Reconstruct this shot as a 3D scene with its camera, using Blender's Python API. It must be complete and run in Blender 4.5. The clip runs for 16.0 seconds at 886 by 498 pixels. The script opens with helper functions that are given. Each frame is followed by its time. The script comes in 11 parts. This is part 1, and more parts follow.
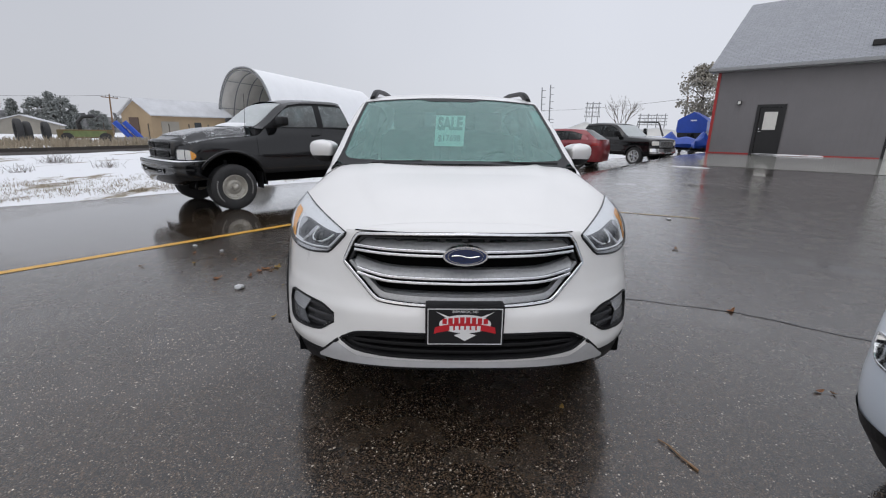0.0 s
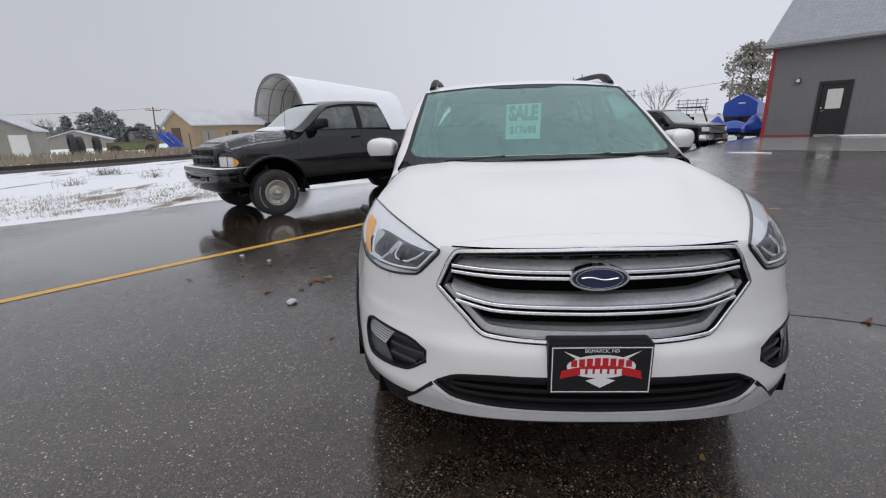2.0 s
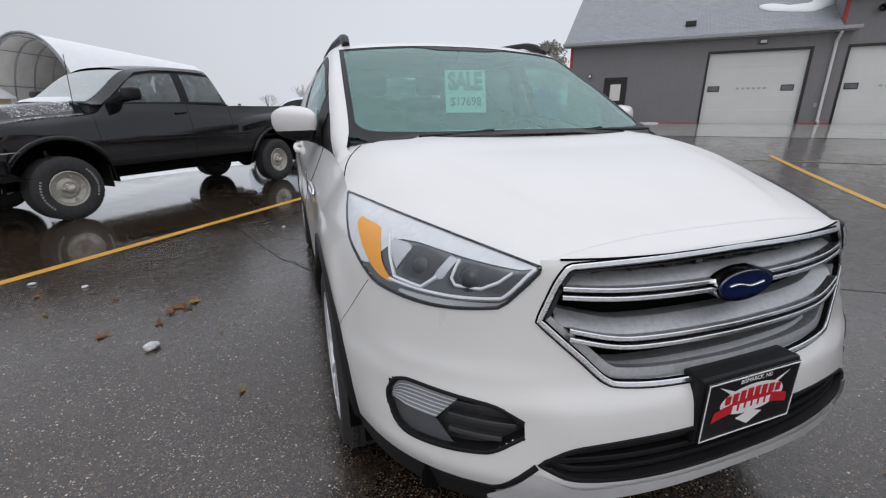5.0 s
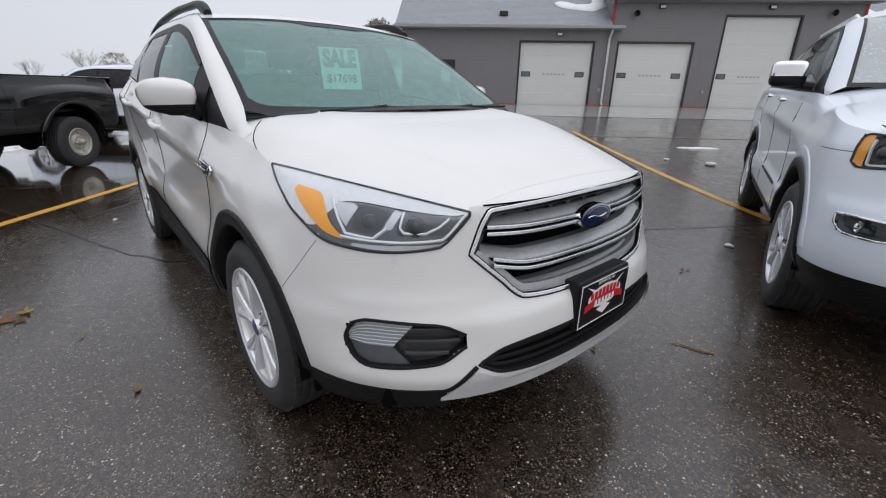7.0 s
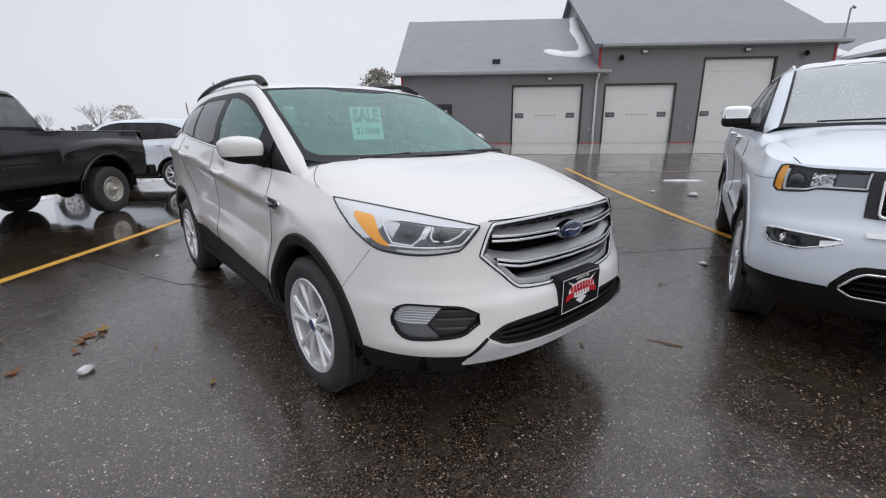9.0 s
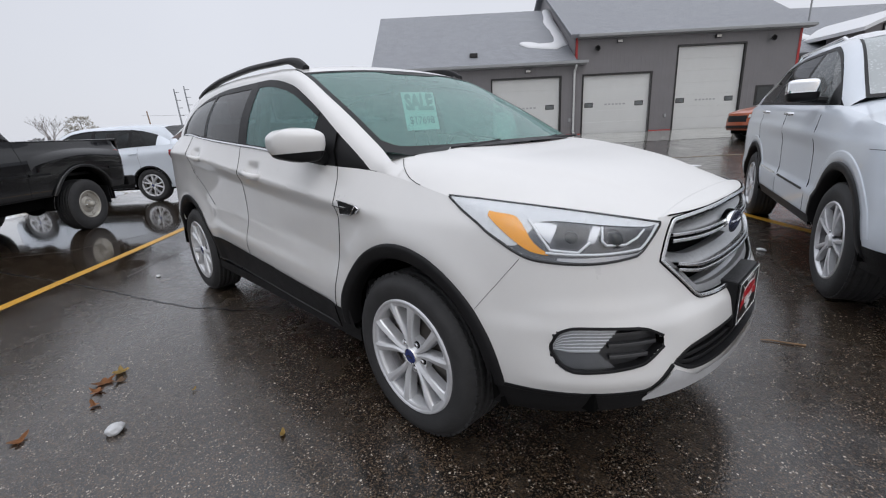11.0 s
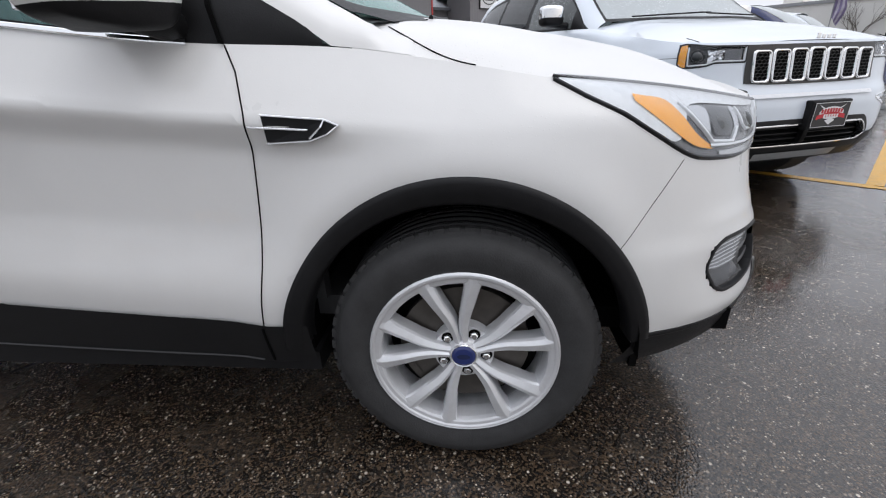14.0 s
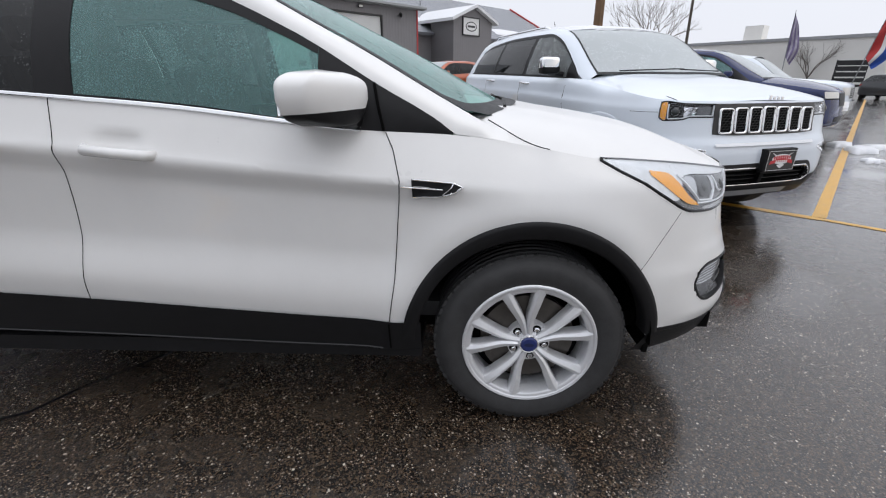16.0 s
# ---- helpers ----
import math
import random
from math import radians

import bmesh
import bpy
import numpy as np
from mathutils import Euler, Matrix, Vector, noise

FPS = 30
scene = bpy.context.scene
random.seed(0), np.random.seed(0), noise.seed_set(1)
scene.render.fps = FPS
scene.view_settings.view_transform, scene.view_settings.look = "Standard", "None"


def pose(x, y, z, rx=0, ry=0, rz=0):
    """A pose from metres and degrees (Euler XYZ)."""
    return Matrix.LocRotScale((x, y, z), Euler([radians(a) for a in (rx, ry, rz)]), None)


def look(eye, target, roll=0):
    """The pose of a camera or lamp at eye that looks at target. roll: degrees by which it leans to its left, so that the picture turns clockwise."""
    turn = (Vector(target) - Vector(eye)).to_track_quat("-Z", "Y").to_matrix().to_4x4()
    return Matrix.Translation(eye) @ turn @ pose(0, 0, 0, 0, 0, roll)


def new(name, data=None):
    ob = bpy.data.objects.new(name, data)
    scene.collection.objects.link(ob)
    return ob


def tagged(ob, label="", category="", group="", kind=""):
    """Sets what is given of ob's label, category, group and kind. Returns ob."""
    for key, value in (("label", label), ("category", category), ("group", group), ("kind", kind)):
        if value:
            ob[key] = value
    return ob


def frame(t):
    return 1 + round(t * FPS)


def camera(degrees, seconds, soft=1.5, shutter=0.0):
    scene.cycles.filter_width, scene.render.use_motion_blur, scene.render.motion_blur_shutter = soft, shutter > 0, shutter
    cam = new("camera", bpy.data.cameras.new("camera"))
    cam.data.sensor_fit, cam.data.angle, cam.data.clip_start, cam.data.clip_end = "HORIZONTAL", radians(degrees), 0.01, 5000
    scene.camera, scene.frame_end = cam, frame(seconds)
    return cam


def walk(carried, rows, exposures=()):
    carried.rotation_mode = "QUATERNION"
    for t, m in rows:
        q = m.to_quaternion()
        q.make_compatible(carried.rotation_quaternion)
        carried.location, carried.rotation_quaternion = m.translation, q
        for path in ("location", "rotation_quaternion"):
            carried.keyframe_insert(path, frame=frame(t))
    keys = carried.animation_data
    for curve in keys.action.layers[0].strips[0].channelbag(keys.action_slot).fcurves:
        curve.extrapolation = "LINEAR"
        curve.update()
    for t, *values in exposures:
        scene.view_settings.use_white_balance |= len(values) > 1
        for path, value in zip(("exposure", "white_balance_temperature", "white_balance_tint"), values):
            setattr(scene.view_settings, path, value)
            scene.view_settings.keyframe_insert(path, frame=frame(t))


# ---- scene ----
cam = camera(92.0, 16.0, 1.15)
PATH = [
    (0, (-0.133, -1.581, 1.323), (-0.084, 0.348, 0.797), 0.9),
    (0.5, (-0.124, -1.439, 1.311), (-0.055, 0.484, 0.769), 0.9),
    (1, (-0.097, -1.272, 1.316), (-0.111, 0.653, 0.774), 0.5),
    (1.5, (-0.191, -1.197, 1.312), (-0.299, 0.727, 0.777), 0.3),
    (2, (-0.413, -1.196, 1.298), (-0.511, 0.728, 0.761), -1.8),
    (2.5, (-0.566, -1.168, 1.298), (-0.62, 0.76, 0.767), -2.9),
    (3, (-0.648, -1.073, 1.244), (-0.46, 0.844, 0.707), -2.4),
    (3.5, (-0.722, -0.997, 1.238), (-0.357, 0.889, 0.681), -1.8),
    (3.7, (-0.784, -0.965, 1.246), (-0.332, 0.9, 0.683), -1.1),
    (5.8, (-1.097, -0.393, 1.229), (-0.225, 1.274, 0.549), -0.7),
    (6, (-1.153, -0.383, 1.23), (-0.143, 1.202, 0.547), -0.1),
    (6.5, (-1.253, -0.451, 1.25), (0.017, 0.933, 0.562), 1.5),
    (7, (-1.29, -0.65, 1.23), (-0.063, 0.767, 0.533), 1.0),
    (7.5, (-1.387, -0.809, 1.241), (-0.184, 0.638, 0.563), -0.1),
    (8, (-1.572, -0.989, 1.266), (-0.343, 0.46, 0.641), -1.1),
    (8.5, (-1.618, -1.037, 1.285), (-0.363, 0.414, 0.72), -0.9),
    (9, (-1.67, -0.984, 1.273), (-0.409, 0.476, 0.744), -0.5),
    (9.2, (-1.683, -0.932, 1.277), (-0.446, 0.552, 0.761), -0.3),
    (11.3, (-1.888, -0.142, 1.19), (-0.499, 1.187, 0.639), -4.1),
    (11.5, (-1.905, -0.037, 1.164), (-0.45, 1.222, 0.618), -3.8),
    (12, (-1.907, 0.187, 1.147), (-0.36, 1.326, 0.591), -2.8),
    (12.5, (-1.984, 0.39, 1.152), (-0.231, 1.144, 0.553), -0.7),
    (13, (-1.944, 0.58, 1.14), (-0.106, 1.017, 0.485), -0.3),
    (13.5, (-1.8, 0.743, 1.106), (0.044, 1.056, 0.397), -0.3),
    (14, (-1.775, 0.895, 1.038), (0.049, 1.057, 0.232), -1.9),
    (14.5, (-1.816, 1.043, 1.063), (-0.011, 1.022, 0.203), -2.5),
    (15, (-1.924, 1.08, 1.146), (-0.113, 1.009, 0.302), 0.4),
    (15.5, (-2.101, 1.057, 1.174), (-0.277, 1.064, 0.353), 0.7),
    (16, (-2.205, 1.203, 1.235), (-0.346, 1.257, 0.5), 0.1),
]
EXPOSURES = ((0, 0.07), (1.5, 0.0), (3.0, 0.02), (3.5, 0.06), (6, 0.08), (7.5, 0.15), (9, 0.18), (11.3, 0.12), (12, 0.13), (13, 0.26), (14.5, 0.44), (15, 0.46), (16, 0.33))
walk(cam, [(t, look(eye, target, roll)) for t, eye, target, roll in PATH], EXPOSURES)

# ---- world, sky and light ----
def make_world():
    w = bpy.data.worlds.new("overcast_sky")
    scene.world = w
    w.use_nodes = True
    nt = w.node_tree
    nt.nodes.clear()
    out = nt.nodes.new("ShaderNodeOutputWorld")
    bg = nt.nodes.new("ShaderNodeBackground")
    sky = nt.nodes.new("ShaderNodeTexSky")
    sky.sky_type = "NISHITA"
    sky.sun_disc = False
    sky.sun_elevation = radians(28)
    sky.sun_rotation = radians(200)
    sky.air_density, sky.dust_density, sky.ozone_density = 1.0, 4.0, 1.0
    geo = nt.nodes.new("ShaderNodeTexCoord")
    sep = nt.nodes.new("ShaderNodeSeparateXYZ")
    ramp = nt.nodes.new("ShaderNodeMapRange")
    ramp.interpolation_type = "SMOOTHSTEP"
    ramp.inputs["From Min"].default_value, ramp.inputs["From Max"].default_value = 0.28, 1.0
    ramp.inputs["To Min"].default_value, ramp.inputs["To Max"].default_value = 0.73, 1.40
    noi = nt.nodes.new("ShaderNodeTexNoise")
    noi.inputs["Scale"].default_value, noi.inputs["Detail"].default_value = 2.2, 4
    nmap = nt.nodes.new("ShaderNodeMapRange")
    nmap.inputs["To Min"].default_value, nmap.inputs["To Max"].default_value = 0.95, 1.05
    mul = nt.nodes.new("ShaderNodeMath")
    mul.operation = "MULTIPLY"
    tint = nt.nodes.new("ShaderNodeVectorMath")
    tint.operation = "SCALE"
    tint.inputs[0].default_value = (0.948, 0.975, 1.065)
    dim = nt.nodes.new("ShaderNodeVectorMath")
    dim.operation = "SCALE"
    dim.inputs["Scale"].default_value = 0.1
    mix = nt.nodes.new("ShaderNodeMix")
    mix.data_type = "RGBA"
    mix.inputs[0].default_value = 0.93
    k = nt.links.new
    k(geo.outputs["Generated"], sep.inputs[0])
    k(sep.outputs["Z"], ramp.inputs["Value"])
    k(geo.outputs["Generated"], noi.inputs["Vector"])
    k(noi.outputs["Fac"], nmap.inputs["Value"])
    k(ramp.outputs[0], mul.inputs[0])
    k(nmap.outputs[0], mul.inputs[1])
    # The cloud is thicker and greyer over the railway side.
    west = nt.nodes.new("ShaderNodeMapRange")
    west.interpolation_type = "SMOOTHSTEP"
    west.inputs["From Min"].default_value, west.inputs["From Max"].default_value = -0.75, 0.35
    west.inputs["To Min"].default_value, west.inputs["To Max"].default_value = 0.80, 1.02
    mul2 = nt.nodes.new("ShaderNodeMath")
    mul2.operation = "MULTIPLY"
    k(sep.outputs["X"], west.inputs["Value"])
    k(mul.outputs[0], mul2.inputs[0])
    k(west.outputs[0], mul2.inputs[1])
    k(mul2.outputs[0], tint.inputs["Scale"])
    k(sky.outputs[0], dim.inputs[0])
    k(dim.outputs[0], mix.inputs[6])
    k(tint.outputs[0], mix.inputs[7])
    k(mix.outputs[2], bg.inputs["Color"])
    bg.inputs["Strength"].default_value = 1.0
    k(bg.outputs[0], out.inputs[0])


make_world()
sun_data = bpy.data.lights.new("sun", "SUN")
sun_data.energy, sun_data.angle, sun_data.color = 0.35, radians(40), (1.0, 0.97, 0.93)
sun = new("sun", sun_data)
sun.matrix_world = look((-4, -9, 20), (0, 0, 0))

# ---- materials ----
def mat(name, color, rough=0.5, metal=0.0, vary=0.15, scale=6.0, bump=0.0, bscale=60.0, coat=0.0, alt=None, spec=0.5, rvary=0.1, coords="Object", piece=0.0):
    """A surface with variation at two scales: large stains and fine grain."""
    m = bpy.data.materials.new(name)
    m.use_nodes = True
    nt = m.node_tree
    b = nt.nodes["Principled BSDF"]
    k = nt.links.new
    tc = nt.nodes.new("ShaderNodeTexCoord")
    n1 = nt.nodes.new("ShaderNodeTexNoise")
    n1.inputs["Scale"].default_value, n1.inputs["Detail"].default_value, n1.inputs["Roughness"].default_value = scale, 5, 0.62
    n2 = nt.nodes.new("ShaderNodeTexNoise")
    n2.inputs["Scale"].default_value, n2.inputs["Detail"].default_value = bscale, 3
    k(tc.outputs[coords], n1.inputs["Vector"])
    k(tc.outputs[coords], n2.inputs["Vector"])
    add = nt.nodes.new("ShaderNodeMath")
    add.operation = "MULTIPLY_ADD"
    add.inputs[1].default_value = 0.35
    k(n2.outputs["Fac"], add.inputs[0])
    k(n1.outputs["Fac"], add.inputs[2])
    rng = nt.nodes.new("ShaderNodeMapRange")
    rng.inputs["From Min"].default_value, rng.inputs["From Max"].default_value = 0.35, 1.0
    k(add.outputs[0], rng.inputs["Value"])
    mix = nt.nodes.new("ShaderNodeMix")
    mix.data_type = "RGBA"
    c = tuple(color)
    d = alt or tuple(v * (1 - vary) for v in c)
    mix.inputs[6].default_value = (*d, 1)
    mix.inputs[7].default_value = (*(min(1, v * (1 + vary * 0.5)) for v in c), 1) if not alt else (*c, 1)
    k(rng.outputs[0], mix.inputs[0])
    last = mix.outputs[2]
    if piece:
        oi = nt.nodes.new("ShaderNodeObjectInfo")
        pr = nt.nodes.new("ShaderNodeMapRange")
        pr.inputs["To Min"].default_value, pr.inputs["To Max"].default_value = 1 - piece, 1 + piece
        sc = nt.nodes.new("ShaderNodeVectorMath")
        sc.operation = "SCALE"
        k(oi.outputs["Random"], pr.inputs["Value"])
        k(last, sc.inputs[0])
        k(pr.outputs[0], sc.inputs["Scale"])
        last = sc.outputs[0]
    k(last, b.inputs["Base Color"])
    rr = nt.nodes.new("ShaderNodeMapRange")
    rr.inputs["From Min"].default_value, rr.inputs["From Max"].default_value = 0.3, 0.75
    rr.inputs["To Min"].default_value, rr.inputs["To Max"].default_value = max(0.01, rough - rvary * rough), min(1, rough + rvary * rough)
    k(n1.outputs["Fac"], rr.inputs["Value"])
    k(rr.outputs[0], b.inputs["Roughness"])
    b.inputs["Metallic"].default_value = metal
    b.inputs["Specular IOR Level"].default_value = spec
    b.inputs["Coat Weight"].default_value = coat
    b.inputs["Coat Roughness"].default_value = 0.03
    if bump:
        bp = nt.nodes.new("ShaderNodeBump")
        bp.inputs["Strength"].default_value, bp.inputs["Distance"].default_value = bump, 0.01
        k(n2.outputs["Fac"], bp.inputs["Height"])
        k(bp.outputs[0], b.inputs["Normal"])
    return m


def glass_mat(name, tint, gloss=0.04, rough=0.02, drops=0.0, dropscale=160.0, frost_or_sheen=0.0, film=(0.62, 0.66, 0.66)):
    """A pane: tinted see-through with a mirror film, and drops and an even rime or painted-sheen film on it."""
    m = bpy.data.materials.new(name)
    m.use_nodes = True
    nt = m.node_tree
    nt.nodes.clear()
    k = nt.links.new
    out = nt.nodes.new("ShaderNodeOutputMaterial")
    tr = nt.nodes.new("ShaderNodeBsdfTransparent")
    tr.inputs[0].default_value = (*tint, 1)
    gl = nt.nodes.new("ShaderNodeBsdfGlossy")
    gl.inputs["Roughness"].default_value = rough
    lw = nt.nodes.new("ShaderNodeLayerWeight")
    pw = nt.nodes.new("ShaderNodeMath")
    pw.operation = "POWER"
    pw.inputs[1].default_value = 4.5
    k(lw.outputs["Facing"], pw.inputs[0])
    fr = nt.nodes.new("ShaderNodeMapRange")
    fr.inputs["To Min"].default_value, fr.inputs["To Max"].default_value = gloss, 0.95
    k(pw.outputs[0], fr.inputs["Value"])
    mx = nt.nodes.new("ShaderNodeMixShader")
    k(fr.outputs[0], mx.inputs[0])
    k(tr.outputs[0], mx.inputs[1])
    k(gl.outputs[0], mx.inputs[2])
    last = mx.outputs[0]
    if drops or frost_or_sheen:
        tc = nt.nodes.new("ShaderNodeTexCoord")
        vo = nt.nodes.new("ShaderNodeTexVoronoi")
        vo.inputs["Scale"].default_value = dropscale
        no = nt.nodes.new("ShaderNodeTexNoise")
        no.inputs["Scale"].default_value, no.inputs["Detail"].default_value = dropscale * 0.12, 4
        k(tc.outputs["Object"], vo.inputs["Vector"])
        k(tc.outputs["Object"], no.inputs["Vector"])
        r1 = nt.nodes.new("ShaderNodeMapRange")
        r1.inputs["From Min"].default_value, r1.inputs["From Max"].default_value = 0.42, 0.18
        k(vo.outputs["Distance"], r1.inputs["Value"])
        r2 = nt.nodes.new("ShaderNodeMapRange")
        r2.inputs["From Min"].default_value, r2.inputs["From Max"].default_value = 0.38, 0.7
        k(no.outputs["Fac"], r2.inputs["Value"])
        mu = nt.nodes.new("ShaderNodeMath")
        mu.operation = "MULTIPLY"
        k(r1.outputs[0], mu.inputs[0])
        k(r2.outputs[0], mu.inputs[1])
        am = nt.nodes.new("ShaderNodeMath")
        am.operation = "MULTIPLY_ADD"
        am.use_clamp = True
        am.inputs[1].default_value, am.inputs[2].default_value = drops, frost_or_sheen
        k(mu.outputs[0], am.inputs[0])
        df = nt.nodes.new("ShaderNodeBsdfDiffuse")
        df.inputs[0].default_value = (*film, 1)
        m2 = nt.nodes.new("ShaderNodeMixShader")
        k(am.outputs[0], m2.inputs[0])
        k(last, m2.inputs[1])
        k(df.outputs[0], m2.inputs[2])
        last = m2.outputs[0]
    k(last, out.inputs[0])
    return m


# Where rain water stands on the asphalt: x, y, radius.
WET_SPOTS = ((-4.6, 4.6, 2.0), (-3.0, 6.6, 2.6), (-0.9, 8.8, 2.6), (12.4, 5.0, 0.6), (6.6, 14.2, 0.7))


def asphalt_mat():
    """Wet asphalt: dark binder, pale and brown chips, a water film that pools in the hollows."""
    m = bpy.data.materials.new("wet_asphalt")
    m.use_nodes = True
    nt = m.node_tree
    b = nt.nodes["Principled BSDF"]
    k = nt.links.new
    tc = nt.nodes.new("ShaderNodeTexCoord")

    def noise_tex(scale, detail=3, rough=0.55):
        n = nt.nodes.new("ShaderNodeTexNoise")
        n.inputs["Scale"].default_value, n.inputs["Detail"].default_value, n.inputs["Roughness"].default_value = scale, detail, rough
        k(tc.outputs["Object"], n.inputs["Vector"])
        return n

    def rng(src, a, c, lo=0.0, hi=1.0):
        r = nt.nodes.new("ShaderNodeMapRange")
        for key, v in (("From Min", a), ("From Max", c), ("To Min", lo), ("To Max", hi)):
            r.inputs[key].default_value = v
        k(src, r.inputs["Value"])
        return r.outputs[0]

    def mixc(f, a, c):
        x = nt.nodes.new("ShaderNodeMix")
        x.data_type = "RGBA"
        k(f, x.inputs[0])
        for key, v in ((6, a), (7, c)):
            if isinstance(v, tuple):
                x.inputs[key].default_value = (*v, 1)
            else:
                k(v, x.inputs[key])
        return x.outputs[2]

    def math_node(op, a, c):
        x = nt.nodes.new("ShaderNodeMath")
        x.operation = op
        for i, v in ((0, a), (1, c)):
            if isinstance(v, (int, float)):
                x.inputs[i].default_value = v
            else:
                k(v, x.inputs[i])
        return x.outputs[0]

    chips = nt.nodes.new("ShaderNodeTexVoronoi")
    chips.inputs["Scale"].default_value = 165
    k(tc.outputs["Object"], chips.inputs["Vector"])
    cell = nt.nodes.new("ShaderNodeSeparateColor")
    k(chips.outputs["Color"], cell.inputs[0])
    pale = rng(cell.outputs[0], 0.80, 0.92)
    brown = rng(cell.outputs[1], 0.35, 0.95)
    inside = rng(chips.outputs["Distance"], 0.62, 0.3)
    big, mid = noise_tex(0.55, 4), noise_tex(5, 4)
    base = mixc(rng(mid.outputs["Fac"], 0.35, 0.65), (0.003, 0.0026, 0.0023), (0.008, 0.0066, 0.0055))
    base = mixc(math_node("MULTIPLY", brown, 0.75), base, (0.105, 0.070, 0.043))
    chip = mixc(cell.outputs[2], (0.22, 0.16, 0.105), (0.64, 0.57, 0.47))
    clump = rng(noise_tex(24, 3).outputs["Fac"], 0.42, 0.62, 0.15, 1.0)
    base = mixc(math_node("MULTIPLY", math_node("MULTIPLY", pale, inside), clump), base, chip)
    stones = nt.nodes.new("ShaderNodeTexVoronoi")
    stones.inputs["Scale"].default_value = 78
    k(tc.outputs["Object"], stones.inputs["Vector"])
    stone = nt.nodes.new("ShaderNodeSeparateColor")
    k(stones.outputs["Color"], stone.inputs[0])
    few = math_node("MULTIPLY", rng(stone.outputs[0], 0.955, 0.975), rng(stones.outputs["Distance"], 0.42, 0.30))
    base = mixc(few, base, mixc(stone.outputs[1], (0.10, 0.065, 0.04), (0.62, 0.56, 0.48)))
    k(base, b.inputs["Base Color"])
    pool = rng(big.outputs["Fac"], 0.56, 0.68)
    rag = noise_tex(0.9, 5, 0.6)
    for cx, cy, r in WET_SPOTS:
        dist = nt.nodes.new("ShaderNodeVectorMath")
        dist.operation = "DISTANCE"
        dist.inputs[1].default_value = (cx, cy, 0.1)
        k(tc.outputs["Object"], dist.inputs[0])
        edge = math_node("ADD", dist.outputs["Value"], math_node("MULTIPLY", rag.outputs["Fac"], 2.6))
        pool = math_node("MAXIMUM", pool, rng(edge, r + 1.9, r + 0.8))
    fine = rng(mid.outputs["Fac"], 0.3, 0.7, 0.20, 0.32)
    ro = nt.nodes.new("ShaderNodeMix")
    k(pool, ro.inputs[0])
    k(fine, ro.inputs[2])
    ro.inputs[3].default_value = 0.045
    k(ro.outputs[0], b.inputs["Roughness"])
    b.inputs["Specular IOR Level"].default_value = 0.3
    b.inputs["Coat IOR"].default_value = 1.5
    b.inputs["Coat Weight"].default_value = 1.0
    k(rng(pool, 0.0, 1.0, 0.10, 0.03), b.inputs["Coat Roughness"])
    h = math_node("MULTIPLY_ADD", chips.outputs["Distance"], -1.0)
    bp = nt.nodes.new("ShaderNodeBump")
    bp.inputs["Distance"].default_value = 0.004
    k(rng(pool, 0.0, 1.0, 0.70, 0.05), bp.inputs["Strength"])
    k(h, bp.inputs["Height"])
    k(bp.outputs[0], b.inputs["Normal"])
    film = nt.nodes.new("ShaderNodeBump")
    film.inputs["Distance"].default_value = 0.004
    k(rng(pool, 0.0, 1.0, 0.09, 0.01), film.inputs["Strength"])
    k(h, film.inputs["Height"])
    k(film.outputs[0], b.inputs["Coat Normal"])
    return m


def snow_ground_mat():
    m = bpy.data.materials.new("snow_and_dead_grass")
    m.use_nodes = True
    nt = m.node_tree
    b = nt.nodes["Principled BSDF"]
    k = nt.links.new
    tc = nt.nodes.new("ShaderNodeTexCoord")
    mp = nt.nodes.new("ShaderNodeMapping")
    mp.inputs["Rotation"].default_value = (0, 0, radians(44.5))
    mp.inputs["Scale"].default_value = (1.0, 0.25, 1.0)
    k(tc.outputs["Object"], mp.inputs[0])
    n1 = nt.nodes.new("ShaderNodeTexNoise")
    n1.inputs["Scale"].default_value, n1.inputs["Detail"].default_value, n1.inputs["Roughness"].default_value = 0.8, 8, 0.7
    k(mp.outputs[0], n1.inputs["Vector"])
    n2 = nt.nodes.new("ShaderNodeTexNoise")
    n2.inputs["Scale"].default_value, n2.inputs["Detail"].default_value = 14, 5
    k(tc.outputs["Object"], n2.inputs["Vector"])
    r = nt.nodes.new("ShaderNodeMapRange")
    r.inputs["From Min"].default_value, r.inputs["From Max"].default_value = 0.37, 0.43
    k(n1.outputs["Fac"], r.inputs["Value"])
    g = nt.nodes.new("ShaderNodeMix")
    g.data_type = "RGBA"
    g.inputs[6].default_value, g.inputs[7].default_value = (0.11, 0.085, 0.05, 1), (0.30, 0.25, 0.17, 1)
    k(n2.outputs["Fac"], g.inputs[0])
    x = nt.nodes.new("ShaderNodeMix")
    x.data_type = "RGBA"
    x.inputs[7].default_value = (0.72, 0.73, 0.75, 1)
    k(r.outputs[0], x.inputs[0])
    k(g.outputs[2], x.inputs[6])
    k(x.outputs[2], b.inputs["Base Color"])
    b.inputs["Roughness"].default_value = 0.8
    bp = nt.nodes.new("ShaderNodeBump")
    bp.inputs["Distance"].default_value, bp.inputs["Strength"].default_value = 0.04, 0.6
    k(n2.outputs["Fac"], bp.inputs["Height"])
    k(bp.outputs[0], b.inputs["Normal"])
    return m


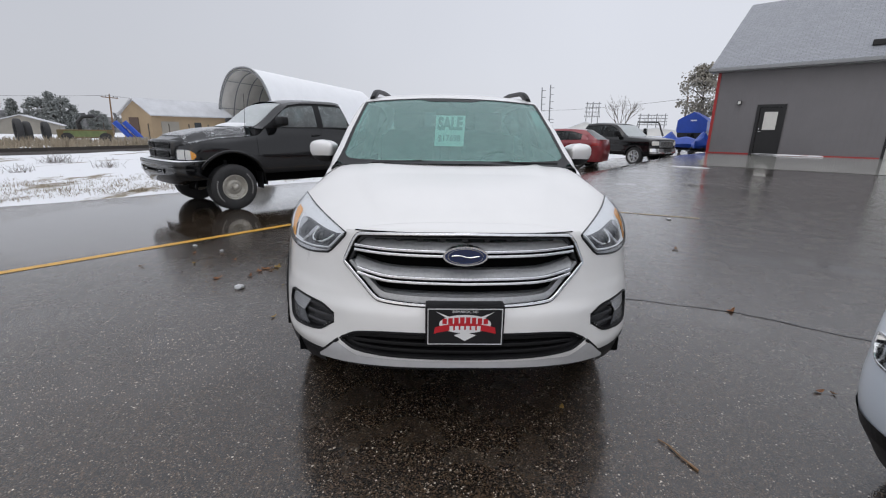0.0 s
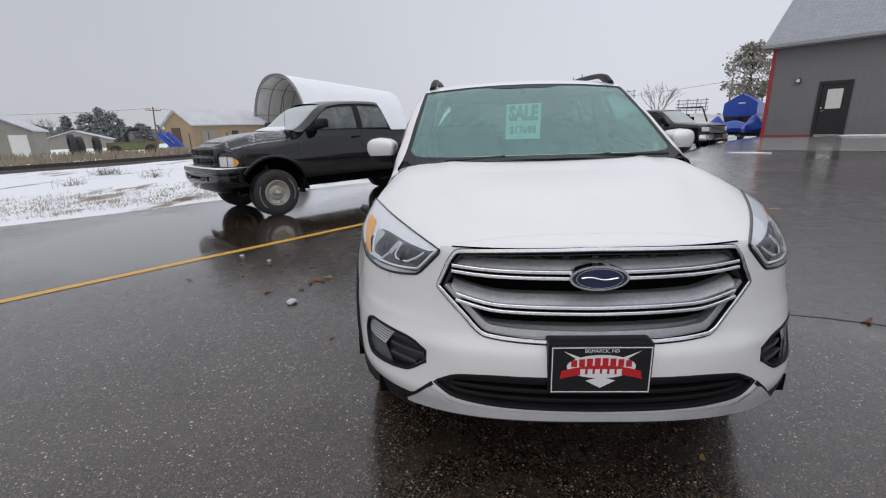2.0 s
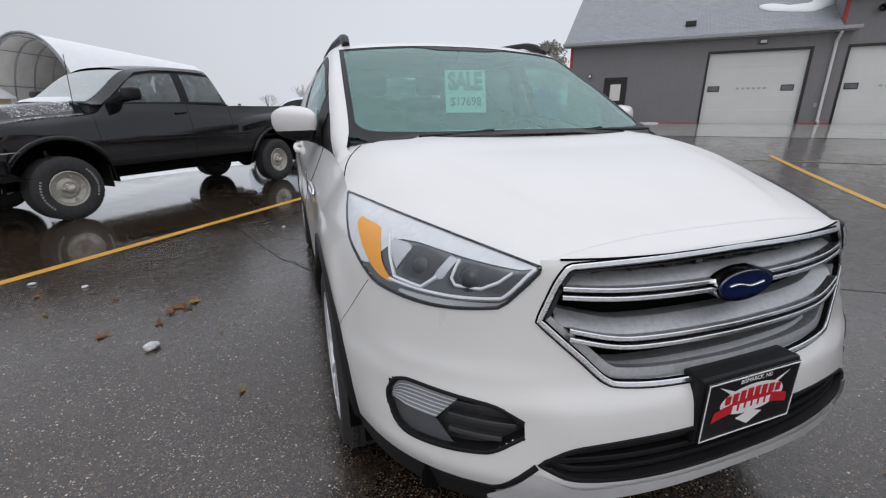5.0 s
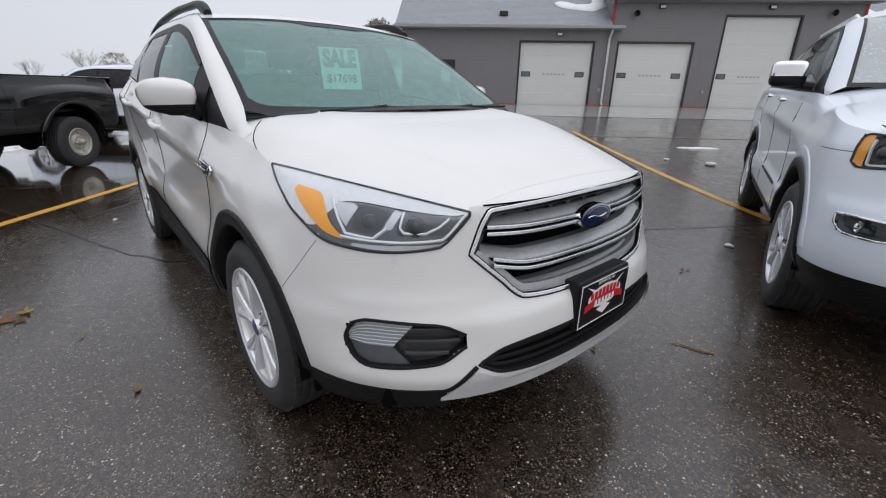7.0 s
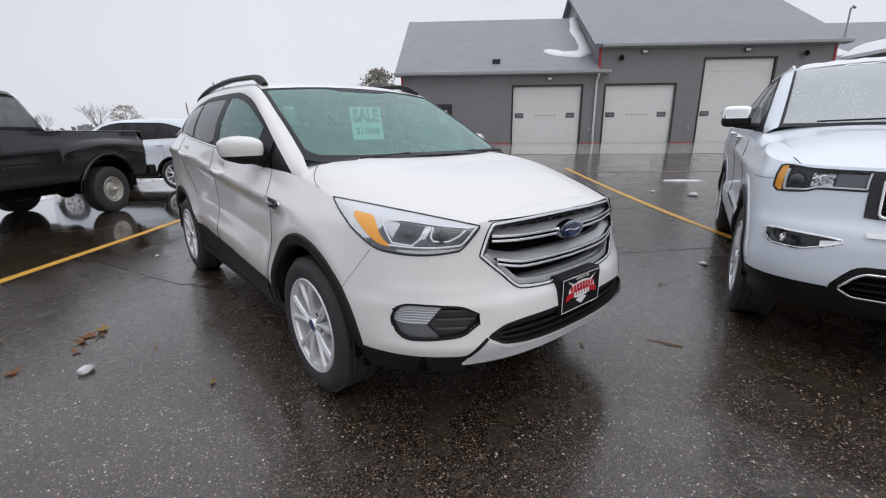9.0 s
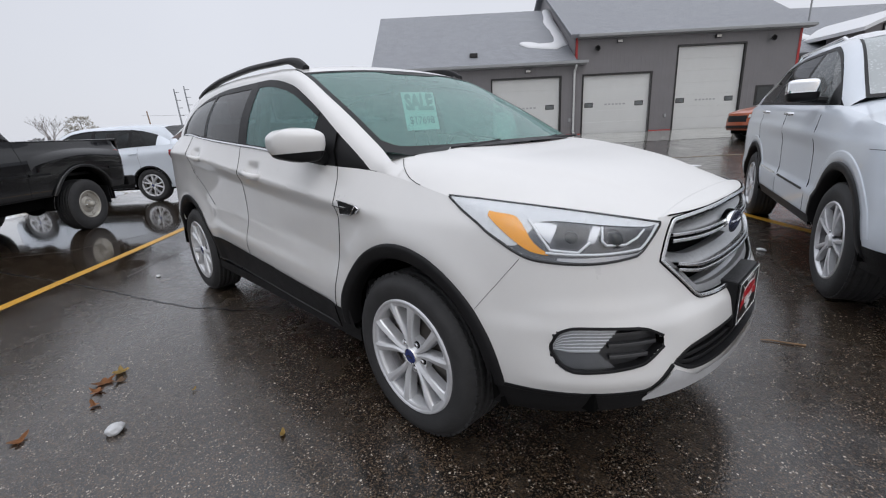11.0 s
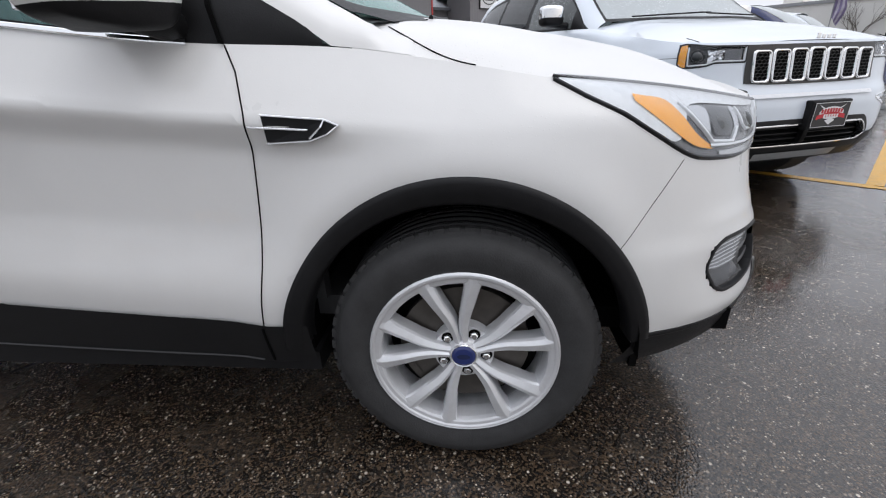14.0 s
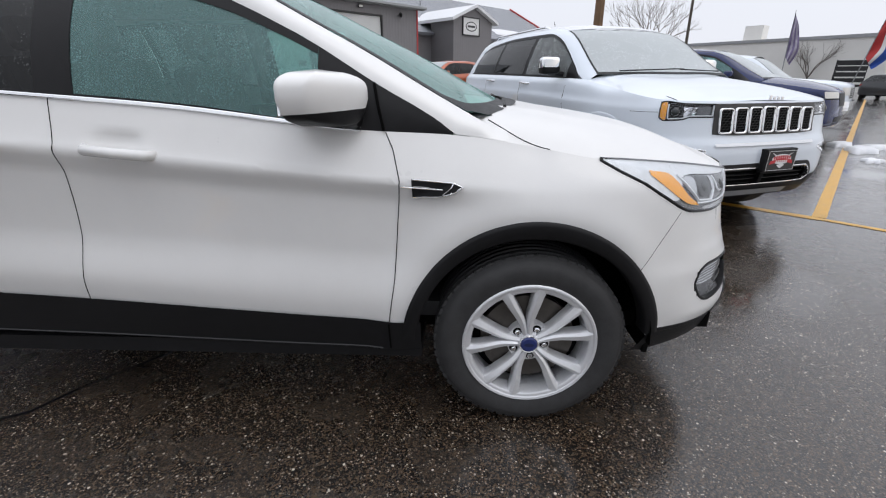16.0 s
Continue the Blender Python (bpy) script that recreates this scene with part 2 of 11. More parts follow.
def ribbed_mat(name, color, pitch, rough=0.5, depth=0.6, axis="X", vary=0.1):
    """Painted sheet with ribs or courses pressed into it at a given pitch along one axis."""
    m = mat(name, color, rough, vary=vary, scale=1.2, bscale=25)
    nt = m.node_tree
    k = nt.links.new
    tc = nt.nodes.new("ShaderNodeTexCoord")
    wv = nt.nodes.new("ShaderNodeTexWave")
    wv.wave_type, wv.bands_direction, wv.wave_profile = "BANDS", axis, "SIN"
    wv.inputs["Scale"].default_value = 0.314 / pitch
    k(tc.outputs["Object"], wv.inputs["Vector"])
    r = nt.nodes.new("ShaderNodeMapRange")
    r.inputs["From Min"].default_value, r.inputs["From Max"].default_value = 0.8, 0.95
    k(wv.outputs["Fac"], r.inputs["Value"])
    bp = nt.nodes.new("ShaderNodeBump")
    bp.inputs["Strength"].default_value, bp.inputs["Distance"].default_value = depth, 0.02
    k(r.outputs[0], bp.inputs["Height"])
    k(bp.outputs[0], nt.nodes["Principled BSDF"].inputs["Normal"])
    return m


def shingle_mat(name, c1, c2):
    m = mat(name, c1, 0.55, vary=0.25, scale=0.8, bscale=30)
    nt = m.node_tree
    k = nt.links.new
    tc = nt.nodes.new("ShaderNodeTexCoord")
    br = nt.nodes.new("ShaderNodeTexBrick")
    br.inputs["Scale"].default_value = 1.0
    br.inputs["Brick Width"].default_value, br.inputs["Row Height"].default_value, br.inputs["Mortar Size"].default_value = 0.32, 0.14, 0.008
    br.inputs["Color1"].default_value, br.inputs["Color2"].default_value, br.inputs["Mortar"].default_value = (*c1, 1), (*c2, 1), (0.03, 0.03, 0.035, 1)
    k(tc.outputs["UV"], br.inputs["Vector"])
    b = nt.nodes["Principled BSDF"]
    mixn = nt.nodes.new("ShaderNodeMix")
    mixn.data_type = "RGBA"
    mixn.inputs[0].default_value = 0.55
    k(b.inputs["Base Color"].links[0].from_socket, mixn.inputs[6])
    k(br.outputs["Color"], mixn.inputs[7])
    k(mixn.outputs[2], b.inputs["Base Color"])
    bp = nt.nodes.new("ShaderNodeBump")
    bp.inputs["Strength"].default_value, bp.inputs["Distance"].default_value, bp.invert = 0.7, 0.02, True
    k(br.outputs["Fac"], bp.inputs["Height"])
    k(bp.outputs[0], b.inputs["Normal"])
    return m


M_ASPHALT = asphalt_mat()
M_SNOWGROUND = snow_ground_mat()
M_SNOW = mat("snow", (0.74, 0.75, 0.77), 0.75, vary=0.08, scale=9, bump=0.5, bscale=45)
M_CONCRETE = mat("wet_concrete", (0.33, 0.325, 0.295), 0.14, vary=0.3, scale=1.5, rvary=0.6, coat=0.35)
M_YELLOW = mat("yellow_road_paint", (0.78, 0.42, 0.03), 0.35, vary=0.35, scale=14, bump=0.3, bscale=90, alt=(0.40, 0.22, 0.04))
M_YELLOW_WORN = mat("worn_road_paint", (0.45, 0.33, 0.17), 0.4, vary=0.4, scale=9, bump=0.3, bscale=90, alt=(0.12, 0.10, 0.07))
M_SIDING = ribbed_mat("charcoal_ribbed_siding", (0.195, 0.188, 0.196), 0.23, 0.45, 0.25)
M_RED_TRIM = mat("red_painted_trim", (0.42, 0.035, 0.035), 0.4, vary=0.2)
M_ROOF = shingle_mat("grey_asphalt_shingles", (0.235, 0.247, 0.27), (0.315, 0.327, 0.35))
M_GUTTER = mat("grey_gutter_metal", (0.32, 0.33, 0.34), 0.35, 0.2)
M_DOORWHITE = ribbed_mat("white_sectional_door", (0.66, 0.67, 0.66), 0.1, 0.4, 0.15, "Z", 0.06)
M_BLACK = mat("black_plastic", (0.012, 0.012, 0.013), 0.45, vary=0.3, scale=20, bump=0.08, bscale=300, spec=0.2)
# Door-lite glass is greyed: its reflection is painted into the base colour.
M_LITEGLASS = mat("reflection_grey_lite_glass", (0.16, 0.175, 0.18), 0.06, vary=0.5, scale=3)
M_FOGGREY = mat("dark_grey_wet_plastic", (0.045, 0.046, 0.049), 0.3, vary=0.3, scale=20)
M_BLACKTRIM = mat("black_painted_metal", (0.014, 0.014, 0.015), 0.3, vary=0.2, scale=5)
M_DARKGLASS = mat("dark_window_glass", (0.02, 0.025, 0.028), 0.05, spec=0.6, vary=0.2)
M_LAMPGLASS = mat("lamp_lens", (0.75, 0.74, 0.70), 0.2, vary=0.1)
M_RUBBER = mat("tyre_rubber", (0.046, 0.046, 0.047), 0.62, spec=0.25, vary=0.35, scale=18, bump=0.15, bscale=220)
M_ALLOY = mat("silver_alloy", (0.78, 0.79, 0.81), 0.24, 0.45, vary=0.12, scale=12)
M_CHROME = mat("chrome", (0.83, 0.84, 0.85), 0.09, 1.0, vary=0.05)
M_SATIN = mat("satin_silver_plastic", (0.44, 0.45, 0.46), 0.32, 0.55, vary=0.25, scale=70, bump=0.15, bscale=240)
M_AMBER = mat("amber_lens", (0.90, 0.36, 0.008), 0.12, vary=0.15, coat=0.6)
M_REDLENS = mat("red_lens", (0.35, 0.02, 0.02), 0.12, vary=0.15, coat=0.6)
M_INTERIOR = mat("dark_interior_trim", (0.035, 0.035, 0.037), 0.7, vary=0.25)
M_SEAT = mat("charcoal_seat_cloth", (0.085, 0.085, 0.09), 0.85, vary=0.3, bump=0.3, bscale=150)


# ---- building helpers ----
def part(name, bm, material, parent=None, label="", smooth=False):
    """Links a bmesh as one mesh object under a thing or a part."""
    me = bpy.data.meshes.new(name)
    if smooth:
        for f in bm.faces:
            f.smooth = True
    bm.to_mesh(me)
    bm.free()
    me.materials.append(material)
    ob = new(name, me)
    if parent is not None:
        ob.parent = parent
    if label:
        ob["label"] = label
    return ob


def thing(name, label, category, group="", m=None, kind=""):
    ob = new(name)
    ob.empty_display_size = 0.2
    if m is not None:
        ob.matrix_world = m
    return tagged(ob, label, category, group, kind)


def box(bm, x0, x1, y0, y1, z0, z1, bevel=0.0):
    r = bmesh.ops.create_cube(bm, size=1.0)
    vs = r["verts"]
    for v in vs:
        v.co = Vector((x0 + (v.co.x + 0.5) * (x1 - x0), y0 + (v.co.y + 0.5) * (y1 - y0), z0 + (v.co.z + 0.5) * (z1 - z0)))
    if bevel:
        es = list({e for v in vs for e in v.link_edges})
        bmesh.ops.bevel(bm, geom=es, offset=bevel, segments=2, affect="EDGES", profile=0.6)
    return bm


def boxm(*a, bevel=0.0):
    return box(bmesh.new(), *a, bevel=bevel)


def tube(bm, pts, r, sides=8, caps=True, r2=None):
    """A round bar along points, tapering from r to r2."""
    pts = [Vector(p) for p in pts]
    rings = []
    n = len(pts)
    for i, p in enumerate(pts):
        d = (pts[min(i + 1, n - 1)] - pts[max(i - 1, 0)]).normalized()
        a = d.orthogonal().normalized() if i == 0 else (ref - d * ref.dot(d)).normalized()
        ref = a
        c = d.cross(a)
        rr = r if r2 is None else r + (r2 - r) * i / (n - 1)
        rings.append([bm.verts.new(p + rr * (math.cos(t) * a + math.sin(t) * c)) for t in (2 * math.pi * j / sides for j in range(sides))])
    for q, w in zip(rings, rings[1:]):
        for j in range(sides):
            bm.faces.new((q[j], q[(j + 1) % sides], w[(j + 1) % sides], w[j]))
    if caps:
        bm.faces.new(rings[0][::-1])
        bm.faces.new(rings[-1])
    return bm


def grid_faces(bm, rows, close=False):
    """Quads over a list of rows of points."""
    vs = [[bm.verts.new(p) for p in row] for row in rows]
    for a, b in zip(vs, vs[1:]):
        n = len(a)
        for j in range(n if close else n - 1):
            q = (a[j], a[(j + 1) % n], b[(j + 1) % n], b[j])
            try:
                bm.faces.new(q)
            except ValueError:
                pass
    return bm


def lathe(bm, profile, sides=32, axis="x"):
    """Turns (offset along the axis, radius) pairs round the x axis."""
    rows = []
    for o, r in profile:
        rows.append([(o, r * math.cos(t), r * math.sin(t)) for t in (2 * math.pi * j / sides for j in range(sides))])
    return grid_faces(bm, rows, close=True)


def prism(bm, outline, y0, y1):
    """A slab from an (x, z) outline between two y."""
    a = [bm.verts.new((x, y0, z)) for x, z in outline]
    b = [bm.verts.new((x, y1, z)) for x, z in outline]
    n = len(a)
    bm.faces.new(a)
    bm.faces.new(b[::-1])
    for i in range(n):
        bm.faces.new((a[i], b[i], b[(i + 1) % n], a[(i + 1) % n]))
    bmesh.ops.recalc_face_normals(bm, faces=bm.faces)
    return bm


def curve(keys):
    """A smooth line through (position, value) keys, monotone between them."""
    xs = [a for a, _ in keys]
    ys = [b for _, b in keys]
    n = len(xs)
    h = [xs[i + 1] - xs[i] for i in range(n - 1)]
    d = [(ys[i + 1] - ys[i]) / h[i] for i in range(n - 1)]
    m = [d[0]] + [0 if d[i - 1] * d[i] <= 0 else 2 * d[i - 1] * d[i] / (d[i - 1] + d[i]) for i in range(1, n - 1)] + [d[-1]]

    def f(x):
        if x <= xs[0]:
            return ys[0]
        if x >= xs[-1]:
            return ys[-1]
        i = next(j for j in range(n - 1) if x <= xs[j + 1])
        t = (x - xs[i]) / h[i]
        return (2 * t**3 - 3 * t**2 + 1) * ys[i] + (t**3 - 2 * t**2 + t) * h[i] * m[i] + (3 * t**2 - 2 * t**3) * ys[i + 1] + (t**3 - t**2) * h[i] * m[i + 1]

    return f


# ---- plan of the lot: a runs along the garage wall, s towards it ----
UX, UY, NX, NY = 0.713, -0.701, 0.701, 0.713
LOT_TURN = math.degrees(math.atan2(UY, UX))


def smooth01(t):
    t = min(1.0, max(0.0, t))
    return t * t * (3 - 2 * t)


def rise(s, a=0.0):
    """The lot climbs gently to the garage, and stays low beside it."""
    return 0.56 * smooth01((s - 3.0) / 18.0) * smooth01((a + 6.0) / 1.7)


def lot(a, s, dz=0.0):
    return Vector((a * UX + s * NX, a * UY + s * NY, rise(s, a) + dz))


def plan(x, y):
    return x * UX + y * UY, x * NX + y * NY


def ground_z(x, y):
    return rise(x * NX + y * NY, x * UX + y * UY)


def bearing(az, d):
    """A place d metres off in a compass direction, from the start of the walk."""
    return -0.13 + d * math.sin(radians(az)), -1.58 + d * math.cos(radians(az))

# ---- ground, lot, building ----
def spaced(lo, hi, near, far, step):
    """Positions from lo to hi, close together between near and far and ever wider outside."""
    out = []
    v = near
    while v < far:
        out.append(v)
        v += step
    d = step
    v = far
    while v < hi:
        out.append(v)
        d *= 1.35
        v += d
    out.append(hi)
    d, v = step, near - step
    left = []
    while v > lo:
        left.append(v)
        d *= 1.35
        v -= d
    left.append(lo)
    return left[::-1] + out


def verge(a, s):
    """Height of the open ground over the lot's level beside it: a low snowy bank, then the railway."""
    t = smooth01((-9.25 - a) / 2.2)
    bump = 0.05 * noise.noise(Vector((a * 0.35, s * 0.22, 0))) + 0.03 * noise.noise(Vector((a * 1.3, s * 0.9, 3)))
    return -0.03 + t * (0.10 + bump) if a < -9.2 else -0.03 - 0.8 * smooth01((a + 9.2) / 1.5)


def build_ground():
    rows = []
    for s in spaced(-1800, 1800, -14, 30, 1.0):
        rows.append([lot(a, s, verge(a, s)) for a in spaced(-1800, 1800, -24, -9, 0.5)])
    g = part("ground", grid_faces(bmesh.new(), rows), M_SNOWGROUND, smooth=True)
    tagged(g, "open ground with thin snow and dead grass", "ground", kind="structure")
    rows = []
    for s in spaced(-60, 60, -6, 24, 0.6):
        rows.append([lot(a + (0.16 * noise.noise(Vector((s * 0.6, 1.7, 0))) if i == 0 else 0), s, 0.0) for i, a in enumerate([-9.3, -9.0, -8.0, -7.0] + [-6.6 + 0.23 * j for j in range(11)] + [-4 + 2 * j for j in range(38)])])
    p = part("pavement", grid_faces(bmesh.new(), rows), M_ASPHALT, smooth=True)
    tagged(p, "wet dark asphalt car park with puddles", "pavement", kind="structure")
    rows = [[lot(a, s, 0.005) for a in (-4.6 + max(0.0, (22.0 - s) * 0.28), 0, 5, 10, 15, 19, 30)] for s in (14.9, 16, 17, 18, 19, 20, 21, 22, 23.6)]
    ap = part("apron", grid_faces(bmesh.new(), rows), M_CONCRETE)
    tagged(ap, "wet pale concrete apron before the garage doors", "pavement", kind="structure")


def stripe(name, x0, y0, x1, y1, w, material, label):
    """A painted line on the asphalt, with a slightly ragged edge."""
    d = Vector((x1 - x0, y1 - y0))
    n = max(2, int(d.length / 0.15))
    d.normalize()
    rows = []
    for i in range(n + 1):
        t = i / n
        x, y = x0 + (x1 - x0) * t, y0 + (y1 - y0) * t
        rows.append([Vector((x - d.y * w * o + 0.004 * noise.noise((x * 9, y * 9, o * 5)), y + d.x * w * o + 0.004 * noise.noise((x * 9, o * 7, y * 9)), ground_z(x, y) + 0.004)) for o in (-0.5, -0.2, 0.2, 0.5)])
    return tagged(part(name, grid_faces(bmesh.new(), rows), material), label, "road marking", "parking lines", "structure")


build_ground()
WALL_S, BASE = 23.6, 0.56
HOUSE = Matrix.Translation((NX * WALL_S, NY * WALL_S, BASE)) @ Matrix.Rotation(radians(LOT_TURN), 4, "Z")
# In the house's own frame x runs along the wall, y into the house, z up from the slab.


def wall_with_openings(name, a0, a1, h, openings, thick=0.2, y=0.0):
    """Boxes round rectangular openings (x0, x1, z0, z1), joined into one wall."""
    bm = bmesh.new()
    xs = sorted(openings)
    at = a0
    for x0, x1, z0, z1 in xs:
        if x0 > at:
            box(bm, at, x0, y, y + thick, 0, h)
        box(bm, x0, x1, y, y + thick, z1, h)
        if z0 > 0:
            box(bm, x0, x1, y, y + thick, 0, z0)
        at = x1
    box(bm, at, a1, y, y + thick, 0, h)
    ob = part(name, bm, M_SIDING)
    ob.matrix_world = HOUSE
    return tagged(ob, "charcoal grey ribbed metal siding wall", "wall", kind="structure")


def gable_roof(name, a0, a1, eave_s, eave_z, ridge_s, ridge_z, material, label, over=0.4, thick=0.18):
    """Front and back slope with thickness; u runs along the courses."""
    back_s = 2 * ridge_s - eave_s
    bm = bmesh.new()
    uv = bm.loops.layers.uv.new("uv")
    ln = math.hypot(ridge_s - eave_s, ridge_z - eave_z)
    for s0, z0, s1, z1 in ((eave_s, eave_z, ridge_s, ridge_z), (back_s, eave_z, ridge_s, ridge_z)):
        for dz in (0.0, -thick):
            co = [(a0, s0, z0 + dz), (a1, s0, z0 + dz), (a1, s1, z1 + dz), (a0, s1, z1 + dz)]
            f = bm.faces.new([bm.verts.new(c) for c in co])
            for l, q in zip(f.loops, ((0, 0), (a1 - a0, 0), (a1 - a0, ln), (0, ln))):
                l[uv].uv = q
        bm.faces.new([bm.verts.new(c) for c in ((a0, s0, z0), (a1, s0, z0), (a1, s0, z0 - thick), (a0, s0, z0 - thick))])
        for a in (a0, a1):
            bm.faces.new([bm.verts.new(c) for c in ((a, s0, z0), (a, s1, z1), (a, s1, z1 - thick), (a, s0, z0 - thick))])
    ob = part(name, bm, material)
    ob.matrix_world = HOUSE
    return tagged(ob, label, "roof", kind="structure")


def overhead_door(name, x0, x1, h, rows, lites):
    """A sectional garage door of white panels, with two small lites in one course."""
    d = thing(name, "closed white sectional overhead door with two small lites", "garage door", "overhead doors", HOUSE @ Matrix.Translation((x0, 0.12, 0)), "structure")
    w, ph = x1 - x0, h / rows
    for i in range(rows):
        bm = boxm(0.0, w, 0, 0.05, i * ph + 0.002, (i + 1) * ph - 0.001, bevel=0.002)
        part("panel", bm, M_DOORWHITE, d)
        if i == lites:
            for cx in (0.10 * w, 0.86 * w):
                fr = part("lite", boxm(cx - 0.24, cx + 0.24, -0.012, 0.01, (i + 0.3) * ph, (i + 0.72) * ph, bevel=0.01), M_BLACKTRIM, d, "small dark door lite")
                part("pane", boxm(cx - 0.2, cx + 0.2, -0.016, -0.012, (i + 0.36) * ph, (i + 0.66) * ph), M_LITEGLASS, fr)
            if w < 3.8:
                for j in range(6):
                    cx = 0.34 * w + j * 0.055 * w
                    part("lettering_bar", boxm(cx, cx + 0.035 * w, -0.005, -0.001, (i + 0.44) * ph, (i + 0.58) * ph), M_SATIN, d)
    fr = bmesh.new()
    for bx in ((-0.09, 0.0, 0, h + 0.09), (w, w + 0.09, 0, h + 0.09), (0.0, w, h, h + 0.09)):
        box(fr, bx[0], bx[1], -0.135, 0.02, bx[2], bx[3])
    part("door_frame", fr, M_BLACKTRIM, d)
    return d


def build_house():
    g1, g2, g3 = (1.86, 5.58, 0, 3.08), (6.88, 10.56, 0, 3.08), (11.98, 15.55, 0, 4.33)
    walk_door = (-2.58, -1.62, 0.02, 2.14)
    wall_with_openings("wall_front", -4.35, 6.38, 3.86, [walk_door, g1])
    wall_with_openings("wall_tall", 6.38, 18.45, 5.1, [g2, g3, (16.45, 17.35, 1.15, 2.1)])
    for name, a, h, dep in (("wall_left", -4.35, 3.86, 12.6), ("wall_right", 18.25, 5.1, 15)):
        bm = boxm(a, a + 0.2, 0.2, dep, 0, h)
        top = 4.0 if a < 0 else 4.3
        rows = [[(a + o, 0.2, h), (a + o, dep / 2, h + top - 0.5), (a + o, dep, h)] for o in (0.0, 0.2)]
        vs = [[bm.verts.new(p) for p in r] for r in rows]
        bm.faces.new(vs[0])
        bm.faces.new(vs[1][::-1])
        ob = part(name, bm, M_SIDING)
        ob.matrix_world = HOUSE
        tagged(ob, "charcoal grey ribbed metal siding gable wall", "wall", kind="structure")
    # The tall part's gable stands above the low roof.
    bm = bmesh.new()
    rows = [[(6.36 + o, 0.0, 3.5), (6.36 + o, 0.0, 5.1), (6.36 + o, 7.4, 9.1), (6.36 + o, 14.8, 5.1), (6.36 + o, 14.8, 3.5)] for o in (0.0, 0.2)]
    for r in rows:
        bm.faces.new([bm.verts.new(p) for p in r])
    ob = part("wall_gable", bm, M_SIDING)
    ob.matrix_world = HOUSE
    tagged(ob, "charcoal grey gable above the lower roof", "wall", kind="structure")
    gable_roof("roof_low", -4.7, 6.36, -0.4, 3.86, 6.2, 7.85, M_ROOF, "grey asphalt shingle roof with melting snow")
    gable_roof("roof_tall", 6.0, 18.85, -0.4, 5.12, 7.4, 9.45, M_ROOF, "tall grey asphalt shingle roof")
    for name, a0, a1, z in (("gutter_low", -4.75, 6.95, 3.78), ("gutter_tall", 6.4, 18.9, 5.04)):
        bm = bmesh.new()
        box(bm, a0, a1, -0.54, -0.4, z - 0.09, z + 0.06, bevel=0.02)
        ob = part(name, bm, M_GUTTER)
        ob.matrix_world = HOUSE
        tagged(ob, "pale grey metal eaves gutter", "gutter", kind="structure")
        bm = boxm(a0 + 0.05, a1 - 0.05, -0.4, 0.0, z - 0.12, z - 0.09)
        ob = part("soffit", bm, M_GUTTER)
        ob.matrix_world = HOUSE
        tagged(ob, "pale grey soffit under the eaves", "soffit", kind="structure")
    dp = thing("downpipe", "white square downpipe on the garage wall", "downpipe", m=HOUSE @ Matrix.Translation((6.34, -0.1, 0)))
    part("pipe", tube(bmesh.new(), [(0, 0, 0.12), (0, 0, 3.3), (0, -0.36, 3.62)], 0.055, 6), M_DOORWHITE, dp)
    part("outlet", tube(bmesh.new(), [(0, 0, 0.14), (0, -0.22, 0.06)], 0.055, 6), M_DOORWHITE, dp)
    overhead_door("door_2", 1.86, 5.58, 3.08, 5, 2)
    overhead_door("door_3", 6.88, 10.56, 3.08, 5, 2)
    overhead_door("door_4", 11.98, 15.55, 4.33, 7, 2)
    d = thing("door_1", "closed black steel walk-in door with a glazed upper half", "door", m=HOUSE @ Matrix.Translation((-2.58, 0.05, 0.02)), kind="structure")
    part("leaf", boxm(0.06, 0.90, 0.0, 0.05, 0.02, 2.06, bevel=0.004), M_BLACKTRIM, d)
    fr = bmesh.new()
    box(fr, -0.06, 0.06, -0.09, 0.06, 0, 2.18)
    box(fr, 0.90, 1.02, -0.09, 0.06, 0, 2.18)
    box(fr, 0.06, 0.90, -0.09, 0.06, 2.06, 2.18)
    part("door_frame", fr, M_BLACKTRIM, d)
    part("pane", boxm(0.25, 0.74, -0.012, -0.004, 1.08, 1.86), M_LAMPGLASS, d, "frosted pale door pane")
    part("door_handle", tube(bmesh.new(), [(0.13, -0.0, 1.0), (0.13, -0.06, 1.0), (0.24, -0.06, 1.0)], 0.014, 8), M_CHROME, d)
    part("lock", tube(bmesh.new(), [(0.13, 0.0, 1.12), (0.13, -0.03, 1.12)], 0.026, 10), M_CHROME, d)
    for a in (-4.42, 18.40):
        h = 3.74 if a < 0 else 5.0
        ob = part("trim", boxm(a, a + 0.12, -0.03, 0.1, 0.0, h), M_RED_TRIM)
        ob.matrix_world = HOUSE
        tagged(ob, "red painted metal corner trim", "trim", kind="structure")
    ob = part("trim", boxm(6.38, 6.5, -0.03, -0.003, 3.95, 5.0), M_RED_TRIM)
    ob.matrix_world = HOUSE
    tagged(ob, "red painted metal corner trim", "trim", kind="structure")
    for a0, a1 in ((-4.3, -2.66), (-1.54, 1.75), (5.68, 6.78), (10.66, 11.88), (15.65, 18.4)):
        ob = part("trim", boxm(a0, a1, -0.025, -0.003, 0.0, 0.04), M_RED_TRIM)
        ob.matrix_world = HOUSE
        tagged(ob, "thin red base trim along the wall", "trim", kind="structure")
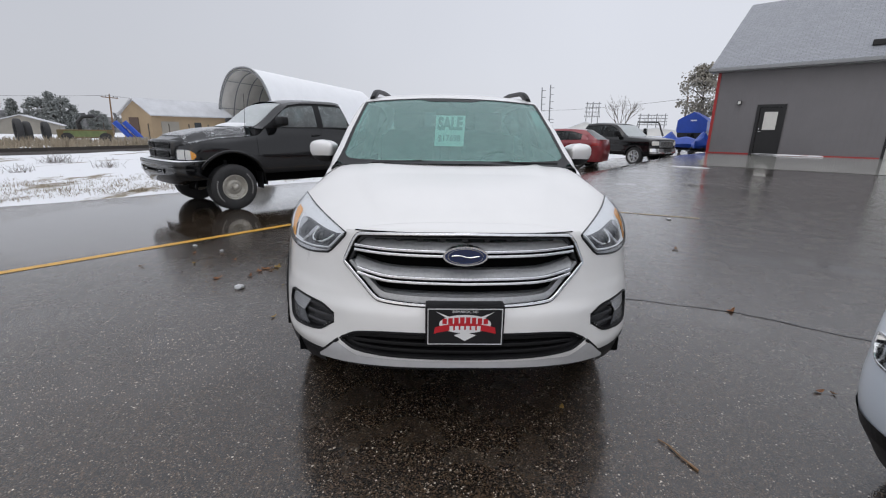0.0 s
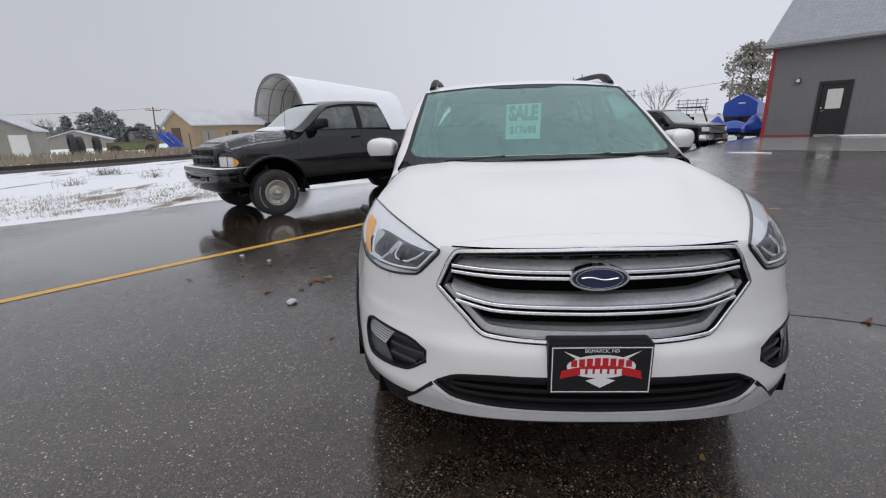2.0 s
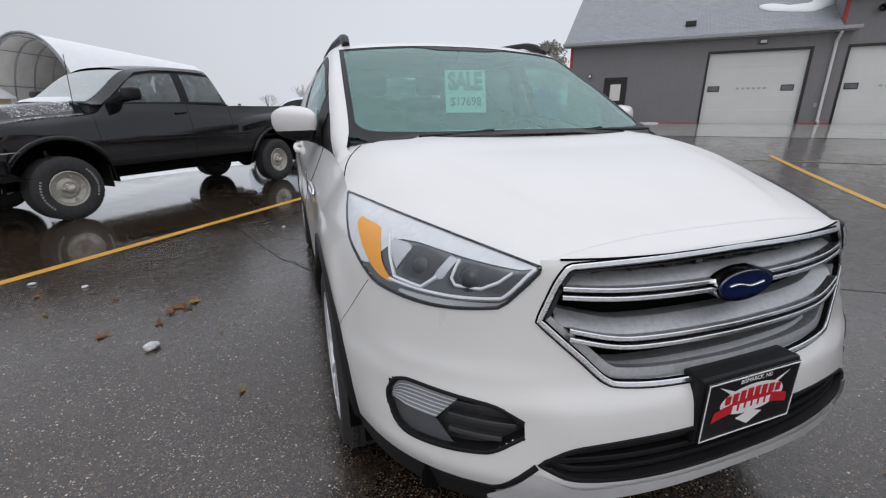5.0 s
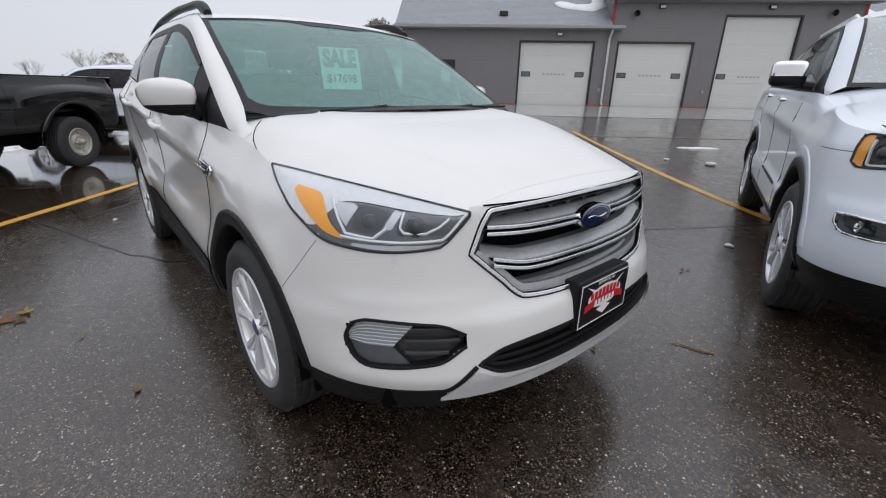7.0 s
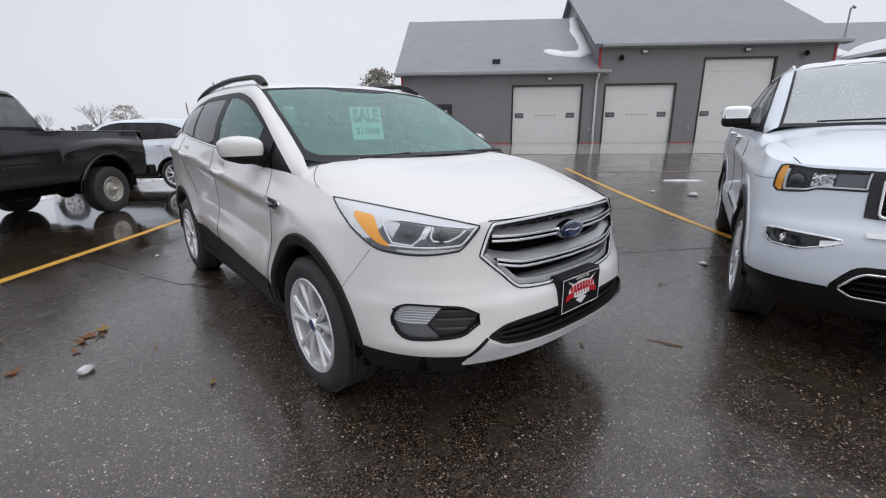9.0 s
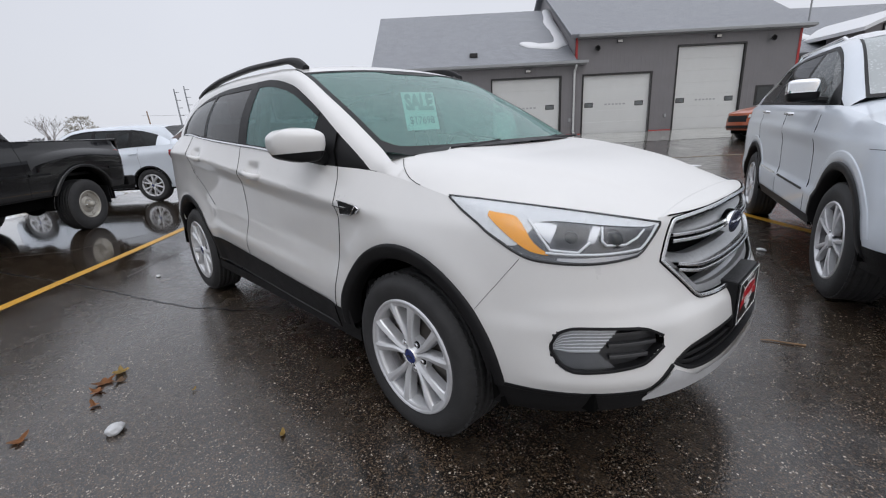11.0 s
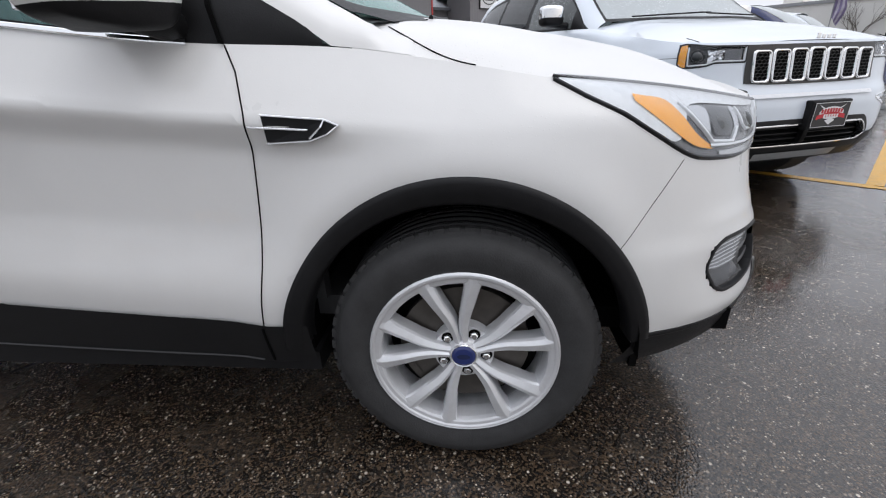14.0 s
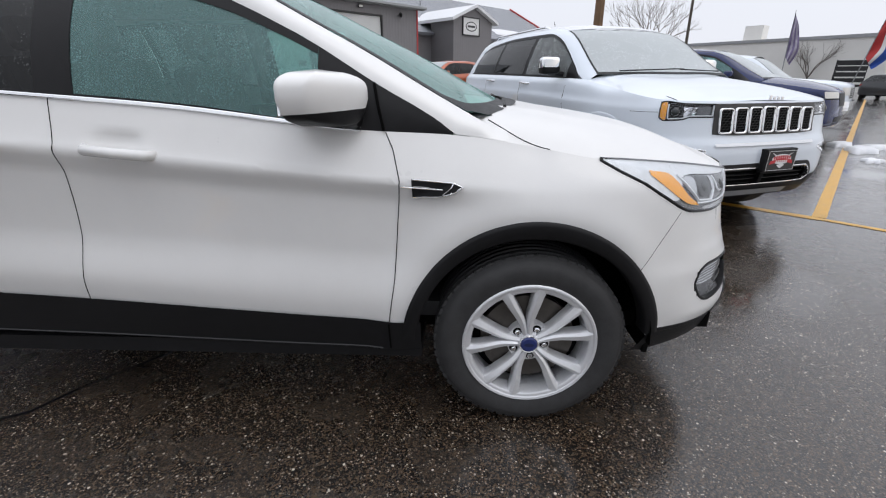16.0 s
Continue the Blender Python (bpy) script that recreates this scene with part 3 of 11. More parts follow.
    for a, z, wd in ((3.8, 3.46, 0.3), (8.73, 4.74, 0.3), (14.0, 4.74, 0.3), (-3.36, 2.3, 0.18)):
        l = thing("wall_light", "small dark flood light fixed on the siding", "wall light", "wall lights", HOUSE @ Matrix.Translation((a, 0, z)))
        part("housing", boxm(-wd / 2, wd / 2, -0.14, 0, -0.09, 0.09, bevel=0.015), M_BLACKTRIM, l)
        part("lens", boxm(-wd / 2 + 0.03, wd / 2 - 0.03, -0.152, -0.14, -0.06, 0.06), M_LAMPGLASS, l)
    for a, z in ((7.5, 4.42), (16.9, 4.5)):
        l = thing("wall_horn", "round black outdoor horn speaker on the siding", "speaker", "wall speakers", HOUSE @ Matrix.Translation((a, -0.12, z)))
        part("horn", lathe(bmesh.new(), [(-0.11, 0.15), (-0.10, 0.13), (0.06, 0.05), (0.06, 0.0)], 16), M_BLACKTRIM, l)
        l.rotation_euler.z += radians(90)
        part("bracket", boxm(0.0, 0.12, -0.03, 0.03, -0.03, 0.03), M_BLACKTRIM, l)
    for a in (11.5, 6.15):
        o = thing("outlet_box", "small grey outlet box on the siding", "outlet box", "outlet boxes", HOUSE @ Matrix.Translation((a, 0, 0.8)))
        part("cover", boxm(-0.06, 0.06, -0.06, 0, -0.09, 0.09, bevel=0.01), M_GUTTER, o)
    w = thing("window_1", "small dark window in a black frame", "window", m=HOUSE @ Matrix.Translation((16.45, 0.08, 1.15)), kind="structure")
    part("window_frame", boxm(-0.05, 0.95, -0.1, -0.02, -0.05, 1.0, bevel=0.01), M_BLACKTRIM, w)
    part("pane", boxm(0.05, 0.85, -0.112, -0.1, 0.05, 0.9), M_DARKGLASS, w)
    vent = thing("roof_vent", "low dark roof vent on the shingles", "roof vent", m=HOUSE @ Matrix.Translation((0.9, 0.6, 4.47)))
    part("cap", boxm(-0.22, 0.22, -0.25, 0.25, -0.12, 0.12, bevel=0.04), M_BLACKTRIM, vent)


build_house()


def blob_outline(cx, cy, rx, ry, n=26, seed=0.0, rag=0.25):
    return [(cx + rx * math.cos(t) * (1 + rag * noise.noise((math.cos(t) * 1.3, math.sin(t) * 1.3, seed))), cy + ry * math.sin(t) * (1 + rag * noise.noise((math.cos(t) * 1.3, math.sin(t) * 1.3, seed + 4)))) for t in (2 * math.pi * i / n for i in range(n))]


# The strip runs down the valley and curls back along the slope.
hook = [(6.30, 7.6), (5.95, 5.6), (6.05, 4.2), (6.12, 3.0), (6.0, 2.3), (5.5, 1.95), (4.7, 2.0), (4.0, 2.35), (3.65, 2.4)]
bend = []
for i in range(41):
    q = i / 40 * (len(hook) - 1)
    j = min(len(hook) - 2, int(q))
    f = q - j
    bend.append((hook[j][0] + (hook[j + 1][0] - hook[j][0]) * f, hook[j][1] + (hook[j + 1][1] - hook[j][1]) * f))
slope_dir = Vector((0, 6.6, 3.99)).normalized()
slope_up = Vector((0, -slope_dir.z, slope_dir.y))
snow_rows = []
for i, (x, y) in enumerate(bend):
    x1, y1 = bend[min(40, i + 1)]
    x0, y0 = bend[max(0, i - 1)]
    d = Vector((x1 - x0, y1 - y0)).normalized()
    c = Vector((-d.y, d.x))
    w = (0.34 + 0.10 * noise.noise((x * 1.7, y * 1.7, 2.0))) * (1.0 if i < 34 else max(0.02, 1 - ((i - 34) / 6) ** 2) ** 0.5) * (1.25 if 18 < i < 30 else 1.0)
    row = []
    for o, h in ((-1.0, 0.0), (-0.85, 0.05), (-0.3, 0.075), (0.3, 0.075), (0.85, 0.05), (1.0, 0.0)):
        row.append(Vector((min(6.36, x + c.x * w * o), -0.4, 3.87)) + slope_dir * (y + c.y * w * o) + slope_up * h)
    snow_rows.append(row)
ob = part("snow_patch", grid_faces(bmesh.new(), snow_rows), M_SNOW, smooth=True)
ob.matrix_world = HOUSE
tagged(ob, "curled strip of melting snow in the roof valley", "snow")

stripe("parking_line", -7.5, -1.6, 0.9, 8.1, 0.11, M_YELLOW, "yellow painted parking line, worn, on wet asphalt")
stripe("parking_line", 1.82, -2.28, 9.24, 6.19, 0.11, M_YELLOW, "yellow painted parking line, worn, on wet asphalt")

# ---- vehicles ----
def paint(name, color, coat=0.8, rough=0.32, metal=0.0, vary=0.05):
    return mat(name, color, rough, metal, vary=vary, scale=3.5, bump=0.015, bscale=420, coat=coat)


def wet_paint(name, color, rough, coat, beads, size, coat_rough):
    """Glossy paint with beads of melt water standing on it."""
    m = paint(name, color, coat, rough)
    nt = m.node_tree
    b = nt.nodes["Principled BSDF"]
    b.inputs["Coat Roughness"].default_value = coat_rough
    tc = nt.nodes.new("ShaderNodeTexCoord")
    vo = nt.nodes.new("ShaderNodeTexVoronoi")
    vo.inputs["Scale"].default_value = size
    pick = nt.nodes.new("ShaderNodeSeparateColor")
    lim = nt.nodes.new("ShaderNodeMapRange")
    lim.inputs["From Min"].default_value, lim.inputs["From Max"].default_value = 0.55, 0.95
    dome = nt.nodes.new("ShaderNodeMapRange")
    dome.interpolation_type = "SMOOTHSTEP"
    dome.inputs["From Min"].default_value, dome.inputs["From Max"].default_value = 0.40, 0.10
    mu = nt.nodes.new("ShaderNodeMath")
    mu.operation = "MULTIPLY"
    bp = nt.nodes.new("ShaderNodeBump")
    bp.inputs["Strength"].default_value, bp.inputs["Distance"].default_value = beads, 0.002
    k = nt.links.new
    k(tc.outputs["Object"], vo.inputs["Vector"])
    k(vo.outputs["Color"], pick.inputs[0])
    k(pick.outputs[0], lim.inputs["Value"])
    k(vo.outputs["Distance"], dome.inputs["Value"])
    k(lim.outputs[0], mu.inputs[0])
    k(dome.outputs[0], mu.inputs[1])
    k(mu.outputs[0], bp.inputs["Height"])
    k(bp.outputs[0], b.inputs["Normal"])
    k(bp.outputs[0], b.inputs["Coat Normal"])
    return m


M_WHITE = wet_paint("pearl_white_paint", (0.73, 0.725, 0.712), 0.30, 0.9, 0.08, 170, 0.04)
M_WHITETOP = wet_paint("pearl_white_paint_under_wet_snow", (0.71, 0.705, 0.692), 0.45, 0.5, 0.30, 140, 0.26)
M_BRIGHTWHITE = paint("cool_white_paint", (0.70, 0.755, 0.82))
M_BLACKPAINT = mat("black_paint", (0.006, 0.0062, 0.007), 0.07, vary=0.3, scale=3.5, spec=0.6)
M_RED = paint("dark_red_paint", (0.20, 0.012, 0.018), metal=0.2)
M_BLUE = paint("dark_blue_paint", (0.004, 0.014, 0.085), rough=0.14, coat=0.3)
M_ORANGE = paint("burnt_orange_paint", (0.42, 0.085, 0.02), metal=0.2)
M_GREYPAINT = paint("dark_grey_paint", (0.045, 0.047, 0.05), metal=0.4)
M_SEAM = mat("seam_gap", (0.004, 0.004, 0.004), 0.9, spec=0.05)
# The even teal film paints sky sheen and cabin light onto these two panes.
M_GLASS = glass_mat("wet_tinted_windscreen", (0.42, 0.72, 0.66), drops=0.20, dropscale=150, frost_or_sheen=0.30, film=(0.30, 0.54, 0.50))
M_SIDEGLASS = glass_mat("wet_side_glass", (0.42, 0.68, 0.64), drops=0.08, dropscale=140, frost_or_sheen=0.30, film=(0.28, 0.50, 0.49))
M_PRIVACY = glass_mat("dark_privacy_glass", (0.10, 0.12, 0.125), drops=0.14, dropscale=140)
M_FROST = glass_mat("snow_dusted_windscreen", (0.35, 0.42, 0.43), drops=0.32, dropscale=52, frost_or_sheen=0.60, film=(0.66, 0.70, 0.71))
M_SPATTER = glass_mat("snow_spattered_side_glass", (0.24, 0.29, 0.29), drops=0.65, dropscale=75, frost_or_sheen=0.16)
M_LENS = glass_mat("clear_lamp_lens", (0.95, 0.96, 0.97), drops=0.05, dropscale=200)
M_LAMPTOP = mat("frosted_lamp_band", (0.72, 0.735, 0.75), 0.2, vary=0.2, scale=60, bump=0.1, bscale=200)
M_LAMPMID = mat("grey_lamp_inside", (0.13, 0.135, 0.145), 0.2, 0.4, vary=0.2, scale=14)
M_LAMPDARK = mat("dark_lamp_housing", (0.03, 0.031, 0.033), 0.25, 0.5, vary=0.2)
M_LAMPCHROME = mat("lamp_reflector", (0.75, 0.76, 0.78), 0.12, 0.95, vary=0.1)
M_LAMPSILVER = mat("silvered_lamp_inside", (0.55, 0.56, 0.58), 0.2, 0.45, vary=0.12, scale=14)
M_LAMPGREY = mat("smoky_lamp_pocket", (0.045, 0.047, 0.052), 0.15, 0.2, vary=0.2, scale=14)
M_STEELWHEEL = mat("dull_tan_steel", (0.46, 0.44, 0.39), 0.45, 0.35, vary=0.25, scale=14)
M_BARRELDULL = mat("dull_wheel_barrel", (0.16, 0.16, 0.165), 0.4, 0.5, vary=0.3, scale=20)
M_BARREL = mat("silver_wheel_barrel", (0.64, 0.645, 0.66), 0.32, 0.5, vary=0.3, scale=20)
M_DRL = mat("white_light_guide", (0.74, 0.76, 0.78), 0.15, vary=0.04)
M_CAPBLUE = mat("blue_wheel_cap", (0.015, 0.030, 0.15), 0.15, vary=0.1, coat=0.8)
M_EMBLEM = mat("navy_emblem", (0.008, 0.018, 0.075), 0.15, vary=0.1, coat=0.8)
M_PLATEBLACK = mat("black_plate_board", (0.012, 0.012, 0.014), 0.3, vary=0.1)
M_PLATERED = mat("red_plate_print", (0.55, 0.02, 0.03), 0.35, vary=0.08)
M_PLATEWHITE = mat("white_plate_print", (0.82, 0.82, 0.82), 0.35, vary=0.05)
M_CARD = mat("pale_teal_card", (0.80, 0.95, 0.92), 0.6, vary=0.04)
M_INKTEAL = mat("teal_print", (0.13, 0.27, 0.25), 0.6)
M_INK = mat("dark_teal_ink", (0.03, 0.10, 0.10), 0.6)
M_WETCHROME = mat("wet_chrome", (0.66, 0.67, 0.68), 0.15, 0.95, vary=0.15, scale=60, bump=0.06, bscale=180)
M_STEEL_DARK = mat("dark_dull_steel", (0.07, 0.07, 0.072), 0.5, 0.6, vary=0.3, scale=10)
M_LETTERWHITE = mat("dirty_white_lettering", (0.34, 0.34, 0.33), 0.6, vary=0.3, scale=30)
M_BRONZE = mat("brake_steel", (0.10, 0.09, 0.08), 0.45, 0.6, vary=0.3, scale=20)


class Body:
    """A car's skin: nose at y = 0, tail at y = length; level lines give height and half width along the car."""

    def __init__(self, length, nose, tail, lines, depth=0.85, power=2.5, rear=0.6, rpower=3.0, ref=0.95):
        self.length, self.nose, self.tail, self.lines = length, curve(nose), curve(tail), [(curve(a), curve(b)) for a, b in lines]
        self.depth, self.power, self.rear, self.rpower, self.ref = depth, power, rear, rpower, ref
        self.swell = self.relief = None

    def half(self, y, z):
        more = self.swell(y, z) if self.swell else 0.0
        y = min(max(y, self.ref), self.length - 0.5)
        ks = [(f(y), g(y)) for f, g in self.lines]
        return curve(ks)(z) + more

    def side(self, y, z):
        """Half width at a place along the car."""
        w = self.half(y, z)
        d = y - self.nose(z)
        e = self.length - self.tail(z) - y
        if d < self.depth:
            w *= max(0.0, 1 - (1 - max(0.0, d) / self.depth) ** self.power) ** (1 / self.power)
        if e < self.rear:
            w *= max(0.0, 1 - (1 - max(0.0, e) / self.rear) ** self.rpower) ** (1 / self.rpower)
        return w

    def at(self, u, z, off=0.0):
        """u 0..1 round the front corner, 1..2 along the flank, 2..3 round the rear corner. Right-hand side, x > 0."""
        if off:
            e = 0.004
            a, b, c, d = self.at(u - e if u > e else 0, z), self.at(u + e, z), self.at(u, z - e), self.at(u, z + e)
            n = (d - c).cross(b - a)
            if u < e:
                n.x = 0
            n.normalize()
            return self.at(u, z) - n * off
        y0, y1 = self.nose(z), self.length - self.tail(z)
        if u <= 1:
            t = max(0.0, u) * math.pi / 2
            y = y0 + self.depth * (1 - max(0.0, math.cos(t)) ** (2 / self.power))
            p = Vector((self.half(y, z) * math.sin(t) ** (2 / self.power), y, z))
            if self.relief:
                p += Vector((math.sin(t), -math.cos(t), 0)) * self.relief(p.x, y, z)
            return p
        if u <= 2:
            y = y0 + self.depth + (u - 1) * (y1 - self.rear - y0 - self.depth)
            return Vector((self.half(y, z), y, z))
        t = (3 - u) * math.pi / 2
        y = y1 - self.rear * (1 - max(0.0, math.cos(t)) ** (2 / self.rpower))
        return Vector((self.half(y, z) * max(0.0, math.sin(t)) ** (2 / self.rpower), y, z))

    def u_of(self, x, y, z):
        """The wrap position of a point near the front corner or the flank."""
        y0, y1 = self.nose(z), self.length - self.tail(z)
        if y < y0 + self.depth:
            s = min(1.0, abs(x) / self.half(y, z)) ** (self.power / 2)
            c = min(1.0, max(0.0, 1 - (y - y0) / self.depth)) ** (self.power / 2)
            return math.atan2(s, c) / (math.pi / 2)
        return 1 + (y - y0 - self.depth) / (y1 - self.rear - y0 - self.depth)

    def u_at_x(self, x, z):
        y = self.nose(z) + 0.1
        for _ in range(8):
            s = min(1.0, abs(x) / self.half(y, z)) ** (self.power / 2)
            t = math.asin(s)
            y = self.nose(z) + self.depth * (1 - math.cos(t) ** (2 / self.power))
        return t / (math.pi / 2)

    def u_at_y(self, y, z):
        return self.u_of(self.side(y, z), y, z)


def mirrored(rows):
    return [[Vector((-p.x, p.y, p.z)) for p in r][::-1] for r in rows]


def band_patch(body, u0, u1, low, high, off, nu=16, nv=6, sides=(1, -1), thick=0.0):
    """A conformal patch between two height lines over a stretch of the wrap."""
    bm = bmesh.new()
    rows = []
    for i in range(nu + 1):
        u = u0 + (u1 - u0) * i / nu
        a, b = low(u), high(u)
        rows.append([body.at(u, a + (b - a) * j / nv, off) for j in range(nv + 1)])
    for s in sides:
        grid_faces(bm, rows if s > 0 else mirrored(rows))
    bmesh.ops.recalc_face_normals(bm, faces=bm.faces)
    if thick:
        bmesh.ops.solidify(bm, geom=bm.faces[:], thickness=thick)
    return bm


def ribbon(pts, normals, width, lift, sink):
    """A raised strip along a line: a flat top of a given width with flanks going down."""
    bm = bmesh.new()
    rows = []
    n = len(pts)
    for i in range(n):
        d = (pts[min(i + 1, n - 1)] - pts[max(i - 1, 0)]).normalized()
        c = d.cross(normals[i]).normalized()
        rows.append([pts[i] + c * (o * width) + normals[i] * h for o, h in ((-0.55, -sink), (-0.5, lift * 0.7), (-0.3, lift), (0.3, lift), (0.5, lift * 0.7), (0.55, -sink))])
    grid_faces(bm, rows)
    bmesh.ops.recalc_face_normals(bm, faces=bm.faces)
    return bm


def wrap_line(body, keys, n, off=0.0, side=1):
    """Points and outward normals along (u, z) keys on the skin."""
    segs = []
    tot = 0
    for a, b in zip(keys, keys[1:]):
        ln = (body.at(*b) - body.at(*a)).length
        segs.append((tot, ln, a, b))
        tot += ln
    pts, nor = [], []
    for i in range(n + 1):
        q = tot * i / n
        s0, ln, a, b = next((s for s in segs if q <= s[0] + s[1] + 1e-6), segs[-1])
        f = 0 if ln == 0 else (q - s0) / ln
        u, z = a[0] + (b[0] - a[0]) * f, a[1] + (b[1] - a[1]) * f
        p, p2 = body.at(u, z, off), body.at(u, z, off + 0.01)
        nn = (p2 - p).normalized()
        if side < 0:
            p, nn = Vector((-p.x, p.y, p.z)), Vector((-nn.x, nn.y, nn.z))
        pts.append(p)
        nor.append(nn)
    return pts, nor


def strip(body, keys, width, lift, n=24, sink=0.004, side=1, off=0.0):
    return ribbon(*wrap_line(body, keys, n, off, side), width, lift, sink)


def join(*bms):
    out = bms[0]
    for b in bms[1:]:
        me = bpy.data.meshes.new("tmp")
        b.to_mesh(me)
        out.from_mesh(me)
        bpy.data.meshes.remove(me)
        b.free()
    return out


def fill(outline, thick=0.0, y=0.0):
    """A flat plate from an (x, z) outline at y."""
    bm = bmesh.new()
    f = bm.faces.new([bm.verts.new((x, y, z)) for x, z in outline])
    if thick:
        r = bmesh.ops.extrude_face_region(bm, geom=[f])
        for v in r["geom"]:
            if isinstance(v, bmesh.types.BMVert):
                v.co.y += thick
    bmesh.ops.recalc_face_normals(bm, faces=bm.faces)
    return bm


def text_mesh(words, size, thick=0.0008, bold=0.0):
    """Letters in the built-in font as a mesh, centred, standing in the x-z plane and facing -y."""
    cu = bpy.data.curves.new("letters", "FONT")
    cu.body, cu.size, cu.align_x, cu.align_y = words, size, "CENTER", "CENTER"
    cu.extrude, cu.offset, cu.resolution_u = thick, bold, 3
    ob = bpy.data.objects.new("letters", cu)
    scene.collection.objects.link(ob)
    bpy.context.view_layer.update()
    me = bpy.data.meshes.new_from_object(ob.evaluated_get(bpy.context.evaluated_depsgraph_get()))
    bm = bmesh.new()
    bm.from_mesh(me)
    bmesh.ops.transform(bm, matrix=Matrix.Rotation(radians(90), 4, "X"), verts=bm.verts)
    bpy.data.objects.remove(ob)
    bpy.data.curves.remove(cu)
    bpy.data.meshes.remove(me)
    return bm


def moved(bm, m):
    bmesh.ops.transform(bm, matrix=m, verts=bm.verts)
    return bm


def tyre_mesh(r, rim, w, blocks=0):
    """Tyre turned round x; outer face at x = 0, going to x = w. Shoulder blocks where the tread shows."""
    bm = bmesh.new()
    h = r - rim
    prof = [(0.02, rim - 0.004), (0.012, rim + 0.004), (0.004, rim + 0.25 * h), (0.0, rim + 0.5 * h), (0.006, rim + 0.74 * h), (0.022, r - 0.018), (0.034, r - 0.006)]
    grooves = [0.05, w * 0.36, w * 0.5, w * 0.64, w - 0.05]
    for g in grooves:
        prof += [(g - 0.006, r - 0.001), (g - 0.004, r - 0.009), (g + 0.004, r - 0.009), (g + 0.006, r - 0.001)]
    prof += [(w - 0.034, r - 0.006), (w - 0.022, r - 0.018), (w, rim + 0.5 * h), (w - 0.02, rim)]
    lathe(bm, prof, 72)
    return bm


def tread_mesh(r, w, blocks):
    """The raised blocks round a tyre."""
    bm = bmesh.new()
    if blocks:
        for k in range(blocks):
            t = 2 * math.pi * (k + 0.5 * (0)) / blocks
            for x0, x1, dt in ((0.030, 0.05, 0.0), (0.058, w * 0.34, 0.5), (w * 0.66, w - 0.058, 0.5), (w - 0.05, w - 0.030, 0.0)):
                a = t + dt * 2 * math.pi / blocks
                q = box(bmesh.new(), x0, x1, -r * math.pi / blocks * 0.66, r * math.pi / blocks * 0.66, r - 0.012, r - 0.0012)
                moved(q, Matrix.Rotation(a, 4, "X"))
                join(bm, q)
    return bm


def spoke(bm, a0, a1, r0, r1, w0, w1, x0, x1, th):
    """A tapered bar from radius r0 at angle a0 to r1 at a1, its face at x0 bowing to x1, ridge in the middle."""
    rows = []
    for i in range(7):
        f = i / 6
        a, r = a0 + (a1 - a0) * f, r0 + (r1 - r0) * f
        w, x = (w0 + (w1 - w0) * f) / 2, x0 + (x1 - x0) * f - 0.006 * math.sin(math.pi * f)
        c = Vector((x, r * math.cos(a), r * math.sin(a)))
        d = Vector((0, -math.sin(a), math.cos(a)))
        rows.append([c - d * w + Vector((th, 0, 0)), c - d * w * 0.9 + Vector((0.004, 0, 0)), c - d * w * 0.2, c + d * w * 0.2, c + d * w * 0.9 + Vector((0.004, 0, 0)), c + d * w + Vector((th, 0, 0))])
    return grid_faces(bm, rows)


def vee_spoke(bm, a, s, rim, dish):
    """One arm of a V: leaves the hub beside its twin, parts from it and flares into the rim. Two facets meet in a ridge."""
    off = curve([(0.034, 0.0085), (0.06, 0.0105), (0.095, 0.0170), (0.15, 0.0375), (0.205, 0.0580), (0.226, 0.066)])
    half = curve([(0.034, 0.0092), (0.06, 0.0110), (0.095, 0.0138), (0.15, 0.0172), (0.182, 0.0195), (0.200, 0.0250), (0.211, 0.033), (0.226, 0.050)])
    face = curve([(0.034, 0.004 + dish), (0.06, 0.001 + dish), (0.11, dish * 0.75), (0.18, 0.003 + dish * 0.25), (0.226, 0.008)])
    rows = []
    for i in range(15):
        r = 0.034 + (0.226 - 0.034) * i / 14
        o, h, x = off(r) * s, half(r), face(r)
        k = rim / 0.2275
        sl = math.atan2((off(min(0.226, r + 0.01)) - off(max(0.034, r - 0.01))) * s, 0.02)
        row = []
        for d, dx in ((-1.0, 0.050), (-1.0, 0.013), (-0.84, 0.006), (-0.06 - 0.22 * s, 0.0), (0.06 - 0.22 * s, 0.0), (0.84, 0.006), (1.0, 0.013), (1.0, 0.050)):
            rr, oo = r - d * h * math.sin(sl) * 0.8, o + d * h * math.cos(sl)
            far = math.hypot(rr, oo)
            if far > 0.2215:
                rr, oo = rr * 0.2215 / far, oo * 0.2215 / far
            row.append(Vector((x + dx, (rr * math.cos(a) - oo * math.sin(a)) * k, (rr * math.sin(a) + oo * math.cos(a)) * k)))
        rows.append(row)
    return grid_faces(bm, rows)


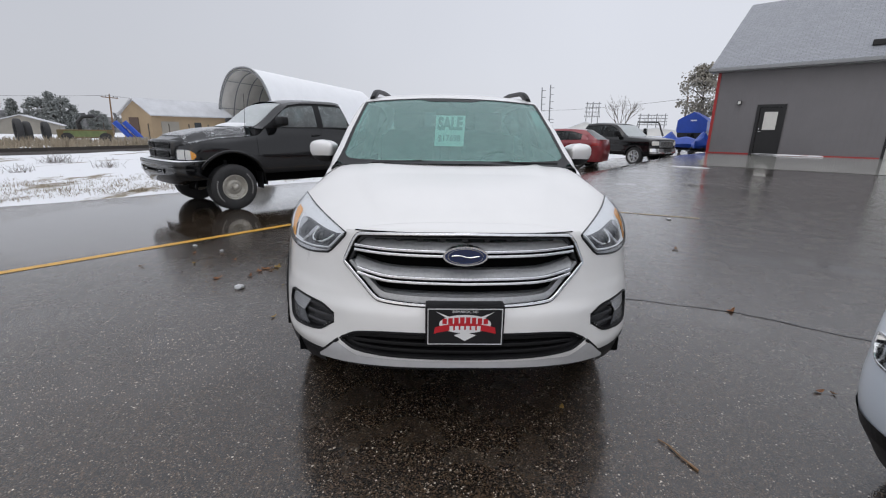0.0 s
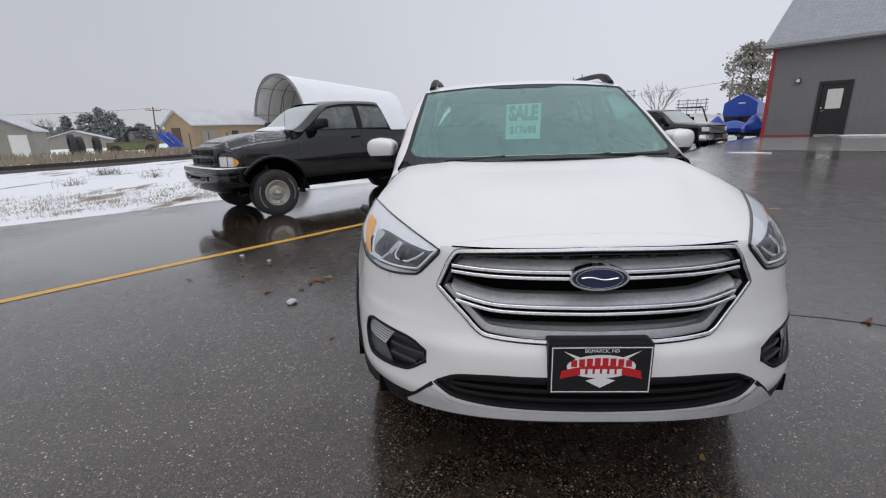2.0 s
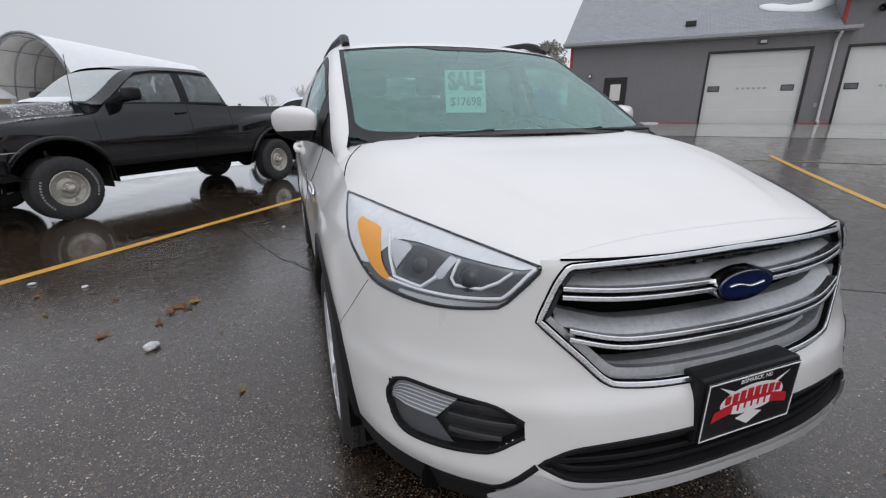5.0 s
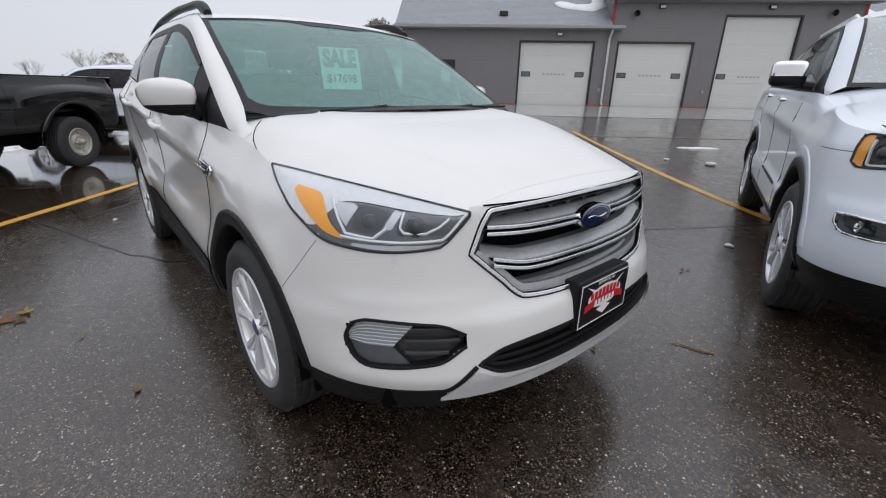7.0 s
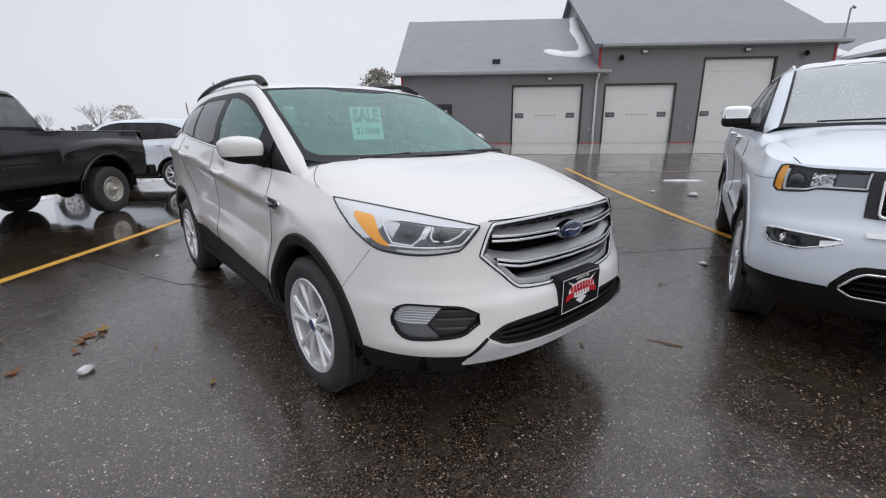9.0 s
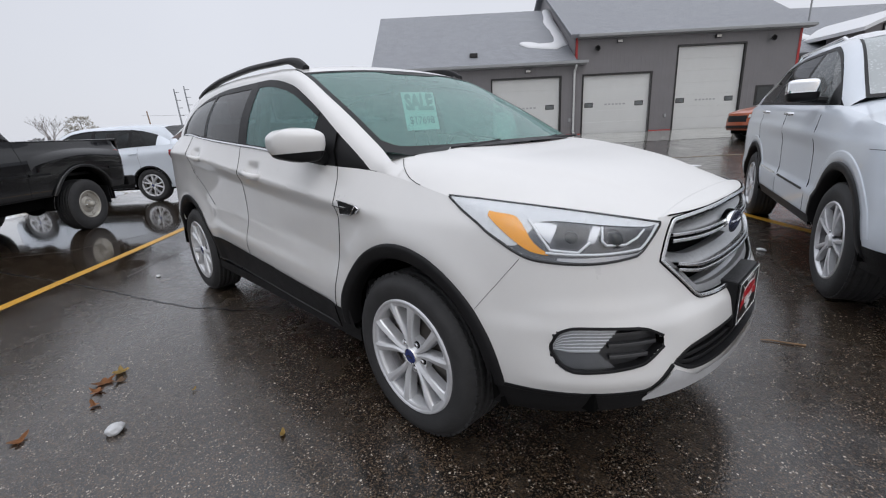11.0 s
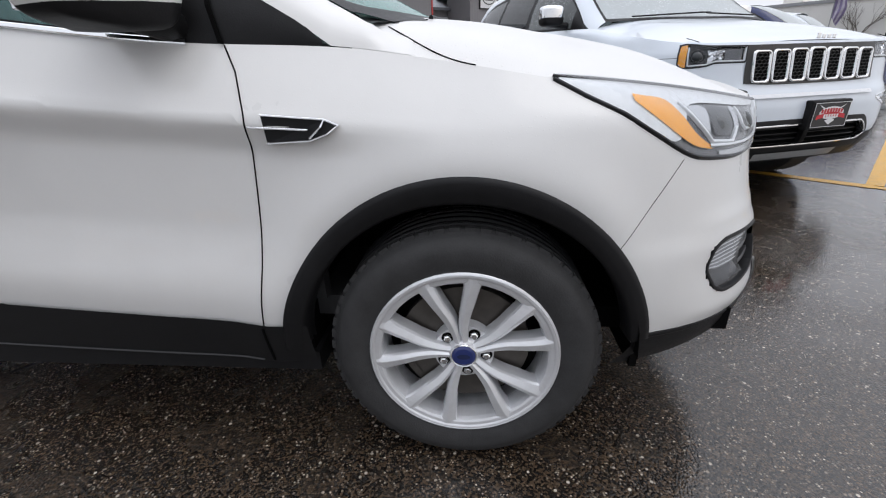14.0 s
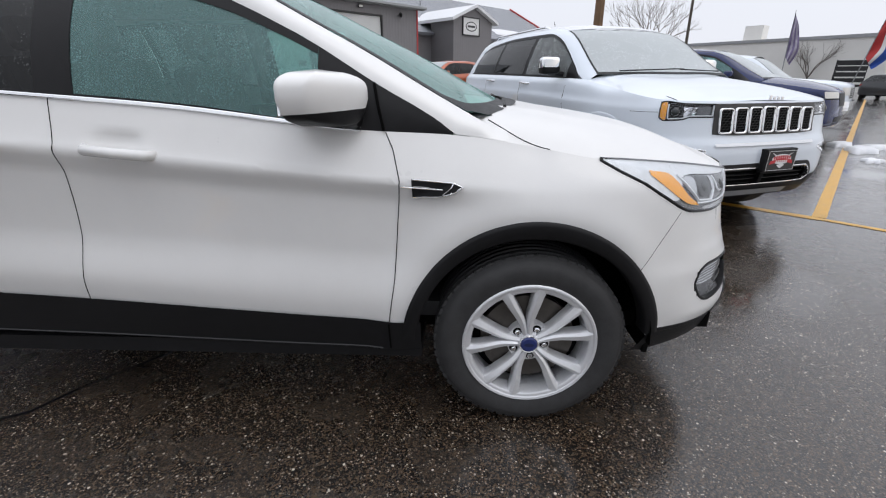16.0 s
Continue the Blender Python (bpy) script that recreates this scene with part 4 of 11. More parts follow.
def wheel(parent, x, y, z, r, rim, w, style, side, spokes=5, tread=0, turn=0.0, dish=0.0):
    """A wheel as a part of a car; side -1 for the car's x < 0 flank. The wheel's face looks along -x before it is turned."""
    hub = thing("wheel", "", "")
    for key in ("label", "category"):
        if key in hub:
            del hub[key]
    hub.parent = parent
    hub.matrix_local = Matrix.Translation((x, y, z)) @ (Matrix.Rotation(math.pi, 4, "Z") if side > 0 else Matrix.Identity(4)) @ Matrix.Rotation(turn, 4, "X")
    ty = part("tyre", tyre_mesh(r, rim, w, tread), M_RUBBER, hub, "wet black rubber tyre", smooth=True)
    if tread:
        part("tread", tread_mesh(r, w, tread), M_RUBBER, ty)["kind"] = "stuff"
    rimb = lathe(bmesh.new(), [(0.016, rim + 0.006), (0.006, rim + 0.002), (0.006, rim - 0.010), (0.03, rim - 0.016)], 56)
    part("rim_barrel", lathe(bmesh.new(), [(0.03, rim - 0.016), (0.05, rim - 0.03), (w - 0.04, rim - 0.035), (w - 0.01, rim)], 48), M_STEELWHEEL if style == "steel" else M_BARREL if style == "split" else M_BARRELDULL, hub, smooth=True)
    part("rim", rimb, M_ALLOY if style != "steel" else M_STEELWHEEL, hub, smooth=True)
    part("brake_disc", lathe(bmesh.new(), [(0.062, 0.02), (0.062, rim * 0.30), (0.070, rim * 0.34), (0.070, rim * 0.72), (0.095, rim * 0.72), (0.095, 0.02)], 36), M_BRONZE, hub)
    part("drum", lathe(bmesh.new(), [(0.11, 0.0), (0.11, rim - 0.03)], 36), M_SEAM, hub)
    cal = bmesh.new()
    spoke(cal, 0.35, -0.35, rim * 0.62, rim * 0.62, 0.07, 0.07, 0.066, 0.066, 0.03)
    part("caliper", cal, M_BRONZE, hub)
    bm = bmesh.new()
    step = 2 * math.pi / spokes
    if style == "split":
        for k in range(spokes):
            a = k * step + math.pi / 2
            for s in (-1, 1):
                vee_spoke(bm, a, s, rim, dish)
        lathe(bm, [(0.06, rim - 0.034), (0.024, rim - 0.029), (0.0135, rim - 0.026), (0.0105, rim - 0.020), (0.0085, rim - 0.006), (0.005, rim - 0.001)], 96)
    elif style == "twin":
        for k in range(spokes):
            a = k * step + math.pi / 2
            for s in (-1, 1):
                spoke(bm, a + s * 0.10 * step, a + s * 0.16 * step, 0.05, rim - 0.004, 0.026, 0.03, 0.018, 0.008, 0.04)
    elif style == "steel":
        lathe(bm, [(0.05, 0.0), (0.045, 0.055), (0.035, 0.09), (0.055, 0.13), (0.03, rim - 0.03), (0.04, rim - 0.012)], 40)
        for k in range(5):
            a = k * step + 0.3
            q = lathe(bmesh.new(), [(0.036, 0.0), (0.030, 0.022), (0.050, 0.03)], 12)
            moved(q, Matrix.Translation((0, (rim - 0.05) * math.cos(a), (rim - 0.05) * math.sin(a))))
            q.faces.ensure_lookup_table()
            join(bm, q)
    else:
        for k in range(spokes):
            spoke(bm, k * step + math.pi / 2, k * step + math.pi / 2, 0.04, rim - 0.004, 0.04, 0.06, 0.014, 0.008, 0.04)
    lathe(bm, [(0.002 + dish, 0.0), (0.002 + dish, 0.036), (0.012 + dish, 0.040), (0.020 + dish, 0.046), (0.021 + dish, 0.078), (0.05 + dish, 0.082)] if style == "split" else [(0.002, 0.0), (0.002, 0.036), (0.012, 0.048), (0.05, 0.052)], 36)
    bmesh.ops.recalc_face_normals(bm, faces=bm.faces)
    part("spokes", bm, M_ALLOY if style != "steel" else M_STEELWHEEL, hub, "silver five-spoke wheel face" if style != "steel" else "dull slotted steel wheel face", smooth=False)
    if style == "split":
        cap = lathe(bmesh.new(), [(-0.0035 + dish, 0.0), (-0.003 + dish, 0.024), (dish, 0.0305)], 28)
        part("centre_cap", cap, M_CAPBLUE, hub, "blue round centre cap")
        ring = lathe(bmesh.new(), [(dish, 0.0300), (dish - 0.0015, 0.0325), (dish + 0.003, 0.0350)], 28)
        part("cap_ring", ring, M_CHROME, hub)
        mark = fill([(0.017 * math.cos(q), 0.0075 * math.sin(q)) for q in (2 * math.pi * i / 20 for i in range(20))], 0.0, 0.0)
        moved(mark, Matrix.Translation((dish - 0.0042, 0, 0)) @ Matrix.Rotation(-turn, 4, "X") @ Matrix.Rotation(radians(-90), 4, "Z"))
        part("cap_mark", mark, M_EMBLEM, hub)
    if style == "steel":
        part("hub_dome", lathe(bmesh.new(), [(-0.05, 0.0), (-0.045, 0.035), (-0.02, 0.05), (0.04, 0.055)], 20), M_STEELWHEEL, hub, "domed locking hub", smooth=True)
    for k in range(5):
        a = k * 2 * math.pi / 5 + math.pi / 2 + math.pi / 5
        rr = 0.0585 if style == "split" else 0.056
        at = Matrix.Translation((0.004 + dish, rr * math.cos(a), rr * math.sin(a)))
        if style == "split":
            part("nut_seat", moved(lathe(bmesh.new(), [(0.0150, 0.0100), (0.0150, 0.0150), (0.0175, 0.0165)], 20), at), M_SEAM, hub)
        nut = lathe(bmesh.new(), [(0.006, 0.0), (0.006, 0.0075), (0.009, 0.0105), (0.05, 0.0105)] if style == "split" else [(0.010, 0.0), (0.010, 0.008), (0.014, 0.0115), (0.05, 0.0115)], 6)
        part("lug_nut", moved(nut, at), M_CHROME, hub)
    return hub


def flank_patch(body, y0, y1, low, high, off, sides, ny=20, nz=8):
    """A patch of the flank between two height lines, as a function of the place along the car."""
    bm = bmesh.new()
    rows = []
    for i in range(ny + 1):
        y = y0 + (y1 - y0) * i / ny
        a, b = low(y), high(y)
        rows.append([Vector((body.side(y, a + (b - a) * j / nz) + off, y, a + (b - a) * j / nz)) for j in range(nz + 1)])
    for s in sides:
        grid_faces(bm, rows if s > 0 else mirrored(rows))
    bmesh.ops.recalc_face_normals(bm, faces=bm.faces)
    return bm


def arch_ring(body, yc, zc, r0, r1, a0, a1, off, side, n=30, lip=0.07, top=0.0):
    """Wheel-arch moulding: a conformal ring between two radii, rolled in at the inner edge. Angles from straight ahead, over the top."""
    bm = bmesh.new()
    rows = []
    for i in range(n + 1):
        a = a0 + (a1 - a0) * i / n
        row = []
        for k, (r, o) in enumerate(((r1 + 0.002, -0.004), (r1, off * 0.8), (r1 - 0.012, off), ((r0 + r1) / 2, off), (r0 + 0.008, off), (r0, off - 0.008), (r0 - 0.004, off - lip))):
            rr = r + (top * math.sin(a) ** 4 if k < 4 else 0)
            y, z = yc - rr * math.cos(a), zc + rr * math.sin(a)
            x = body.side(y, z)
            row.append(Vector((side * (x + o), y, z)))
        rows.append(row)
    grid_faces(bm, rows)
    bmesh.ops.recalc_face_normals(bm, faces=bm.faces)
    return bm


def well(yc, zc, r, x0, x1, side):
    """The dark liner inside a wheel arch."""
    bm = bmesh.new()
    rows = []
    for i in range(19):
        a = math.pi * i / 18
        rows.append([Vector((side * x, yc - r * math.cos(a), zc + r * math.sin(a))) for x in (x0, x1)])
    grid_faces(bm, rows)
    c = [bm.verts.new((side * x0, yc - r * math.cos(a), zc + r * math.sin(a))) for a in (math.pi * i / 18 for i in range(19))]
    bm.faces.new(c)
    return bm


def lerp_line(keys, y):
    """A point on a (y, x, z) line at y."""
    return Vector((curve([(k[0], k[1]) for k in keys])(y), y, curve([(k[0], k[2]) for k in keys])(y)))


def seat(parent, x, y, z, material, w=0.5):
    s = part("seat", boxm(x - w / 2, x + w / 2, y, y + 0.5, z, z + 0.16, bevel=0.05), material, parent)
    bm = boxm(-w / 2, w / 2, -0.07, 0.07, 0, 0.62, bevel=0.05)
    moved(bm, Matrix.Translation((x, y + 0.52, z + 0.08)) @ Matrix.Rotation(radians(-14), 4, "X"))
    part("backrest", bm, material, s)
    bm = boxm(-0.13, 0.13, -0.05, 0.05, 0, 0.17, bevel=0.04)
    moved(bm, Matrix.Translation((x, y + 0.68, z + 0.72)) @ Matrix.Rotation(radians(-14), 4, "X"))
    part("headrest", bm, material, s)

# ---- the white compact SUV for sale ----
SUV = Body(
    4.52,
    nose=[(0.28, 0.05), (0.37, -0.005), (0.45, -0.01), (0.52, -0.005), (0.60, 0.008), (0.66, 0.038), (0.75, 0.06), (0.85, 0.078), (0.92, 0.088), (0.96, 0.12), (1.0, 0.14)],
    tail=[(0.35, 0.06), (0.6, 0.0), (0.95, 0.06), (1.25, 0.16)],
    lines=[
        ([(0.95, 0.30), (2.6, 0.345), (4.4, 0.38)], [(0.95, 0.865), (2.6, 0.862), (4.4, 0.83)]),
        ([(0.95, 0.42), (1.43, 0.435), (2.9, 0.52), (4.4, 0.56)], [(0.95, 0.893), (2.6, 0.885), (4.4, 0.86)]),
        ([(0.95, 0.50), (1.43, 0.51), (2.8, 0.605), (4.4, 0.63)], [(0.95, 0.898), (2.6, 0.897), (4.4, 0.87)]),
        ([(0.95, 0.68), (2.6, 0.76), (4.4, 0.82)], [(0.95, 0.893), (1.6, 0.872), (2.6, 0.868), (3.4, 0.885), (4.4, 0.865)]),
        ([(0.95, 0.84), (1.4, 0.865), (2.1, 0.92), (2.6, 0.965), (3.65, 1.06), (4.4, 1.08)], [(0.95, 0.884), (1.4, 0.875), (2.6, 0.882), (3.5, 0.890), (4.4, 0.862)]),
        ([(0.95, 0.90), (1.4, 0.935), (2.1, 1.0), (2.6, 1.045), (3.65, 1.14), (4.4, 1.15)], [(0.95, 0.874), (1.4, 0.894), (2.6, 0.905), (3.5, 0.905), (4.4, 0.86)]),
        ([(0.95, 0.925), (1.4, 0.955), (2.1, 1.022), (2.6, 1.067), (3.65, 1.16), (4.4, 1.17)], [(0.95, 0.864), (1.4, 0.884), (2.6, 0.893), (3.5, 0.893), (4.4, 0.85)]),
        ([(0.95, 1.035), (1.21, 1.072), (1.5, 1.088), (2.1, 1.157), (2.6, 1.195), (3.2, 1.24), (3.6, 1.275), (4.4, 1.27)], [(0.95, 0.795), (1.21, 0.803), (1.6, 0.83), (2.6, 0.845), (3.5, 0.82), (4.4, 0.74)]),
    ],
    power=2.7,
)


def hump(v, c, w):
    return math.exp(-(((v - c) / w) ** 2))


def suv_relief(x, y, z):
    """The bumper's crest below the lamps, the hollow round the fog lamps, and the lip under them."""
    side_on = smooth01((x - 0.44) / 0.14) * (1 - smooth01((y - 0.30) / 0.16))
    return side_on * (0.004 * hump(z, 0.665, 0.030) - 0.007 * hump(z, 0.560, 0.055)) + (1 - smooth01((y - 0.30) / 0.16)) * smooth01((x - 0.30) / 0.2) * 0.006 * hump(z, 0.440, 0.028)


SUV_CREASE = curve([(1.30, 0.930), (1.37, 0.938), (1.62, 0.966), (1.88, 0.990), (2.31, 1.033), (2.9, 1.090), (3.45, 1.142)])


def suv_swell(y, z):
    """The wings swell softly round both wheel arches; below the doors' crease the skin tucks in."""
    below = max(0.0, SUV_CREASE(min(3.45, max(1.3, y))) - z)
    out = -0.0080 * (1 - math.exp(-below / 0.040)) * math.exp(-((below / 0.24) ** 2)) * smooth01((y - 1.30) / 0.12) * smooth01((3.55 - y) / 0.2)
    for c in (0.93, 3.62):
        r = math.hypot(y - c, z - 0.346)
        out += 0.016 * hump(r, 0.490, 0.075) * smooth01((r - 0.2) / 0.1)
    for yh, zh in ((2.255, 1.046), (3.25, 1.133)):
        out -= 0.017 * math.exp(-(((y - yh) / 0.075) ** 4) - (((z - zh) / 0.034) ** 4))
    return out * smooth01((y - 0.45) / 0.2)


SUV.relief, SUV.swell = suv_relief, suv_swell
SUV_TOP = curve([(0.0, 0.930), (0.16, 0.930), (0.30, 0.940), (0.5, 0.963), (0.744, 0.999), (0.95, 1.035), (1.21, 1.072), (1.5, 1.088), (2.1, 1.157), (2.6, 1.195), (3.2, 1.24), (3.6, 1.275), (4.4, 1.27), (4.52, 1.26)])
SUV_LOW = curve([(0.0, 0.385), (0.2, 0.385), (0.46, 0.395), (0.6, 0.31), (1.4, 0.31), (2.6, 0.345), (3.9, 0.37), (4.52, 0.40)])
SUV_CLAD = curve([(1.0, 0.42), (1.43, 0.435), (2.9, 0.52), (3.3, 0.53)])
SUV_CROWN = curve([(0.045, 0.0), (0.085, 0.007), (0.13, 0.022), (0.25, 0.057), (0.5, 0.092), (0.8, 0.099), (1.15, 0.080)])
FRONT_AXLE, REAR_AXLE, HUB_Z = 0.93, 3.62, 0.346
# Windscreen and roof edge, and the top edge of the side windows: (y, x, z).
SUV_RAIL = [(1.10, 0.765, 1.105), (1.184, 0.737, 1.146), (1.6, 0.692, 1.375), (2.044, 0.645, 1.572), (2.4, 0.60, 1.612), (3.0, 0.595, 1.628), (3.6, 0.585, 1.615), (4.15, 0.56, 1.55)]
SUV_SASH = [(1.21, 0.803, 1.071), (1.235, 0.802, 1.098), (1.455, 0.778, 1.225), (1.70, 0.748, 1.37), (2.0, 0.708, 1.495), (2.3, 0.688, 1.545), (2.96, 0.672, 1.556), (3.43, 0.672, 1.525), (3.80, 0.69, 1.45), (4.15, 0.70, 1.33)]
SUV_ROOF = curve([(2.0, 1.595), (2.1, 1.605), (2.4, 1.645), (2.9, 1.665), (3.5, 1.65), (4.15, 1.575)])


def suv_square(y):
    """The bonnet is round at the nose and squarer towards the windscreen."""
    return 3.0 + 5.0 * smooth01((y - 0.4) / 0.65)


def suv_hood_z(x, y):
    xe = SUV.side(y, SUV_TOP(y))
    return SUV_TOP(y) + SUV_CROWN(y) * (1 - min(1.0, abs(x) / xe) ** suv_square(y))


def build_suv():
    car = thing("suv", "pearl white compact suv for sale, wet with melting snow", "car", m=pose(0, 0, 0))
    B = SUV
    xu = lambda u: B.at(u, 0.8).x  # noqa: E731
    g_low, g_high = curve([(0.0, 0.640), (0.2, 0.645), (0.345, 0.657), (0.42, 0.722), (0.50, 0.80)]), curve([(0.0, 0.927), (0.25, 0.924), (0.45, 0.916), (0.475, 0.86), (0.50, 0.801)])
    grille = (B.u_at_x(0.50, 0.8), lambda u: g_low(xu(u)), lambda u: g_high(xu(u)))
    xl = lambda u: B.at(u, 0.48).x  # noqa: E731
    i_low, i_high = curve([(0.0, 0.428), (0.3, 0.432), (0.45, 0.448), (0.52, 0.482)]), curve([(0.0, 0.535), (0.3, 0.533), (0.44, 0.522), (0.52, 0.484)])
    intake = (B.u_at_x(0.52, 0.48), lambda u: i_low(xl(u)), lambda u: i_high(xl(u)))
    f0, f1 = B.u_at_x(0.55, 0.56), B.u_at_x(0.805, 0.56)
    fl, fh = curve([(0, 0.545), (0.24, 0.497), (0.8, 0.482), (0.97, 0.515), (1, 0.545)]), curve([(0, 0.578), (0.2, 0.612), (0.75, 0.622), (0.95, 0.60), (1, 0.565)])
    fog = (f0, f1, lambda u: fl((u - f0) / (f1 - f0)), lambda u: fh((u - f0) / (f1 - f0)))
    h0, h1 = B.u_of(0.49, 0.165, 0.92), B.u_of(0.80, 0.744, 0.999)
    hb = (B.u_of(0.555, 0.215, 0.82) - h0) / (h1 - h0)
    hc = (B.u_of(0.78, 0.41, 0.815) - h0) / (h1 - h0)
    hl, hh = curve([(0, 0.905), (hb * 0.5, 0.858), (hb, 0.825), ((hb + hc) / 2, 0.812), (hc, 0.824), (hc + (1 - hc) * 0.5, 0.890), (1, 0.996)]), curve([(0, 0.915), (0.06, 0.925), (0.5, 0.952), (1, 0.999)])
    lamp = (h0, h1, lambda u: hl((u - h0) / (h1 - h0)), lambda u: hh((u - h0) / (h1 - h0)))

    # Skin, sorted into bumper, wings, doors and quarters.
    seams = [1.40, 2.44, 3.42, 4.05]
    us = [i / 84 for i in range(84)]
    y = B.at(1.0, 0.7).y
    ys = []
    while y < 3.9:
        ys.append(y)
        y += 0.02
    ys = sorted([q for q in ys if all(abs(q - s) > 0.008 for s in seams)] + [s for s in seams if s < 3.9])
    us += [B.u_at_y(q, 0.7) for q in ys] + [2 + i / 16 for i in range(17)]
    levels = [i / 54 for i in range(55)]
    grid = []
    for u in us:
        yy = B.at(u, 0.7).y
        lo, hi = SUV_LOW(yy), SUV_TOP(yy)
        for _ in range(3):
            hi = SUV_TOP(B.at(u, hi).y)
        zz = [lo + (hi - lo) * v for v in levels]
        if 1.34 < yy < 3.5:
            t = SUV_CREASE(min(3.45, yy))
            zz[min(range(len(zz)), key=lambda i: abs(zz[i] - t))] = t
        if h0 < u < h1:
            t = lamp[2](u)
            zz[min(range(len(zz)), key=lambda i: abs(zz[i] - t))] = t
        for a, b, f, g in ((0.0, *grille), (0.0, *intake), fog):
            if a - 0.02 <= u <= b + 0.02:
                uu = min(max(u, a), b)
                for t in (f(uu), g(uu)):
                    k = min(range(len(zz)), key=lambda i: abs(zz[i] - t))
                    zz[k] = t
        grid.append([B.at(u, z) for z in zz])
    groups = {k: [] for k in ("front_bumper", "front_wing", "front_door", "rear_door", "rear_quarter", "tail")}
    for i in range(len(us) - 1):
        uc = (us[i] + us[i + 1]) / 2
        for j in range(len(levels) - 1):
            c = (grid[i][j] + grid[i + 1][j + 1]) / 2
            if math.hypot(c.y - FRONT_AXLE, c.z - HUB_Z) < 0.425 or math.hypot(c.y - REAR_AXLE, c.z - HUB_Z) < 0.425:
                continue
            if uc < grille[0] and grille[1](uc) < c.z < grille[2](uc) or uc < intake[0] and intake[1](uc) < c.z < intake[2](uc):
                continue
            if h0 < uc < h1 and c.z > lamp[2](uc) + 0.003:
                continue
            if any(a < uc < b and lo(uc) < c.z < hi(uc) for a, b, lo, hi in (fog,)):
                continue
            if 1.0 < c.y < 3.3 and c.z < SUV_CLAD(c.y):
                continue
            if c.y < 0.45 + max(0.0, 0.825 - c.z) * 0.83 and c.z < 0.93:
                g = "front_bumper"
            else:
                g = "front_wing" if c.y < 1.4 else "front_door" if c.y < 2.44 else "rear_door" if c.y < 3.42 and math.hypot(c.y - REAR_AXLE, c.z - HUB_Z) > 0.52 else "rear_quarter" if c.y < 4.05 else "tail"
            groups[g].append((i, j))
    for g, cells in groups.items():
        for sgn in ((1,) if g in ("front_bumper", "tail") else (1, -1)):
            bm = bmesh.new()
            made = {}
            for sg in ((1, -1) if g in ("front_bumper", "tail") else (sgn,)):
                for i, j in cells:
                    q = []
                    for a, b in ((i, j), (i + 1, j), (i + 1, j + 1), (i, j + 1)):
                        key = (a, b, sg if us[a] > 0 else 1)
                        if key not in made:
                            p = grid[a][b]
                            made[key] = bm.verts.new((p.x * sg, p.y, p.z))
                        q.append(made[key])
                    try:
                        bm.faces.new(q if sg < 0 else q[::-1])
                    except ValueError:
                        pass
            bmesh.ops.recalc_face_normals(bm, faces=bm.faces)
            part(g, bm, M_WHITE, car, smooth=True)

    # Bonnet: its edge runs straight from the grille's corner to the tail of the headlamp.
    e0, e1 = B.at(h0, lamp[3](h0)), B.at(h1, lamp[3](h1))

    def bonnet_edge(y):
        f = min(1.0, max(0.0, (y - e0.y) / (e1.y - e0.y)))
        return e0.lerp(e1, f) + Vector((0.020, 0, 0.008)) * math.sin(math.pi * f)

    edge = []
    for u, g in zip(us, grid):
        p = g[-1]
        if u > 0.06 and p.y < 1.17:
            if h0 < u < h1:
                q = bonnet_edge(p.y)
                p = Vector((q.x, p.y, q.z))
            edge.append(p)
    rows = []
    for p in edge:
        rows.append([Vector((p.x * k / 28, p.y, p.z + SUV_CROWN(p.y) * (1 - abs(k / 28) ** suv_square(p.y)) + 0.009 * (1 - smooth01((abs(k / 28) - 0.60) / 0.09)) * smooth01((p.y - 0.12) / 0.35))) for k in range(-28, 29)])
    part("bonnet", grid_faces(bmesh.new(), rows), M_WHITETOP, car, smooth=True)
    hs = []
    for y in [0.90 + 0.0103 * i for i in range(20)]:
        xe = B.side(y, SUV_TOP(y))
        k = 1.0 - 0.12 * max(0.0, (y - 0.90) / 0.2) ** 2.2
        hs.append(Vector((xe * k, y, SUV_TOP(y) + SUV_CROWN(y) * (1 - k ** suv_square(y)) + 0.0015)))
    for s in (1, -1):
        part("seam", ribbon([Vector((p.x * s, p.y, p.z)) for p in hs], [Vector((0.5 * s, 0, 0.86))] * len(hs), 0.0022, 0.0008, 0.003), M_SEAM, car)
    lip = [B.at(u, 0.929) for u in [grille[0] * 0.9 * i / 20 for i in range(-20, 21)] if u >= 0]
    lip = [Vector((-p.x, p.y, p.z)) for p in lip[:0:-1]] + lip
    part("seam", ribbon([p + Vector((0, -0.001, 0.003)) for p in lip], [Vector((0, -0.8, 0.6))] * len(lip), 0.004, 0.0010, 0.004), M_SEAM, car)

    # Grille: recessed black mesh, satin blades, chrome bars and surround.
    gw = grille[0]
    part("grille_mesh", band_patch(B, 0, gw, grille[1], grille[2], -0.09, 22, 6), M_SEAM, car, "black slotted radiator mesh")
    bar_a = curve([(0.0, 0.848), (0.3, 0.853), (0.45, 0.862), (0.5, 0.866)])
    bar_b = curve([(0.0, 0.738), (0.3, 0.744), (0.43, 0.768), (0.5, 0.79)])

